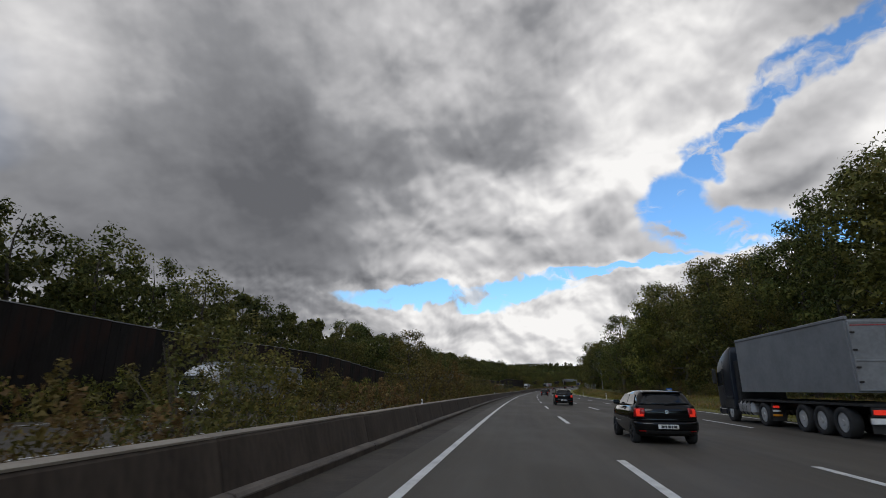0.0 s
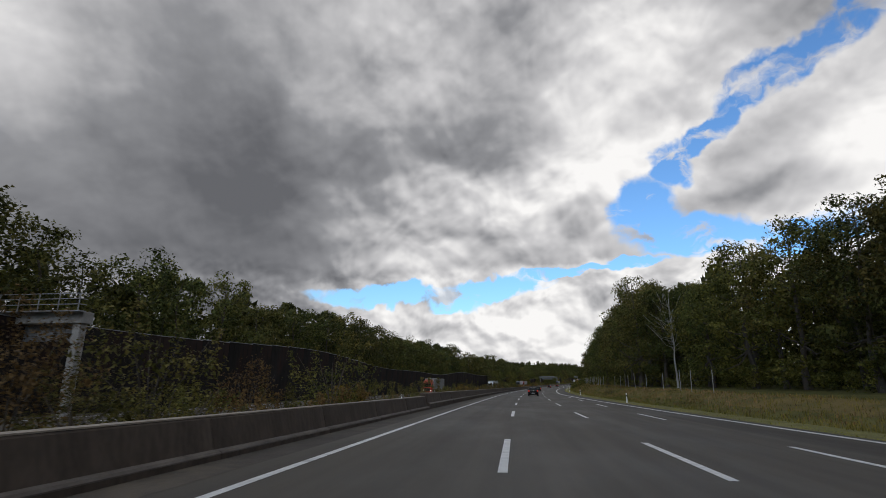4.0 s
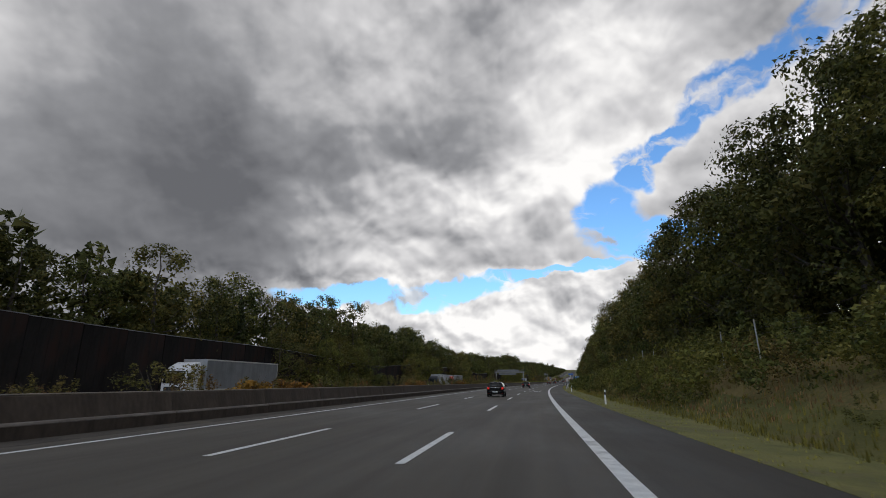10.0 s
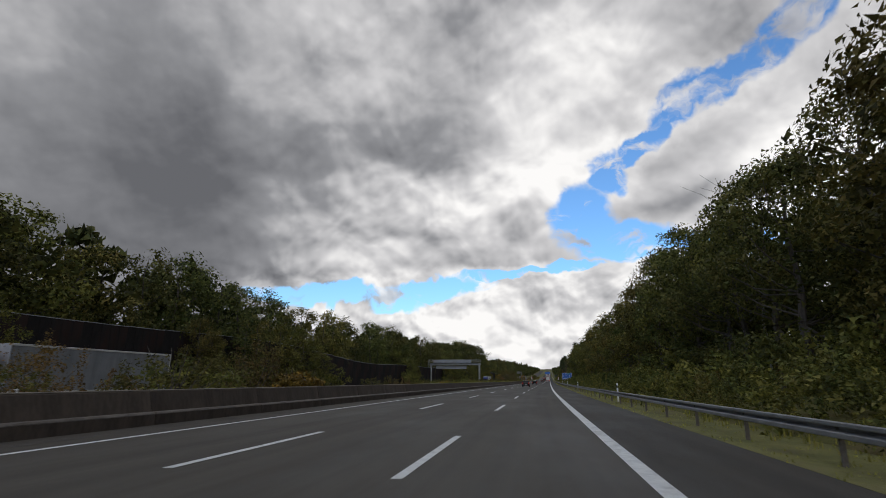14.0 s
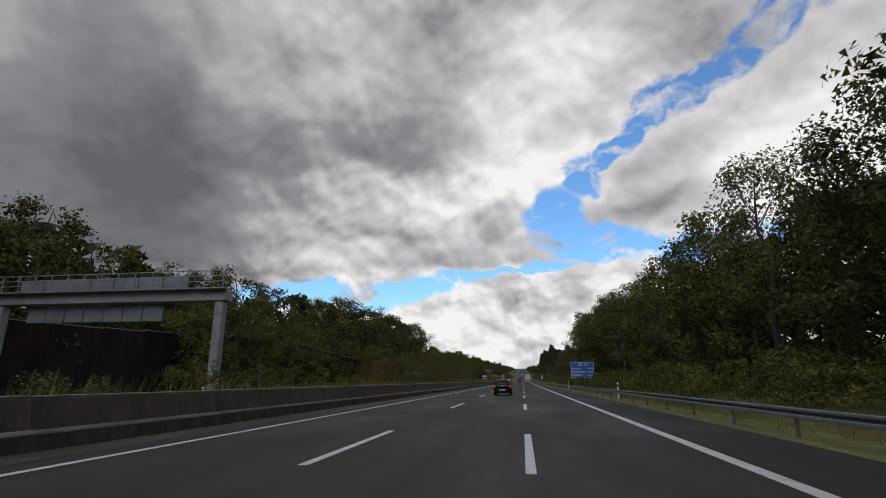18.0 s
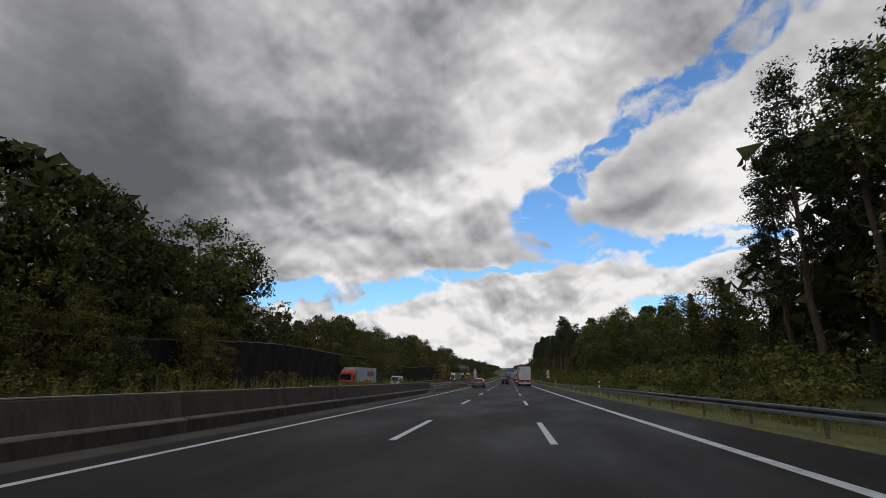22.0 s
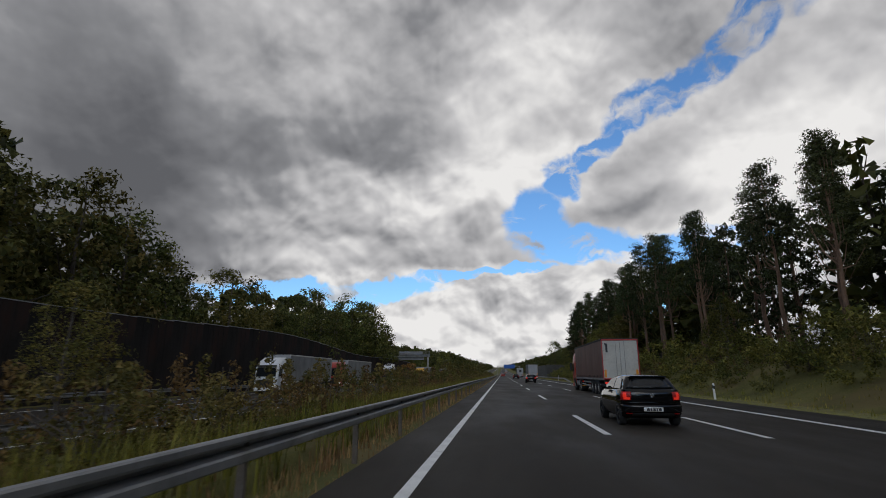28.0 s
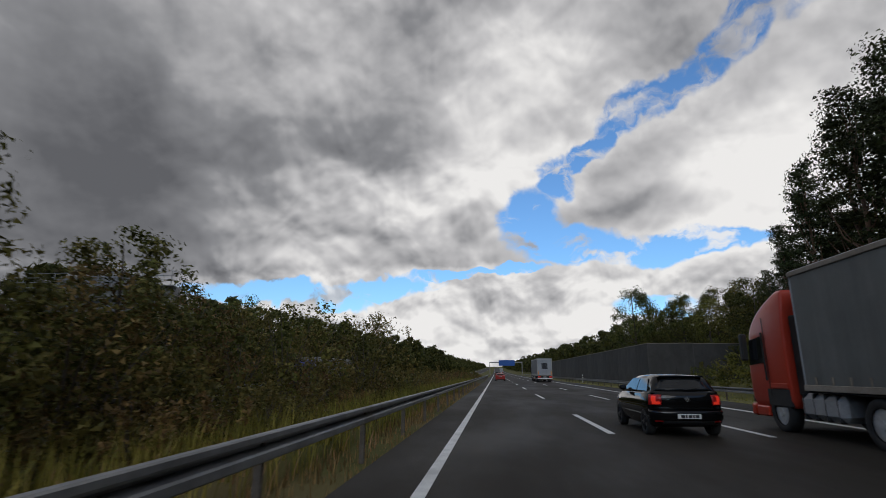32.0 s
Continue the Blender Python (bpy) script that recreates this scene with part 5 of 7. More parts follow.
def car(name, label, m, L, Wd, H, paint_, estate=True, lights=REDLIGHT, trunk=0.0, rim=DARKRIM):
    """A passenger car: origin on the ground under the middle of its rear bumper, +y ahead."""
    c = thing(name, label, "car", m)
    w = Wd / 2
    k = L / 3.97
    belt = 0.70 * H
    low = ([(0.0, .34, belt * .98, .86), (.05 * k, .27, belt, .95)] if trunk else [(.15, .30, belt * .985, .95)]) + [(.25 * k, .22, belt * 1.02, .99), (.9 * k, .20, belt * 1.01, 1.0), (2.0 * k, .20, belt * .99, 1.0),
           (2.85 * k, .20, belt * .965, 1.0), (3.45 * k, .20, belt * .88, .975), (3.83 * k, .23, belt * .76, .90), (3.97 * k, .32, belt * .64, .70)]
    rings = []
    for y, zb, zt, f in low:
        x, mid = w * f, (zb + zt) / 2
        half = [(0, zb), (x * .82, zb), (x * .95, zb + .06), (x, mid - .06), (x * .995, mid + .08), (x * .955, zt - .05), (x * .90, zt), (x * .5, zt + .018), (0, zt + .025)]
        rings.append([(a, y, z) for a, z in half] + [(-a, y, z) for a, z in reversed(half[1:-1])])
    shell = part("body", ring_loft(rings), paint_, c, smooth=True)
    for pl_ in list(shell.data.polygons)[-2:]:
        pl_.use_smooth = False
    t = trunk
    if t:
        top = [(.118 * L, belt), (.13 * L, belt * 1.03), (.235 * L, H * .91), (.30 * L, H * .97), (.44 * L, H), (.55 * L, H * .985), (.66 * L, H * .87), (.79 * L, belt)]
    else:
        top = [(.13, belt), (.20, belt * 1.05), (.33, H * .93), (.52, H * .985), (1.2 * k, H), (1.95 * k, H * .975), (2.45 * k, H * .85), (2.98 * k, belt)]
    rings = []
    for y, zt in top:
        f = (zt - belt) / (H - belt + 1e-6)
        xb, xt = w * .90, w * (.90 - .22 * f)
        zt = max(zt, belt + .004)
        half = [(0, belt - .03), (xb, belt - .03), (xb - (xb - xt) * .5, belt + (zt - belt) * .5), (xt, zt - .05 * f), (xt * .9, zt - .008 * f), (0, zt + .012)]
        rings.append([(a, y, z) for a, z in half] + [(-a, y, z) for a, z in reversed(half[1:-1])])
    part("roof", ring_loft(rings), paint_, c, smooth=True)

    def side(y, z, s_):
        f = (z - belt) / (H - belt)
        return (s_ * (w * (.90 - .22 * f) + .012), y, z)
    zl, zh = belt + .035, H * .93
    for s_ in (-1, 1):
        ys = ((.19 * L, .25 * L, .40 * L), (.415 * L, .415 * L, .62 * L)) if t else ((.45, .72, 1.36 * k), (1.42 * k, 1.42 * k, 2.34 * k))
        part("side_window", patch([side(ys[0][0], zl, s_), side(ys[0][2], zl, s_), side(ys[0][2], zh, s_), side(ys[0][1], zh, s_)]), GLASS, c)
        part("side_window", patch([side(ys[1][0], zl, s_), side(ys[1][2] + .32, zl, s_), side(ys[1][2] - .22, zh, s_), side(ys[1][1], zh, s_)]), GLASS, c)
        part("mirror", boxes(((s_ * (w * .93), 2.32 * k, belt + .01), (s_ * (w * .93 + .19), 2.43 * k, belt + .14)), bevel=.03), paint_, c)
        zl0, zl1, xi = (belt * .725, belt * .955, .64) if not t else (belt * .76, belt * .87, .42)
        if not t:
            hatch_lamp(c, w, belt, H, s_, lights)
        else:
            part("tail_light", boxes(((s_ * w * xi, -.015, zl0), (s_ * w * .90, .10, zl1)), ((s_ * w * .86, .0, zl0 + .01), (s_ * w * .972, .24, zl1 - .01)), bevel=.025), DULLRED if lights is REDLIGHT else lights, c, "red tail light")
        if t and lights is REDLIGHT:
            part("lamp_glow", boxes(((s_ * w * (xi + .05), -.020, zl0 + .02), (s_ * w * .875, -.012, zl0 + (zl1 - zl0) * .62)), bevel=.003), lights, c, "lit lamp behind the red glass")
        part("headlight", boxes(((s_ * w * .45, 3.80 * k, belt * .62), (s_ * w * .86, 3.90 * k, belt * .76)), bevel=.02), HEADLIGHT if lights is HEADLIGHT else CHROME, c)
        wheel(c, s_ * (w - .10), .62 * k + t * .25, .305, .20, rim)
        wheel(c, s_ * (w - .10), 3.17 * k, .305, .20, rim)
        part("door_handle", boxes(((s_ * w * .975, 1.55 * k, belt * .9), (s_ * (w + .012), 1.75 * k, belt * .93)), bevel=.008), paint_, c)
    # rear: window, bumper, plate, badge, wiper
    y0, y1 = (.128 * L, .232 * L) if t else (.155, .285)
    if t:
        part("rear_window", patch([(-w * .76, y0, belt + .03), (w * .76, y0, belt + .03), (w * .63, y1, H * .905), (-w * .63, y1, H * .905)], .016), GLASS, c, "dark rear window")
    else:
        hatch_rear(c, w, belt, H, paint_)
    part("windscreen", patch([(w * .70, 2.90 * k, belt + .04), (-w * .70, 2.90 * k, belt + .04), (-w * .60, 2.10 * k + t * .2, H * .955), (w * .60, 2.10 * k + t * .2, H * .955)], .02), GLASS, c)
    if t:
        part("rear_bumper", boxes(((-w * .92, -.045, .30), (w * .92, .10, belt * .56)), bevel=.07), paint_, c)
        part("tailgate_seam", boxes(((-w * .80, -.012, belt * .575), (w * .80, .03, belt * .59))), BLACK, c)
        part("bumper_crease", boxes(((-w * .86, -.056, belt * .36), (w * .86, -.03, belt * .375)), bevel=.004), BLACK, c)
        part("bumper_insert", boxes(((-w * .70, -.055, .27), (w * .70, .05, .37)), bevel=.02), BLACK, c)
    pz = belt * .48 if not t else belt * .80
    pl = part("number_plate", boxes(((-.26, -.094 if not t else -.02, pz - .055), (.26, .0, pz + .055)), bevel=.006), PLATE, c)
    ink = bmesh.new()
    for i, (a, b) in enumerate(((-.19, -.11), (-.09, -.05), (-.02, .05), (.07, .11), (.13, .21))):
        box(ink, (a, (-.099 if not t else -.024), pz - .035), (b, (-.093 if not t else -.018), pz + .035))
    part("plate_bar", ink, INK, pl)
    bm = bmesh.new()
    tube(bm, (0, .0, belt * .86), (0, -.045, belt * .86), .055, 16)
    part("badge", bm, CHROME, c)
    if estate and not t:
        part("spoiler", boxes(((-w * .62, .235, H * .945), (w * .62, .50, H * .978)), bevel=.014), paint_, c)
        bm = bmesh.new()
        tube(bm, (-.02, .06, belt + .07), (.30, .085, belt + .11), .009, 5)
        part("rear_wiper", bm, BLACK, c)
        bm = bmesh.new()
        tube(bm, (0, .55, H * .98), (0, .42, H * 1.12), .006, 5)
        part("aerial", bm, BLACK, c)
    else:
        for s_ in (-1, 1):
            bm = bmesh.new()
            tube(bm, (s_ * w * .62, -.05, .30), (s_ * w * .62, .10, .30), .045, 10)
            part("exhaust", bm, CHROME, c)
    return c


def lorry(label, m, cab, curtain_, door, frame_mat=CREAMDOOR, logo=None, tipper=False, lights=REDLIGHT, H=3.98, facing=False):
    """An articulated lorry: origin on the ground under the middle of the trailer's rear, +y ahead."""
    t = thing("lorry", label, "lorry", m)
    w, L, fl = 1.275, (9.6 if tipper else 13.6), 1.18
    if tipper:
        rings = [[(x, y, z) for x, z in ((-w, 1.45), (w, 1.45), (w + .02, H - .45), (w + .02, H - .37), (-w - .02, H - .37), (-w - .02, H - .45))] for y in (0.35, L - .5)]
        part("tipper_body", ring_loft(rings), curtain_, t)
        for k in range(2):
            x0 = -w + .02 + k * w
            part("rear_door", boxes(((x0, .26, 1.5), (x0 + w - .04, .35, H - .42)), bevel=.02), door, t)
            part("door_frame", boxes(((x0, .235, H - .52), (x0 + w - .04, .262, H - .44)), ((x0, .235, 1.5), (x0 + .05, .262, H - .52)), ((x0 + w - .09, .235, 1.5), (x0 + w - .04, .262, H - .52)), ((x0, .235, 2.42), (x0 + w - .04, .262, 2.47)), bevel=.006), ALUBODY, t)
            part("door_edge", boxes(((x0 + .08, .245, H - .60), (x0 + w - .12, .258, H - .57)), bevel=.003), REDSTRIPE, t, "thin red edge on the rear door")
            for z in (1.75, 2.2, 2.75, 3.3):
                part("hinge", boxes(((x0 + (.02 if k == 0 else w - .20), .21, z), (x0 + (.16 if k == 0 else w - .06), .24, z + .06)), bevel=.006), CHASSIS, t)
            part("lock_rod", boxes(((x0 + (w - .22 if k == 0 else .14), .205, 1.52), (x0 + (w - .19 if k == 0 else .17), .232, H - .6)), bevel=.004), STEEL, t)
        for sx in (-1, 1):
            part("top_rail", boxes(((sx * (w - .07), .25, H - .40), (sx * (w + .05), L - .5, H - .28)), bevel=.02), ALUBODY, t)
    else:
        bm = bmesh.new()
        for sx in (-1, 1):
            n = 28
            rows = []
            for k in range(n + 1):
                y = .12 + (L - .2) * k / n
                b = .012 * math.sin(k * 2.1) + .008 * math.sin(k * 5.3)
                rows.append([bm.verts.new((sx * (w - .01 + (b if 0 < k < n and 0 < j < 4 else 0)), y, fl - .05 + (H - .10 - fl + .05) * j / 4)) for j in range(5)])
            for a, b_ in zip(rows, rows[1:]):
                for j in range(4):
                    bm.faces.new((a[j], b_[j], b_[j + 1], a[j + 1]) if sx > 0 else (a[j], a[j + 1], b_[j + 1], b_[j]))
        part("curtain", bm, curtain_, t, smooth=True)
        part("front_wall", boxes(((-w, L - .08, fl), (w, L, H - .05)), bevel=.02), door, t)
        part("roof", boxes(((-w, 0.02, H - .06), (w, L, H)), bevel=.02), CHASSIS if door is CREAMDOOR else door, t)
        for sx in (-1, 1):
            part("roof_rail", boxes(((sx * (w - .05), 0, H - .14), (sx * (w + .025), L, H - .02)), bevel=.01), CHASSIS if door is CREAMDOOR else frame_mat, t)
            part("floor_rail", boxes(((sx * (w - .06), 0, fl - .10), (sx * (w + .02), L, fl + .04)), bevel=.01), frame_mat if door is not CREAMDOOR else STEEL, t)
        for k in range(2):
            x0 = -w + .07 + k * (w - .065)
            part("rear_door", boxes(((x0, .0, fl + .02), (x0 + w - .08, .07, H - .16)), bevel=.012), door, t, "pale rear door")
            part("reflector_board", boxes(((x0 + (.04 if k == 0 else w - .28), -.012, fl + .08), (x0 + (.18 if k == 0 else w - .12), .0, fl + .62)), bevel=.004), AMBER, t, "upright amber marker board")
        part("door_frame", boxes(((-w, -.015, fl - .06), (-w + .06, .10, H - .05)), ((w - .06, -.015, fl - .06), (w, .10, H - .05)), ((-w + .06, -.015, H - .15), (w - .06, .10, H - .05)), ((-w + .06, -.015, fl - .06), (w - .06, .10, fl + .015)), bevel=.008), REDSTRIPE if door is CREAMDOOR else frame_mat, t)
        for sx in () if facing else (-1, 1):
            for z in (1.7, 2.4, 3.1, 3.6):
                part("hinge", boxes(((sx * (w - .10) - .03, -.03, z), (sx * (w - .10) + .03, 0, z + .05))), STEEL, t)
            part("lock_rod", boxes(((sx * .30 - .014, -.03, fl + .05), (sx * .30 + .014, -.004, H - .2)), bevel=.004), STEEL, t)
        if logo:
            bm = bmesh.new()
            for lo, hi in logo:
                box(bm, lo, hi)
            part("logo_shape", bm, INK, t, "dark blue logo shape on the door")
        st = boxes(((-.012, -.02, fl - .06), (.012, .02, fl + .22)))
        strap = bpy.data.meshes.new("strap")
        st.to_mesh(strap), st.free()
        strap.materials.append(INK if door is CREAMDOOR else frame_mat)
        for k in range(22):
            for sx in () if facing else (-1, 1):
                child("strap", strap, t, pose(sx * (w + .006), .5 + k * .6, 0))
    part("chassis", boxes(((-.55, .2, .80), (-.35, L - .4, fl - .02)), ((.35, .2, .80), (.55, L - .4, fl - .02)), ((-w + .05, .3, fl - .14), (w - .05, L - .3, fl - .06)), ((-.55, L - 4.8, .75), (.55, L - 4.6, .95))), CHASSIS, t)
    for sx in () if tipper else (-1, 1):
        for z in (.55, .82):
            part("side_guard", boxes(((sx * (w - .06), 5.6, z), (sx * (w - .02), 9.2, z + .13))), STEEL, t)
    part("rear_bumper", boxes(((-w + .02, -.10, .52), (w - .02, .06, .70)), bevel=.02), WHITE, t, "white rear underrun bar")
    part("number_plate", boxes(((-.27, -.09, .80), (.27, -.06, .92)), bevel=.004), PLATE, t)
    part("light_bar", boxes(((-w + .05, -.06, .74), (w - .05, .02, 1.02)), bevel=.01), CHASSIS, t)
    for sx in (-1, 1):
        part("mud_flap", boxes(((sx * .5, .05, .25), (sx * (w - .05), .08, .75))), CHASSIS, t)
    for sx in (-1, 1):
        part("tail_light", boxes(((sx * (w - .55), -.10, .80), (sx * (w - .08), -.06, .95)), bevel=.01), lights, t, "red tail light")
        for y in (1.5, 2.75, 4.0) if tipper else (2.3, 3.61, 4.92):
            wheel(t, sx * (w - .20), y, .50, .38, LORRYRIM, "trailer_wheel", 8)
    # tractor
    f = L - 1.2
    rings = []
    for z, y1, x, rr_ in ((.62, 3.98, 1.16, .16), (.80, 4.06, 1.21, .20), (1.45, 4.07, 1.235, .22), (1.70, 4.05, 1.24, .24), (2.20, 3.97, 1.24, .26), (2.66, 3.86, 1.235, .28), (2.88, 3.74, 1.22, .32), (3.12, 3.50, 1.20, .36), (3.36, 3.12, 1.17, .40), (3.56, 2.70, 1.13, .42), (3.64, 2.45, 1.08, .25)):
        y0 = 1.92 if z < 3.5 else 1.96
        ring = []
        for cx, cy, a0 in ((x - rr_, y1 - rr_, 0), (-x + rr_, y1 - rr_, 90), (-x + .06, y0 + .06, 180), (x - .06, y0 + .06, 270)):
            rad = rr_ if a0 < 180 else .06
            ring += [(cx + rad * math.cos(radians(a0 + 22.5 * k)), f + cy + rad * math.sin(radians(a0 + 22.5 * k)), z) for k in range(5)]
        rings.append(ring)
    part("cab", ring_loft(rings), cab, t, smooth=True)
    part("sun_visor", boxes(((-1.02, f + 3.80, 2.70), (1.02, f + 4.02, 2.84)), bevel=.03), BLACK, t, "dark sun visor")
    # solid dark block in place of the shade between cab and trailer
    part("cab_gap", boxes(((-1.05, f + 1.55, .95), (1.05, f + 1.90, 2.95)), bevel=.03), CHASSIS, t, "dark block standing for the shaded gap behind the cab")
    part("windscreen", patch([(1.02, f + 4.03, 1.72), (-1.02, f + 4.03, 1.72), (-1.00, f + 3.92, 2.62), (1.00, f + 3.92, 2.62)], .03), GLASS, t)
    part("grille", boxes(((-.85, f + 4.02, .62), (.85, f + 4.08, 1.45)), bevel=.02), CHASSIS, t)
    part("front_bumper", boxes(((-1.22, f + 3.85, .32), (1.22, f + 4.12, .66)), bevel=.05), cab, t)
    for sx in (-1, 1):
        part("side_window", patch([(sx * 1.253, f + 3.0, 1.78), (sx * 1.25, f + 3.82, 1.72), (sx * 1.245, f + 3.72, 2.42), (sx * 1.253, f + 3.0, 2.50)], .008), GLASS, t)
        part("mirror", boxes(((sx * 1.30, f + 3.70, 1.85), (sx * 1.48, f + 3.86, 2.62)), bevel=.04), BLACK, t)
        part("headlight", boxes(((sx * 0.75, f + 4.05, .68), (sx * 1.14, f + 4.13, .90)), bevel=.03), HEADLIGHT if facing else CHROME, t)
        part("door_line", boxes(((sx * 1.247, f + 2.84, .9), (sx * 1.254, f + 2.87, 3.0))), CHASSIS, t)
        part("step", boxes(((sx * .98, f + 3.12, .34), (sx * 1.23, f + 3.80, .62)), bevel=.04), cab, t)
        # no arch is cut; a dark block gives the recess its shade
        part("cab_skirt", boxes(((sx * .90, f + 1.95, .62), (sx * 1.235, f + 3.10, 1.12)), bevel=.05), CHASSIS, t, "dark block standing for the shaded wheel arch recess")
        part("lower_panel", boxes(((sx * 1.19, f + 1.98, 1.10), (sx * 1.262, f + 2.80, 1.24)), bevel=.02), cab, t)
        if not facing:
            part("grab_rail", boxes(((sx * 1.24, f + 2.93, 1.3), (sx * 1.29, f + 2.96, 2.6)), bevel=.008), CHASSIS, t)
        wheel(t, sx * 1.06, f + 2.75 - .2, .50, .32, LORRYRIM, "front_wheel", 8)
        wheel(t, sx * 0.96, f - 1.1, .50, .55, LORRYRIM, "drive_wheel", 8)
        part("fuel_tank", boxes(((sx * .62, f + .0, .42), (sx * 1.22, f + 1.62, 1.02)), bevel=.13), TANKALU, t, "pale metal fuel tank")
        for y in () if facing else (.18, .62, 1.05, 1.45):
            part("tank_strap", boxes(((sx * .61, f + y - .025, .41), (sx * 1.228, f + y + .025, 1.028)), bevel=.13), CHASSIS, t)
        part("mudguard", boxes(((sx * .70, f - 1.65, 1.02), (sx * 1.24, f - .55, 1.08)), bevel=.02), CHASSIS, t)
        part("marker_light", boxes(((sx * .92, f - 1.95, .80), (sx * 1.16, f - 1.88, .89)), bevel=.01), DULLRED if facing else lights, t)
        if not facing:
            part("marker_plate", boxes(((sx * .88, f - 1.95, .64), (sx * 1.18, f - 1.90, .72)), bevel=.006), WHITE, t, "small white plate")
            part("mud_flap", boxes(((sx * .66, f - 1.90, .26), (sx * 1.22, f - 1.87, .98)), bevel=.006), CHASSIS, t)
            part("marker_bar", boxes(((sx * .84, f - 1.95, .46), (sx * 1.20, f - 1.90, .54)), bevel=.006), AMBER, t, "amber marker bar")
    part("tractor_frame", boxes(((-.45, f - 2.0, .72), (.45, f + 2.6, .98))), CHASSIS, t)
    return t


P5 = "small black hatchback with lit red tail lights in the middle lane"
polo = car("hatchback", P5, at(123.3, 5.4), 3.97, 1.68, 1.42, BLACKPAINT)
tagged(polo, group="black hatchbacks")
# one moving car, repeated at places it passes along the drive
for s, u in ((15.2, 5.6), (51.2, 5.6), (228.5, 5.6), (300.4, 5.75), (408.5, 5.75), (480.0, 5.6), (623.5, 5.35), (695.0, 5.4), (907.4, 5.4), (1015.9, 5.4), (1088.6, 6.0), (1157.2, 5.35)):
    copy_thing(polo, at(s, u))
car("saloon_car", "grey metallic saloon car with slim lit tail lights", at(867.4, 1.55), 4.95, 1.87, 1.47, GREYPAINT, False, REDLIGHT, 0.62, RIM)
car("saloon_car", "small red saloon car far ahead in the fast lane", at(1240, 1.8), 4.4, 1.80, 1.45, REDPAINT, False, DULLRED, 0.5, RIM)
car("hatchback", "pale grey car far ahead in the fast lane", at(1420, 1.8), 4.1, 1.75, 1.5, GREYPAINT, True, DULLRED, 0.0, RIM)

LOGO = [((-1.0, -.006, 3.0), (-.86, 0.0, 3.62)), ((-1.06, -.006, 3.50), (-.96, 0, 3.66))]
lorry("dark lorry with a grey aluminium tipper trailer", at(18.0, 13.5), DARKPAINT, ALUBODY, ALUBODY, tipper=True, H=4.15)
lorry("lorry with a grey tarpaulin trailer, cream doors and a blue cab", at(891.9, 9.5), BLUEPAINT, GREYCURTAIN, CREAMDOOR, logo=LOGO)
lorry("lorry with a pale pinkish box trailer in the slow lane", at(934, 9.4), DARKPAINT, WHITECURTAIN, CREAMDOOR)
lorry("lorry with a red-brown tarpaulin trailer and an orange-red cab", at(1038.5, 9.6), ORANGEPAINT, BROWNCURTAIN, CREAMDOOR, logo=LOGO)
lorry("lorry with a grey tarpaulin trailer, grey doors and a red cab", at(1144.2, 9.6), ORANGEPAINT, OLIVECURTAIN, GREYDOOR, frame_mat=CAPSTONE)
lorry("dark lorry far ahead with a round pale shape on its doors", at(1236, 9.4), DARKPAINT, GREYCURTAIN, GREYDOOR, logo=[((-.5, -.008, 2.2), (.5, 0, 3.2))])
lorry("blue lorry far ahead in the fast lane", at(1560, 5.6), BLUEPAINT, GREYCURTAIN, GREYDOOR)
# oncoming lorries on the opposite carriageway
for s, u, cab_, cur, what in (
        (52, -22.3, WHITEPAINT, GREYCURTAIN, "white cab and grey trailer"), (292, -22.3, ORANGEPAINT, GREYCURTAIN, "red cab and grey trailer"),
        (415, -22.3, WHITEPAINT, GREYCURTAIN, "white cab and grey trailer"), (520, -22.3, DARKPAINT, WHITECURTAIN, "dark cab and pale trailer"),
        (541, -22.3, ORANGEPAINT, GREYCURTAIN, "red cab and grey trailer"), (794, -22.3, BLUEPAINT, WHITECURTAIN, "blue cab and pale trailer"),
        (892, -22.3, ORANGEPAINT, WHITECURTAIN, "red cab and white trailer"), (1088, -22.3, REDPAINT, GREYCURTAIN, "red cab, lit headlights and grey trailer"),
        (1067, -22.3, WHITEPAINT, GREYCURTAIN, "white cab and grey trailer"), (1165, -22.3, YELLOWPAINT, GREYCURTAIN, "yellow cab and grey trailer"),
        (1222, -22.3, BLUEPAINT, GREYCURTAIN, "blue cab and grey trailer")):
    one = lorry("oncoming lorry with a " + what, at(s, u, -DROP, 180), cab_, cur, GREYDOOR, lights=DULLRED, facing=True)
    if s == 892:
        for a in (2.3, 3.5, 4.7, 5.9):
            part("letter_bar", boxes(((-1.315, a, 2.35), (-1.27, a + .85, 3.3)), bevel=.01), REDSTRIPE, one, "red bar on the trailer side")


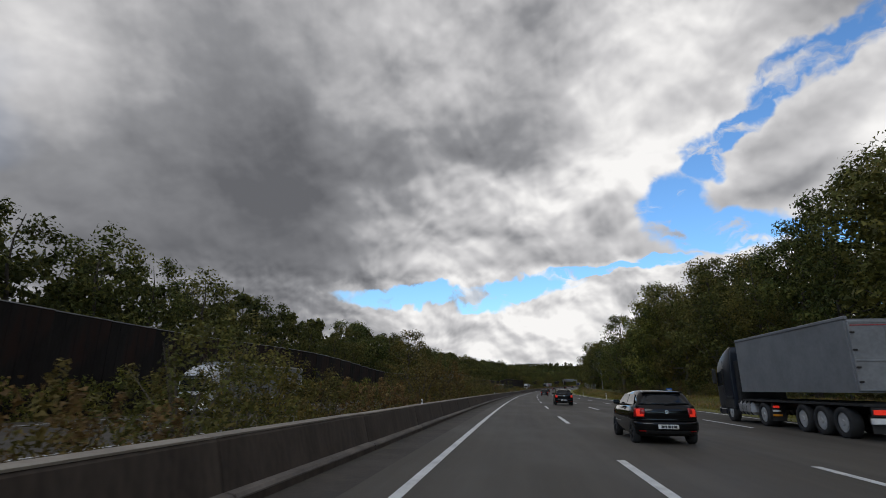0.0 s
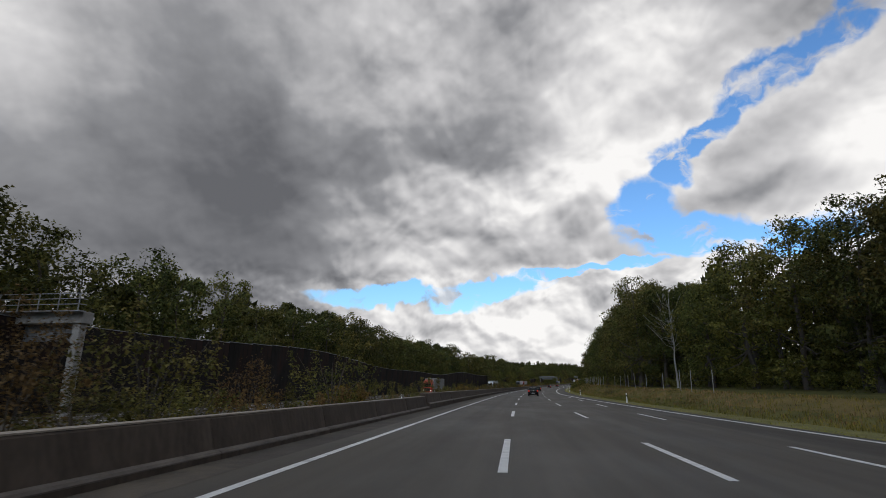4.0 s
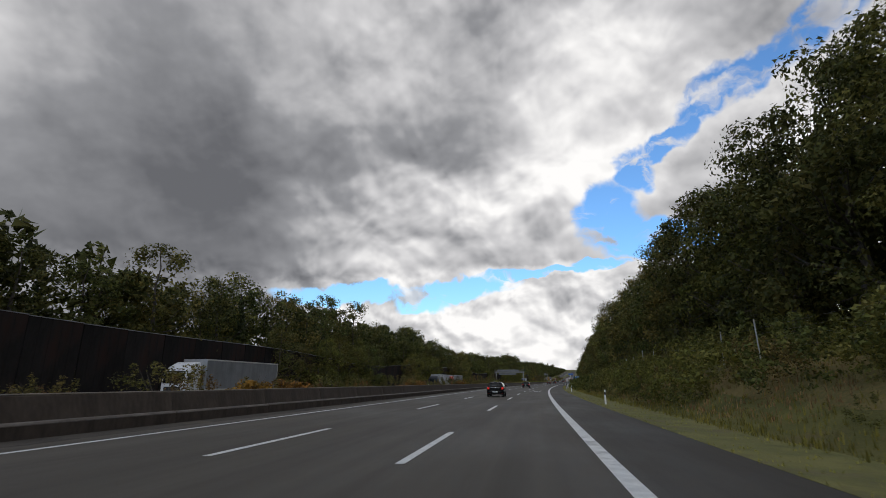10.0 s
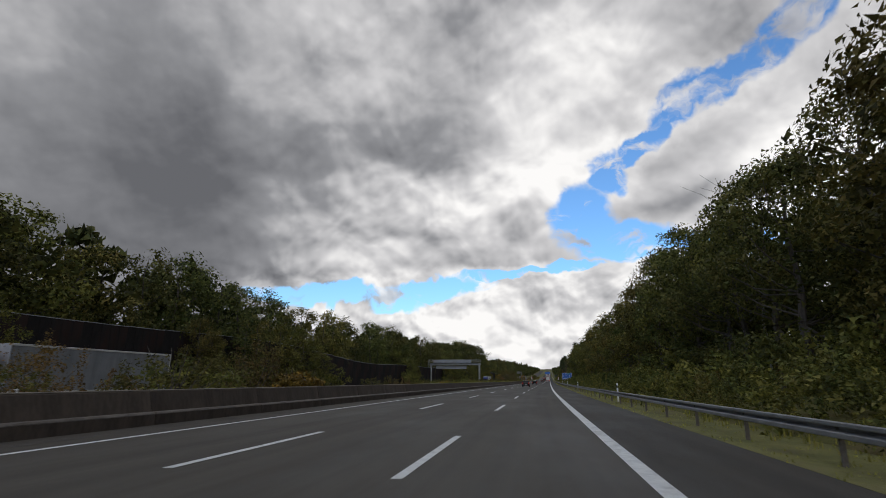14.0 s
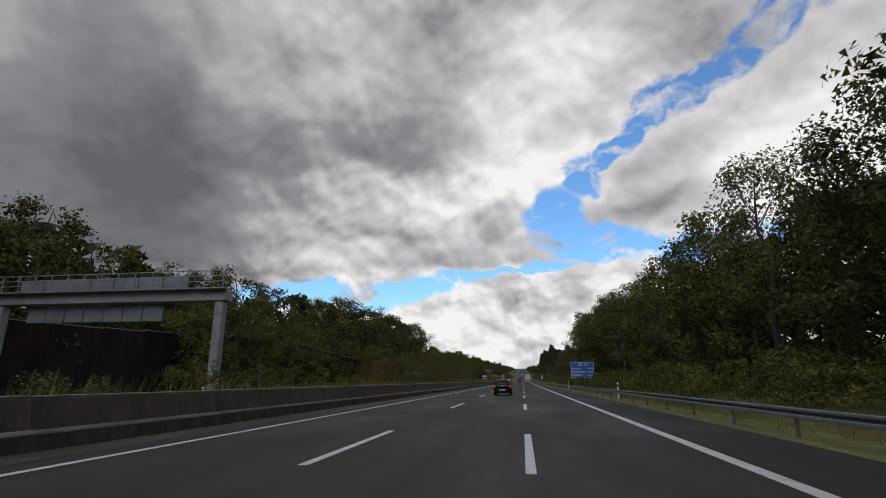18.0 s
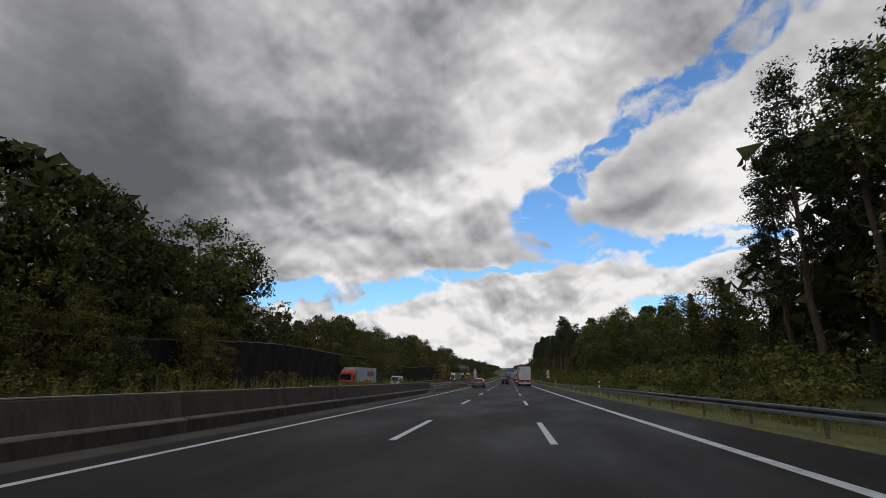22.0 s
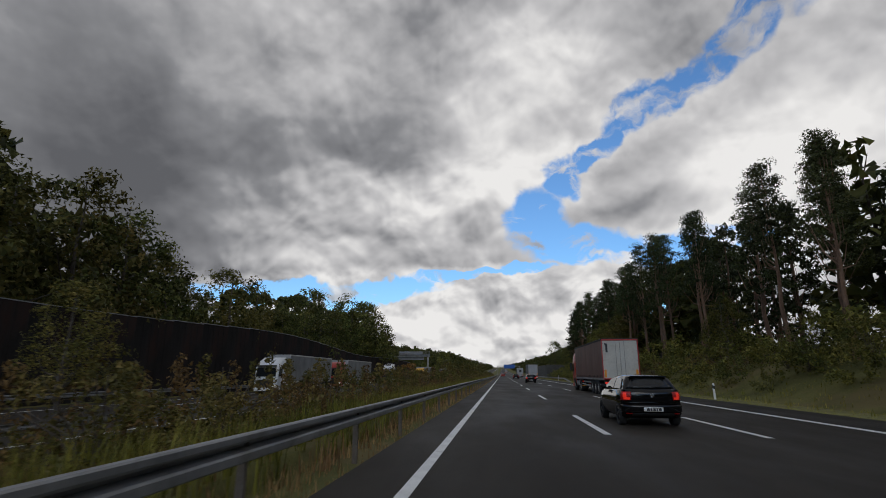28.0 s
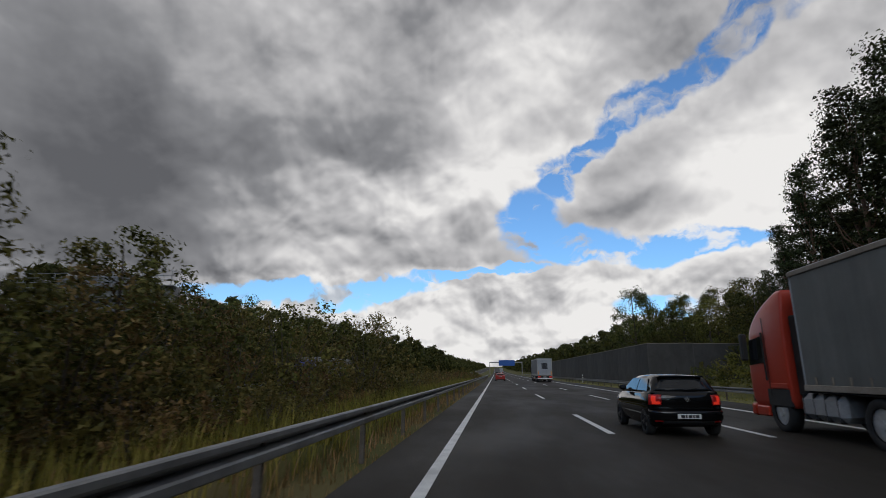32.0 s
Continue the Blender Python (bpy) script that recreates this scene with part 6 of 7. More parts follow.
def van(label, m):
    v = thing("van", label, "van", m)
    rings = []
    for y, zt, x in ((0, 2.35, .93), (.1, 2.42, .98), (3.2, 2.42, .98), (3.9, 2.30, .96), (4.55, 1.35, .95), (5.1, 1.12, .92), (5.35, .85, .85)):
        rings.append([(a, y, z) for a, z in ((-x, .35), (x, .35), (x * 1.02, .9), (x * .96, zt - .12), (x * .85, zt), (-x * .85, zt), (-x * .96, zt - .12), (-x * 1.02, .9))])
    part("body", ring_loft(rings), WHITEPAINT, v)
    part("windscreen", patch([(.80, 4.58, 1.42), (-.80, 4.58, 1.42), (-.76, 3.98, 2.24), (.76, 3.98, 2.24)], .03), GLASS, v)
    for sx in (-1, 1):
        part("side_window", patch([(sx * 1.0, 3.3, 1.45), (sx * 1.0, 4.35, 1.42), (sx * .96, 3.95, 2.1), (sx * .96, 3.3, 2.12)], .01), GLASS, v)
        part("headlight", boxes(((sx * .5, 5.2, .75), (sx * .86, 5.36, .98)), bevel=.03), HEADLIGHT, v)
        wheel(v, sx * .88, .95, .34, .22, RIM)
        wheel(v, sx * .88, 4.45, .34, .22, RIM)
    return v


van("white delivery van on the opposite carriageway", at(903, -18.5, -DROP, 180))

# a transporter carrying a white car on its upper deck
tr = thing("car_transporter", "car transporter with an open upper deck", "lorry", at(1118, -22.3, -DROP, 180))
part("upper_deck", boxes(((-1.2, 0, 2.35), (1.2, 12, 2.47)), bevel=.02), STEEL, tr)
part("lower_deck", boxes(((-1.2, 0, .75), (1.2, 12, .9)), bevel=.02), STEEL, tr)
for y in (.3, 4, 8, 11.7):
    for sx in (-1.15, 1.15):
        bm = bmesh.new()
        tube(bm, (sx, y, .8), (sx, y, 2.4), .06, 6)
        part("deck_post", bm, STEEL, tr)
part("cab", boxes(((-1.22, 12.3, .6), (1.22, 14.3, 2.7)), bevel=.15), DARKPAINT, tr)
for sx in (-1, 1):
    for y in (2.5, 3.6, 12.8):
        wheel(tr, sx * 1.05, y, .45, .3, RIM, "wheel", 8)
car("estate_car", "white car carried on the transporter's upper deck", at(1118, -22.3, 2.48 - DROP, 180) @ pose(0, 7.6, 0), 4.4, 1.8, 1.6, WHITEPAINT, True, DULLRED, 0.0, RIM)


# ---- gantries over the opposite carriageway ----
GANTRY = surface("gantry_grey_paint", (0.21, 0.20, 0.185), (0.32, 0.31, 0.29), 1.0, 0.6, 8, 0.1, stain=(0.15, 0.14, 0.13))
PANELBACK = surface("sign_back_aluminium", (0.15, 0.15, 0.155), (0.23, 0.23, 0.235), 1.0, 0.5, 8, 0.1, metal=0.3)


def gantry(s, left, right, panels, sunk=0.0):
    g = thing("sign_gantry", "grey steel sign gantry with a railed walkway and blank sign backs", "gantry", at(s, 0, -sunk))
    for x in (left, right):
        part("column", boxes(((x - .28, -.28, -1.6), (x + .28, .28, 6.3)), ((x - .45, -.45, -1.6), (x + .45, .45, -.5)), bevel=.03), GANTRY, g)
    part("beam", boxes(((left - .4, -.45, 6.3), (right + .5, .45, 7.05)), bevel=.03), GANTRY, g)
    part("walkway", boxes(((left - .6, -1.05, 6.98), (right + .7, -.46, 7.06))), STEEL, g)
    bm = bmesh.new()
    n = int((right - left) / 1.1)
    for k in range(n + 1):
        x = left - .5 + (right - left + 1.1) * k / n
        box(bm, (x - .025, -1.05, 7.05), (x + .025, -1.0, 8.15))
    for z in (7.42, 7.78, 8.12):
        box(bm, (left - .6, -1.05, z), (right + .7, -1.0, z + .05))
        box(bm, (right + .65, -1.0, z), (right + .7, -.5, z + .05))
    part("railing", bm, STEEL, g)
    for a, b, z0, z1 in panels:
        pn = part("sign_panel", boxes(((a, .30, z0), (b, .42, z1)), bevel=.02), PANELBACK, g, "blank grey back of a sign")
        for k in range(1, 7):
            part("rib", boxes(((a + (b - a) * k / 7 - .03, .22, z0), (a + (b - a) * k / 7 + .03, .302, z1))), PANELBACK, pn)
    bm = bmesh.new()
    for dx in (-.95, -.45):
        box(bm, (left + dx - .025, -.1, 2.6), (left + dx + .025, -.04, 8.2))
    for k in range(18):
        box(bm, (left - .95, -.1, 2.8 + .3 * k), (left - .45, -.06, 2.84 + .3 * k))
    part("ladder", bm, STEEL, g)
    return g


gantry(170, -30.5, -24.2, [(-29.8, -24.8, 5.2, 6.25)], 1.0)
gantry(675.8, -28.5, -12.0, [(-26.8, -16.4, 5.1, 6.2), (-27.8, -14.8, 7.1, 8.1)])
gantry(1182, -37.0, -24.5, [(-36, -26, 5.2, 6.25), (-35, -26.5, 7.1, 8.1)], -1.0)
over = thing("overhead_sign", "blue overhead motorway sign far ahead on a grey gantry", "gantry", at(1450, 0))
part("beam", boxes(((-2.4, .1, 6.6), (16.6, .6, 7.2)), bevel=.03), GANTRY, over)
for x in (-2.2, 16.4):
    part("column", boxes(((x - .2, .15, -.6), (x + .2, .55, 6.6)), bevel=.03), GANTRY, over)
part("sign_board", boxes(((3.0, -.1, 5.0), (12.2, .08, 8.2)), bevel=.03), plain("blue_board", (0.012, 0.085, 0.33), 0.45), over, "large blue sign board")

# ---- signs ----
BLUESIGN = plain("blue_sign_face", (0.012, 0.085, 0.33), 0.45)
WHITESIGN = plain("white_sign_face", (0.66, 0.66, 0.64), 0.45)
GREENSIGN = plain("green_sign_face", (0.02, 0.20, 0.07), 0.45)
REDSIGN = plain("red_sign_face", (0.45, 0.02, 0.02), 0.45)


def words(parent, text, x, z, size, y=-.03, align="LEFT", mat=None):
    cu = bpy.data.curves.new("lettering", "FONT")
    cu.body, cu.size, cu.align_x, cu.extrude = text, size, align, 0.004
    tmp = bpy.data.objects.new("lettering", cu)
    scene.collection.objects.link(tmp)
    bpy.context.view_layer.update()
    me = bpy.data.meshes.new_from_object(tmp.evaluated_get(bpy.context.evaluated_depsgraph_get()))
    bpy.data.objects.remove(tmp)
    me.materials.clear()
    me.materials.append(mat or WHITESIGN)
    return child("lettering", me, parent, pose(x, y, z, 90, 0, 0), text.lower() + " in white letters" if len(text) > 3 else "")


sign = thing("direction_sign", "large blue motorway distance sign with white lettering on two posts", "road sign", at(748, 18.6, 0, -4))
sg = ground_z(748, 18.6)
part("board", boxes(((-2.15, -.02, 2.0), (2.15, .05, 4.95)), bevel=.03), BLUESIGN, sign)
part("border", boxes(((-2.1, -.028, 4.84), (2.1, -.018, 4.90)), ((-2.1, -.028, 2.05), (2.1, -.018, 2.11)), ((-2.1, -.028, 2.11), (-2.04, -.018, 4.84)), ((2.04, -.028, 2.11), (2.1, -.018, 4.84))), WHITESIGN, sign)
for x in (-1.3, 1.3):
    part("post", boxes(((x - .06, .05, sg - .4), (x + .06, .17, 4.8)), bevel=.01), STEEL, sign)
words(sign, "Hannover", -1.9, 3.58, .44), words(sign, "Braunschweig", -1.9, 2.98, .44), words(sign, "Wolfsburg", -1.9, 2.38, .44)
for t_, z in (("97 km", 3.58), ("42 km", 2.98), ("37 km", 2.38)):
    words(sign, t_, 1.98, z, .40, align="RIGHT")
part("route_shield", boxes(((-.75, -.03, 4.25), (-.05, -.018, 4.72))), WHITESIGN, sign)
part("route_shield", boxes(((-.71, -.034, 4.29), (-.09, -.028, 4.68))), BLUESIGN, sign)
words(sign, "2", -.40, 4.33, .40, -.04, "CENTER")
part("euro_shield", boxes(((.25, -.03, 4.25), (1.1, -.018, 4.72))), GREENSIGN, sign)
words(sign, "E 30", .67, 4.33, .36, -.036, "CENTER")


def limit_sign(s, u, turn=0.0):
    p = thing("traffic_signs", "post with two round red-rimmed signs and white sub-plates", "road sign", at(s, u, 0, turn))
    g0 = ground_z(s, u)
    bm = bmesh.new()
    tube(bm, (0, .06, g0 - .3), (0, .06, 3.9), .04, 8)
    part("post", bm, STEEL, p)
    for z, plate in ((3.45, 2.86), (2.28, 1.68)):
        for r, y, mt, nm in ((.45, 0, WHITESIGN, "disc"), (.445, -.014, REDSIGN, "red_rim")):
            bm = bmesh.new()
            if nm == "disc":
                tube(bm, (0, y + .02, z), (0, y, z), r, 28)
            else:
                o = [bm.verts.new((r * math.cos(2 * math.pi * k / 28), y, z + r * math.sin(2 * math.pi * k / 28))) for k in range(28)]
                i_ = [bm.verts.new((r * .74 * math.cos(2 * math.pi * k / 28), y, z + r * .74 * math.sin(2 * math.pi * k / 28))) for k in range(28)]
                for k in range(28):
                    bm.faces.new((o[k], i_[k], i_[(k + 1) % 28], o[(k + 1) % 28]))
            part(nm, bm, mt, p)
        sp = part("sub_plate", boxes(((-.46, -.01, plate - .17), (.46, .02, plate + .17)), bevel=.01), WHITESIGN, p)
        part("text_bar", boxes(((-.32, -.016, plate - .06), (.32, -.011, plate + .06))), INK, sp)
    part("lorry_shape", boxes(((-.24, -.02, 2.18), (.08, -.015, 2.38)), ((.10, -.02, 2.18), (.24, -.015, 2.32))), INK, p)
    words(p, "130", 0, 3.33, .34, -.02, "CENTER", INK)
    return p


limit_sign(938, -3.4)
limit_sign(943.5, 17.8)

# small blue location sign with unread figures
ks = thing("location_sign", "small blue location sign with white figures", "road sign", at(71, 20.0, ground_z(71, 20.0)))
part("board", boxes(((-.36, -.02, 1.2), (.36, .02, 1.75)), bevel=.01), BLUESIGN, ks)
part("figure_bar", boxes(((-.28, -.026, 1.32), (.28, -.021, 1.52))), WHITESIGN, ks)
bm = bmesh.new()
tube(bm, (0, .04, -.4), (0, .04, 1.7), .035, 8)
part("post", bm, STEEL, ks)

# ---- marker posts ----


def marker_post():
    p = thing("marker_post", "white plastic marker post with a slanted black band", "marker post", at(52, knots(52, RIGHT_EDGE) + .8, ground_z(52, knots(52, RIGHT_EDGE) + .8)), "marker posts")
    rings = [[(x * k, y * k, z) for x, y in ((-.06, -.05), (.06, -.05), (.05, .04), (-.05, .04))] for z, k in ((-.3, 1.05), (.95, 1.0), (1.05, .75))]
    part("post", ring_loft(rings), WHITE, p)
    part("band", ring_loft([[(-.064, -.054, .72), (.064, -.054, .66), (.054, .044, .66), (-.054, .044, .72)], [(-.064, -.054, .92), (.064, -.054, .86), (.054, .044, .86), (-.054, .044, .92)]]), BLACK, p, "black band")
    part("reflector", boxes(((-.022, -.062, .72), (.022, -.054, .86)), bevel=.004), CHROME, p)
    return p


mp = marker_post()
for k in range(-2, 26):
    s = 52 + 49.2 * k
    if k == 0:
        continue
    e = knots(s, RIGHT_EDGE) + (.8 if not (478 < s < 1012 or s > 1096) else 1.35)
    copy_thing(mp, at(s, e, ground_z(s, e) + (0.35 if 478 < s < 1012 or s > 1096 else 0)))
for k in range(18):
    s = 20 + 49.2 * k
    if s < 830:
        r_ = thing("wall_reflector", "small white reflector post on top of the concrete barrier", "reflector", at(s, -2.05, .86 - (.10 if s < 170 else 0)), "wall reflectors")
        part("stem", boxes(((-.03, -.02, 0), (.03, .02, .22)), bevel=.006), WHITE, r_)
        part("reflector", boxes(((-.02, -.028, .10), (.02, -.02, .19))), CHROME, r_)

# ---- fences ----
GREYWOOD = surface("grey_timber_rail", (0.11, 0.095, 0.075), (0.215, 0.19, 0.152), 2.0, 0.85, 8, 0.4, stretch=(1, 0.2, 1))
fence = thing("game_fence", "tall wire game fence on grey posts along the bank", "fence")
bm = boxes(((-.032, -.032, -.4), (.032, .032, 2.35)), bevel=.008)
fp = bpy.data.meshes.new("post")
bm.to_mesh(fp), bm.free()
fp.materials.append(surface("pale_post", (0.24, 0.24, 0.23), (0.42, 0.42, 0.40), 2.0, 0.8, 8, 0.3))
FU = 8.6
for k in range(43):
    s = 196 + 6 * k + rr.uniform(-1.6, 1.6)
    if rr.random() < .22:
        continue
    u = knots(s, RIGHT_EDGE) + FU
    child("post", fp, fence, at(s, u, ground_z(s, u)) @ pose(0, 0, 0, rr.uniform(-2, 2), rr.uniform(-2.5, 2.5), 0) @ Matrix.Diagonal((1, 1, rr.uniform(.9, 1.08), 1)))
WIRE = plain("fence_wire", (0.14, 0.14, 0.14), 0.6, 0.5)
for z in (.35, .8, 1.25, 1.65, 2.0):
    def lift(s, z=z):
        u = knots(s, RIGHT_EDGE) + FU
        return (u, ground_z(s, u) + z)
    child("wire", sweep("wire", [(-.003, -.003), (.003, -.003), (0, .003)], spread(196, 454, 6), WIRE, closed=True, offset=lift), fence)



def rail_fence(s0, n, u, high, step=2.6):
    f = thing("rail_fence", "grey wooden rail fence on posts at the median crossing", "fence", at(s0, u, 0))
    z0 = ground_z(s0, u)
    for k in range(n):
        part("post", boxes(((-.05, k * step - .05, z0 - .3), (.05, k * step + .05, high + .06)), bevel=.01), GREYWOOD, f)
        part("bracket", boxes(((.05, k * step - .11, .5), (.13, k * step + .11, .68)), bevel=.01), GREYWOOD, f)
    for z in (.6, .98, 1.36, 2.05, high - .1):
        if z < high:
            part("rail", boxes(((.05, -.1, z - .035), (.10, (n - 1) * step + .1, z + .035)), bevel=.01), GREYWOOD, f)
    return f


rail_fence(902, 8, -2.9, 1.85, 2.4)
rail_fence(905, 9, -26.2, 2.6)


def solar_mast(s, u):
    p = thing("solar_mast", "lattice mast with a solar panel, two lamps and a yellow frame", "mast", at(s, u, 0))
    z0 = ground_z(s, u)
    bm = bmesh.new()
    for x, y in ((-.2, 0), (.2, 0), (0, .3)):
        tube(bm, (x, y, z0 - .3), (x * .8, y * .8, 3.4), .025, 6)
    for k in range(7):
        a, b = z0 + .2 + k * .45, z0 + .62 + k * .45
        tube(bm, (-.2, 0, a), (.2, 0, b), .014, 5), tube(bm, (.2, 0, a), (0, .3, b), .014, 5)
    tube(bm, (0, .1, 3.3), (0, .1, 4.3), .03, 6)
    part("lattice", bm, STEEL, p)
    part("solar_panel", boxes(((-.75, -.5, -.02), (.75, .5, .02)), bevel=.005), plain("solar_cells", (0.10, 0.11, 0.14), .2), p, "tilted solar panel", pose(0, .1, 4.35, 38, 0, 12))
    part("yellow_frame", boxes(((-.62, -.06, 2.5), (-.54, .0, 3.35)), ((.54, -.06, 2.5), (.62, .0, 3.35)), ((-.62, -.06, 3.30), (.62, 0, 3.38)), bevel=.01), YELLOWPAINT, p, "yellow signal frame")
    for sx in (-.42, .42):
        bm = bmesh.new()
        tube(bm, (sx, -.12, 3.62), (sx, .04, 3.62), .15, 14)
        part("lamp", bm, CREAMDOOR, p)
    part("lamp_arm", boxes(((-.42, 0, 3.60), (.42, .04, 3.65))), STEEL, p)
    return p


solar_mast(925, -11)
solar_mast(925.5, -26.8)

bag = thing("plastic_sheet", "crumpled pale plastic sheet lying behind the guard rail", "litter", at(902, -2.45, .035, 20))
bm = bmesh.new()
bmesh.ops.create_grid(bm, x_segments=14, y_segments=10, size=.5)
for v in bm.verts:
    n_ = noise.noise((v.co.x * 5, v.co.y * 7, 2.0))
    edge = max(0.0, 1 - (v.co.x ** 2 + v.co.y ** 2) * 4.2)
    v.co = Vector((v.co.x * .34 + .10 * noise.noise((v.co.y * 6, 1, v.co.x * 4)), v.co.y * .8 + .08 * noise.noise((v.co.x * 7, 4, v.co.y * 3)), .006 + edge * (.06 + .24 * abs(n_))))
part("sheet", bm, WHITE, bag)

# twin-post frame standing in the median
fr = thing("post_frame", "white steel double post frame in the median", "frame", at(345, -11.2, -.2))
for x in (-.35, .0, .35):
    part("post", boxes(((x - .05, -.05, -.3), (x + .05, .05, 2.9)), bevel=.012), GANTRY, fr)
part("crossbar", boxes(((-.35, -.04, 2.75), (.35, .04, 2.86)), bevel=.01), GANTRY, fr)

# ---- the noise wall ahead by the hard shoulder ----
wall2 = thing("noise_wall_right", "grey noise barrier with a pale coping beyond the hard shoulder", "noise wall", kind="structure")
p2, q2, c2 = noise_meshes(GREYWALL, 4.7)
for k in range(26):
    m = at(1206 + 5 * k, 18.4, .2)
    a = child("noise_panel", p2, wall2, m)
    child("coping", c2, a, None, "pale concrete coping")
    child("noise_post", q2, wall2, m)
for k in range(4):
    m = at(1206, 18.4 + 5 * k, .2, -90)
    a = child("noise_panel", p2, wall2, m)
    child("coping", c2, a, None, "pale concrete coping")
    child("noise_post", q2, wall2, m)

# paved strip behind the median crossing
pave = tagged(new("paved_strip", sweep("paved_strip", [(-3.4, -.04), (-3.4, .02), (-1.2, .03), (-.80, .03), (-.78, .06), (-.66, .06), (-.64, .004)], spread(893, 952, 4), surface("reddish_paving", (0.058, 0.040, 0.030), (0.125, 0.088, 0.066), 0.9, 0.9, 10, 0.4, stain=(0.035, 0.028, 0.022)))),
              "reddish paved strip behind the guard rail at the median crossing", "paving", kind="structure")

# ---- single trees that stand out ----
tree("yellow", 0, 913, -9.6, 6.0, rt), tree("yellow", 0, 702, -8.0, 4.5, rt), tree("yellow", 0, 1064, -10.0, 3.6, rt)
tree("oak", 1, 1234, 24.5, 15.0, rt), tree("spruce", 0, 428, -35, 14, rt)
tree("oak", 2, 140, 25.5, 20, rt), tree("young", 1, 1093, -9.0, 6.0, rt), tree("bushy", 0, 1155.5, -8.0, 5.6, rt), tree("bushy", 1, 1151.0, -8.4, 6.6, rt), tree("bushy", 2, 1160, -9.2, 4.4, rt)
tree("bushy", 0, 1127, -33.2, 20, rt), tree("bushy", 1, 1134, -33.6, 19.5, rt), tree("bushy", 2, 1141, -33.4, 17.5, rt), tree("bushy", 0, 1147, -34, 14.5, rt)
tree("bushy", 1, 246, -34, 18, rt), tree("bushy", 0, 252, -33.5, 17, rt), tree("bushy", 2, 648, -34, 17.5, rt), tree("bushy", 0, 683, -34, 18, rt)
tree("young", 0, 58, -8.5, 5.0, rt), tree("young", 1, 43, -7.6, 7.0, rt), tree("maple", 0, 108, 28.0, 22, rt), tree("maple", 1, 104, 29.5, 20.5, rt), tree("oak", 0, 240, 24.8, 20.5, rt), tree("airy", 0, 247, 26.0, 18, rt), tree("oak", 2, 256, 26.0, 17.5, rt), tree("airy", 1, 263, 26.0, 18, rt), tree("airy", 0, 475.5, 25.2, 17.5, rt), tree("airy", 1, 1012, -9.5, 4.6, rt)
for k, (s, u, hi) in enumerate(((954, 25.0, 19.5), (958.5, 24.4, 21), (963, 25.2, 20), (968, 24.6, 20.5))):
    tree("pine", k % 3, s, u, hi, rt)


def bare_tree(s, u, high, seed):
    rng = np.random.default_rng(seed)
    tg = [(rng.normal() * high * .13, rng.normal() * high * .13, high * rng.uniform(.5, 1.0)) for _ in range(34)]
    root = thing("bare_tree", "leafless grey tree standing out over the wood", "tree", pose(*map(float, place(s, u, ground_z(s, u)))))
    child("trunk", trunk_mesh(rng, high, .16, PALEBARK, tg, .35), root)
    return root


bare_tree(557, 31.2, 23, 5), bare_tree(742, 25.5, 11, 6), bare_tree(228, 28, 16, 7)

# ---- grass and weeds ----


def tufts(name, label, mat, n, where, low, high, blades, wide, seed, patchy=0.0):
    """Many tufts of bent blades: where() gives s, u arrays."""
    rng = np.random.default_rng(seed)
    s, u = where(rng, n)
    if patchy:
        keep = np.array([noise.noise((a / 7.0, b / 3.5, seed * 5.1)) > patchy * rng.uniform(-.3, .3) for a, b in zip(s, u)])
        s, u = s[keep], u[keep]
        n = len(s)
    z = np.array([ground_z(a, b) for a, b in zip(s, u)])
    base = place(s, u, z - .02)
    base = np.repeat(base, blades, 0) + np.concatenate([rng.normal(0, wide * 2.2, (n * blades, 2)), np.zeros((n * blades, 1))], 1)
    hh = np.repeat(rng.uniform(low, high, n), blades) * rng.uniform(.6, 1.1, n * blades)
    a = rng.uniform(0, 2 * np.pi, n * blades)
    side = np.stack([np.cos(a), np.sin(a), 0 * a], 1) * (wide * rng.uniform(.5, 1.2, n * blades))[:, None] * .5
    lean = np.stack([np.cos(a + 1.3), np.sin(a + 1.3), 0 * a], 1) * (hh * rng.uniform(.05, .45, n * blades))[:, None]
    up = np.stack([0 * a, 0 * a, hh], 1)
    V = np.stack([base - side, base + side, base + up * .6 + lean * .4 + side * .7, base + up * .6 + lean * .4 - side * .7, base + up + lean], 1).reshape(-1, 3)
    k = np.arange(n * blades) * 5
    F = [(i, i + 1, i + 2, i + 3) for i in k] + [(i + 3, i + 2, i + 4) for i in k]
    return tagged(new(name, mesh_of(name, V, F, mat)), label, "grass", kind="stuff")


def verge(a, b, lo, hi):
    def f(rng, n):
        s = rng.uniform(a, b, n)
        e = np.interp(s, [x for x, _ in RIGHT_EDGE], [y for _, y in RIGHT_EDGE])
        return s, e + lo + (hi - lo) * rng.uniform(0, 1, n) ** 1.3
    return f


def strip(a, b, lo, hi):
    return lambda rng, n: (rng.uniform(a, b, n), rng.uniform(lo, hi, n))


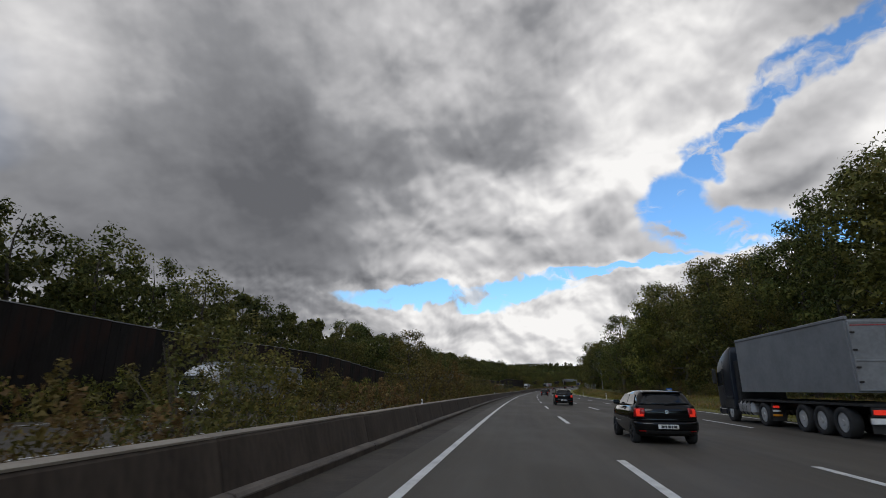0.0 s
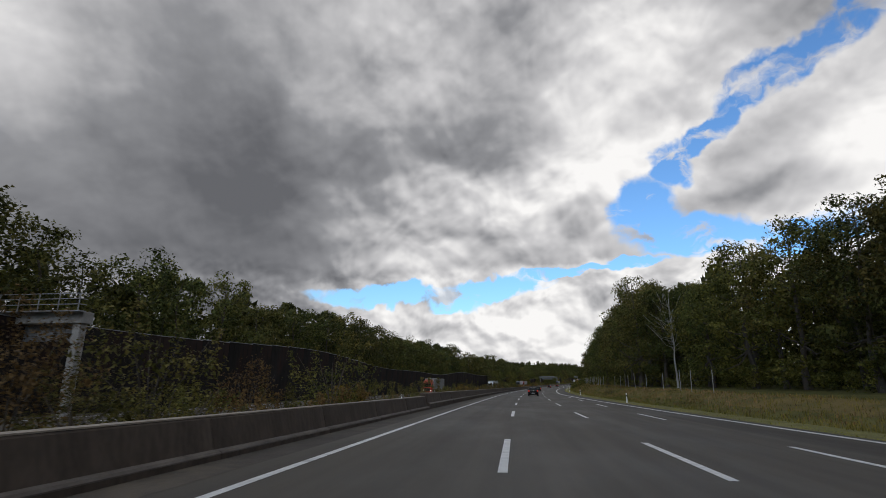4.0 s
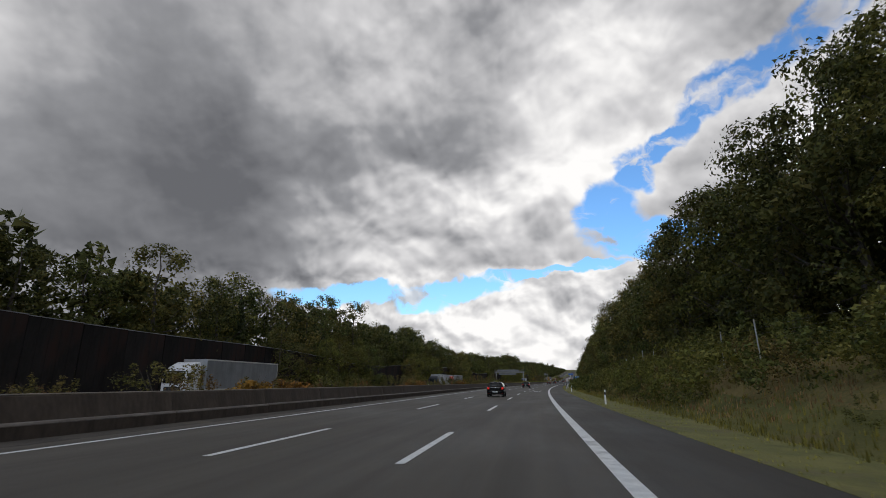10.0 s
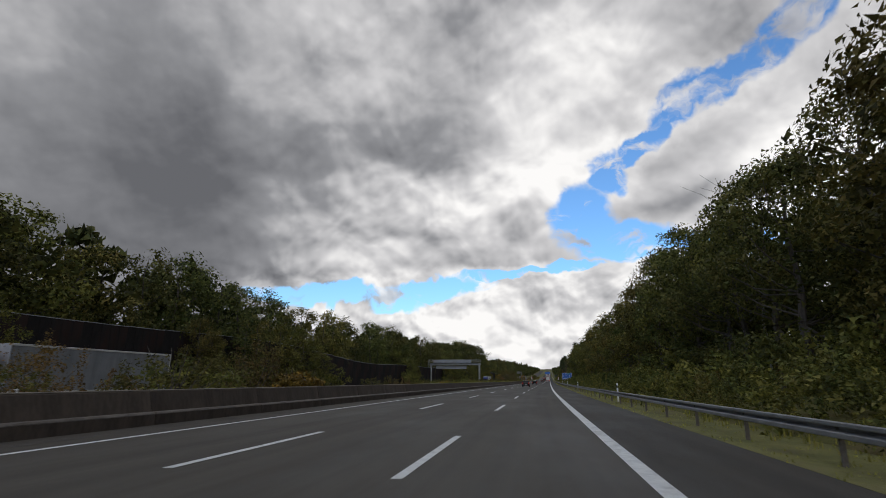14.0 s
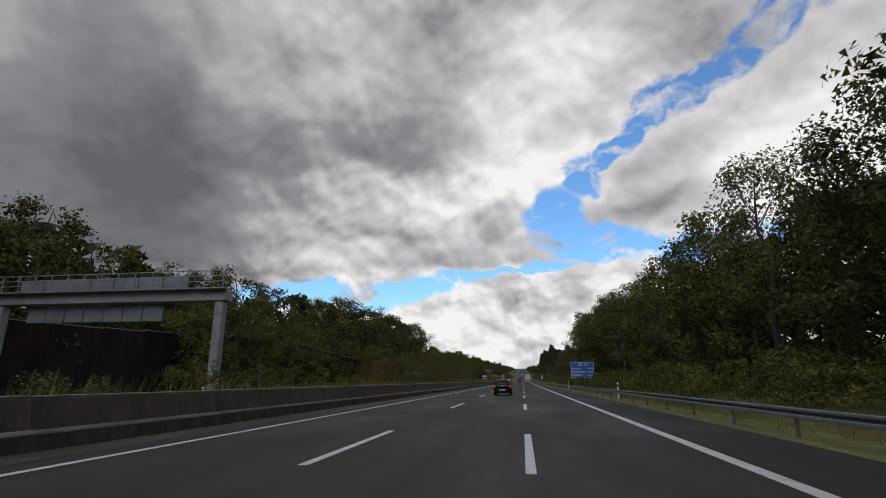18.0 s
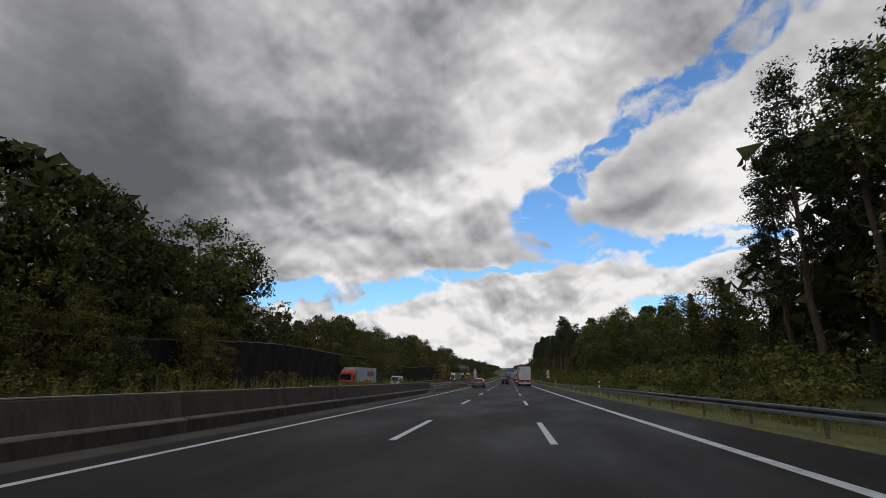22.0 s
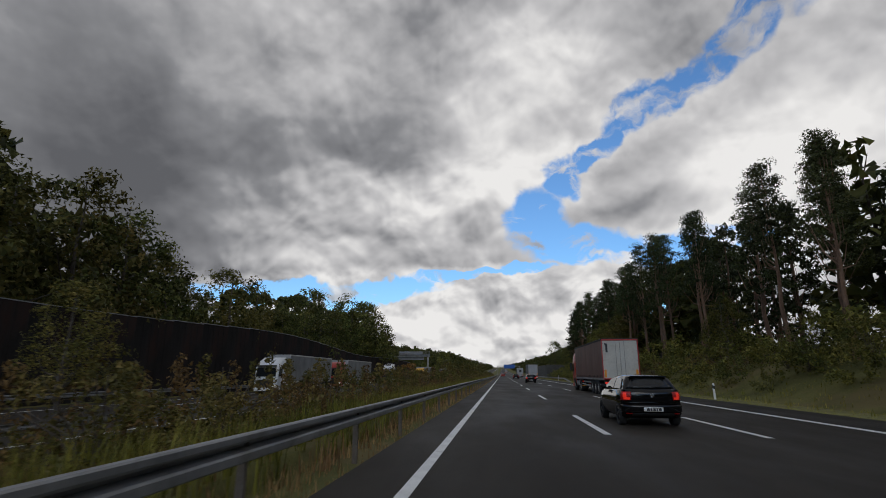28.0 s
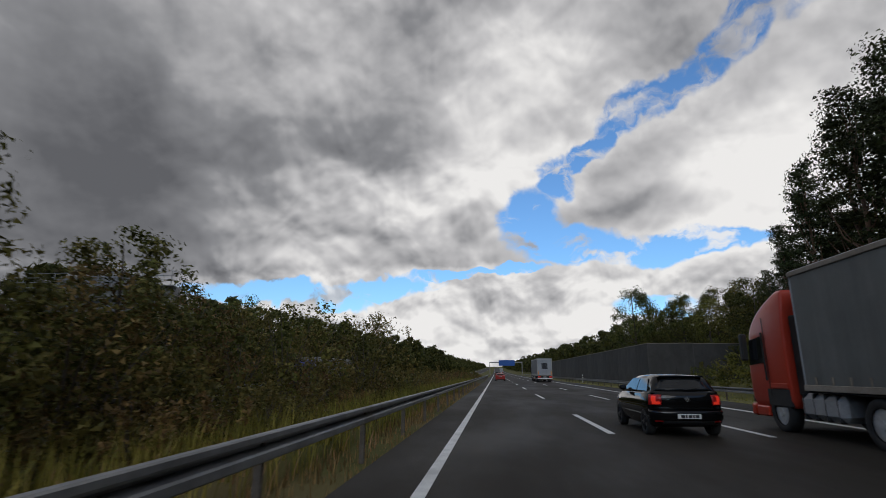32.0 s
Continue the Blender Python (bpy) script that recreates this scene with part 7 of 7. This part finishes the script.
tufts("verge_grass", "short yellow-green grass along the hard shoulder", MOWN, 22000, verge(-30, 1250, .03, 2.9), .05, .15, 3, .035, 1)
tufts("bank_grass", "dry straw-coloured grass on the roadside bank", STRAW, 20000, verge(20, 470, 3.6, 10.5), .12, .36, 3, .035, 2, 1.0)
tufts("slope_grass", "rough green grass on the bank", GRASS, 26000, verge(-10, 500, 2.2, 9.8), .10, .40, 3, .035, 8)
tufts("shade_grass", "rough green grass behind the guard rail", GRASS, 7000, verge(500, 1200, 1.6, 6.5), .10, .40, 3, .04, 9)
tufts("median_grass", "long dry grass in the median", STRAW, 12000, strip(842, 1230, -8.5, -1.9), .2, .6, 3, .03, 3)
tufts("tall_grass", "tall dry reddish grass in the median", REED, 9000, strip(846, 897, -9.5, -2.6), .55, 1.2, 4, .03, 11)
tufts("median_weeds", "tall green weeds behind the concrete barrier", GRASS, 10000, strip(560, 842, -4.6, -2.7), .7, 1.75, 3, .035, 4)
tufts("rough_grass", "rough green grass in the median", GRASS, 10000, strip(20, 700, -11.0, -2.7), .3, .9, 4, .032, 5)
tufts("rail_grass", "dry grass under the guard rail", STRAW, 12000, strip(842, 1230, -2.6, -1.1), .10, .34, 3, .022, 6)
tufts("tall_weeds", "tall green weeds behind the guard rail", GRASS, 12000, strip(954, 1230, -5.6, -2.3), .35, 1.05, 4, .03, 12)


# ---- broken white plastic strewn over the slow lane ----
SHARD = plain("white_broken_plastic", (0.62, 0.62, 0.59), 0.5)
rs_ = random.Random(3)
for s, u, L in ((438.5, 9.0, .5), (439.6, 8.9, .45), (439.9, 9.5, 1.0), (440.4, 9.2, .4), (440.2, 8.2, .25), (439.4, 8.4, .3), (438.9, 9.8, .3), (444.6, 8.5, 1.5), (446.0, 8.4, 1.2), (445.0, 9.6, 1.7), (447.4, 9.75, .3), (442.6, 9.0, .18), (450.5, 8.5, .5)):
    turn = rs_.uniform(-25, 10) if L > .9 and s > 442 else rs_.uniform(30, 110)
    L *= .42
    w = .03 + .02 * rs_.random() if L > .5 else .055
    root = thing("plastic_shard", "curled white strip of broken plastic lying on the road", "debris", at(s, u, .004, turn), "plastic shards on the lane")
    rings = []
    for k in range(7):
        y = L * (k / 6 - .5)
        x = .12 * L * math.cos(k * .9 + rs_.random())
        z = .004 + .05 * (k / 6) ** 2 * rs_.uniform(.3, 1)
        h = w * (.35 + .65 * math.sin(math.pi * (k + .6) / 7.2))
        rings.append([(x - h, y, z), (x + h, y, z + .01), (x + h, y, z + .022), (x - h, y, z + .012)])
    part("strip", ring_loft(rings), SHARD, root)
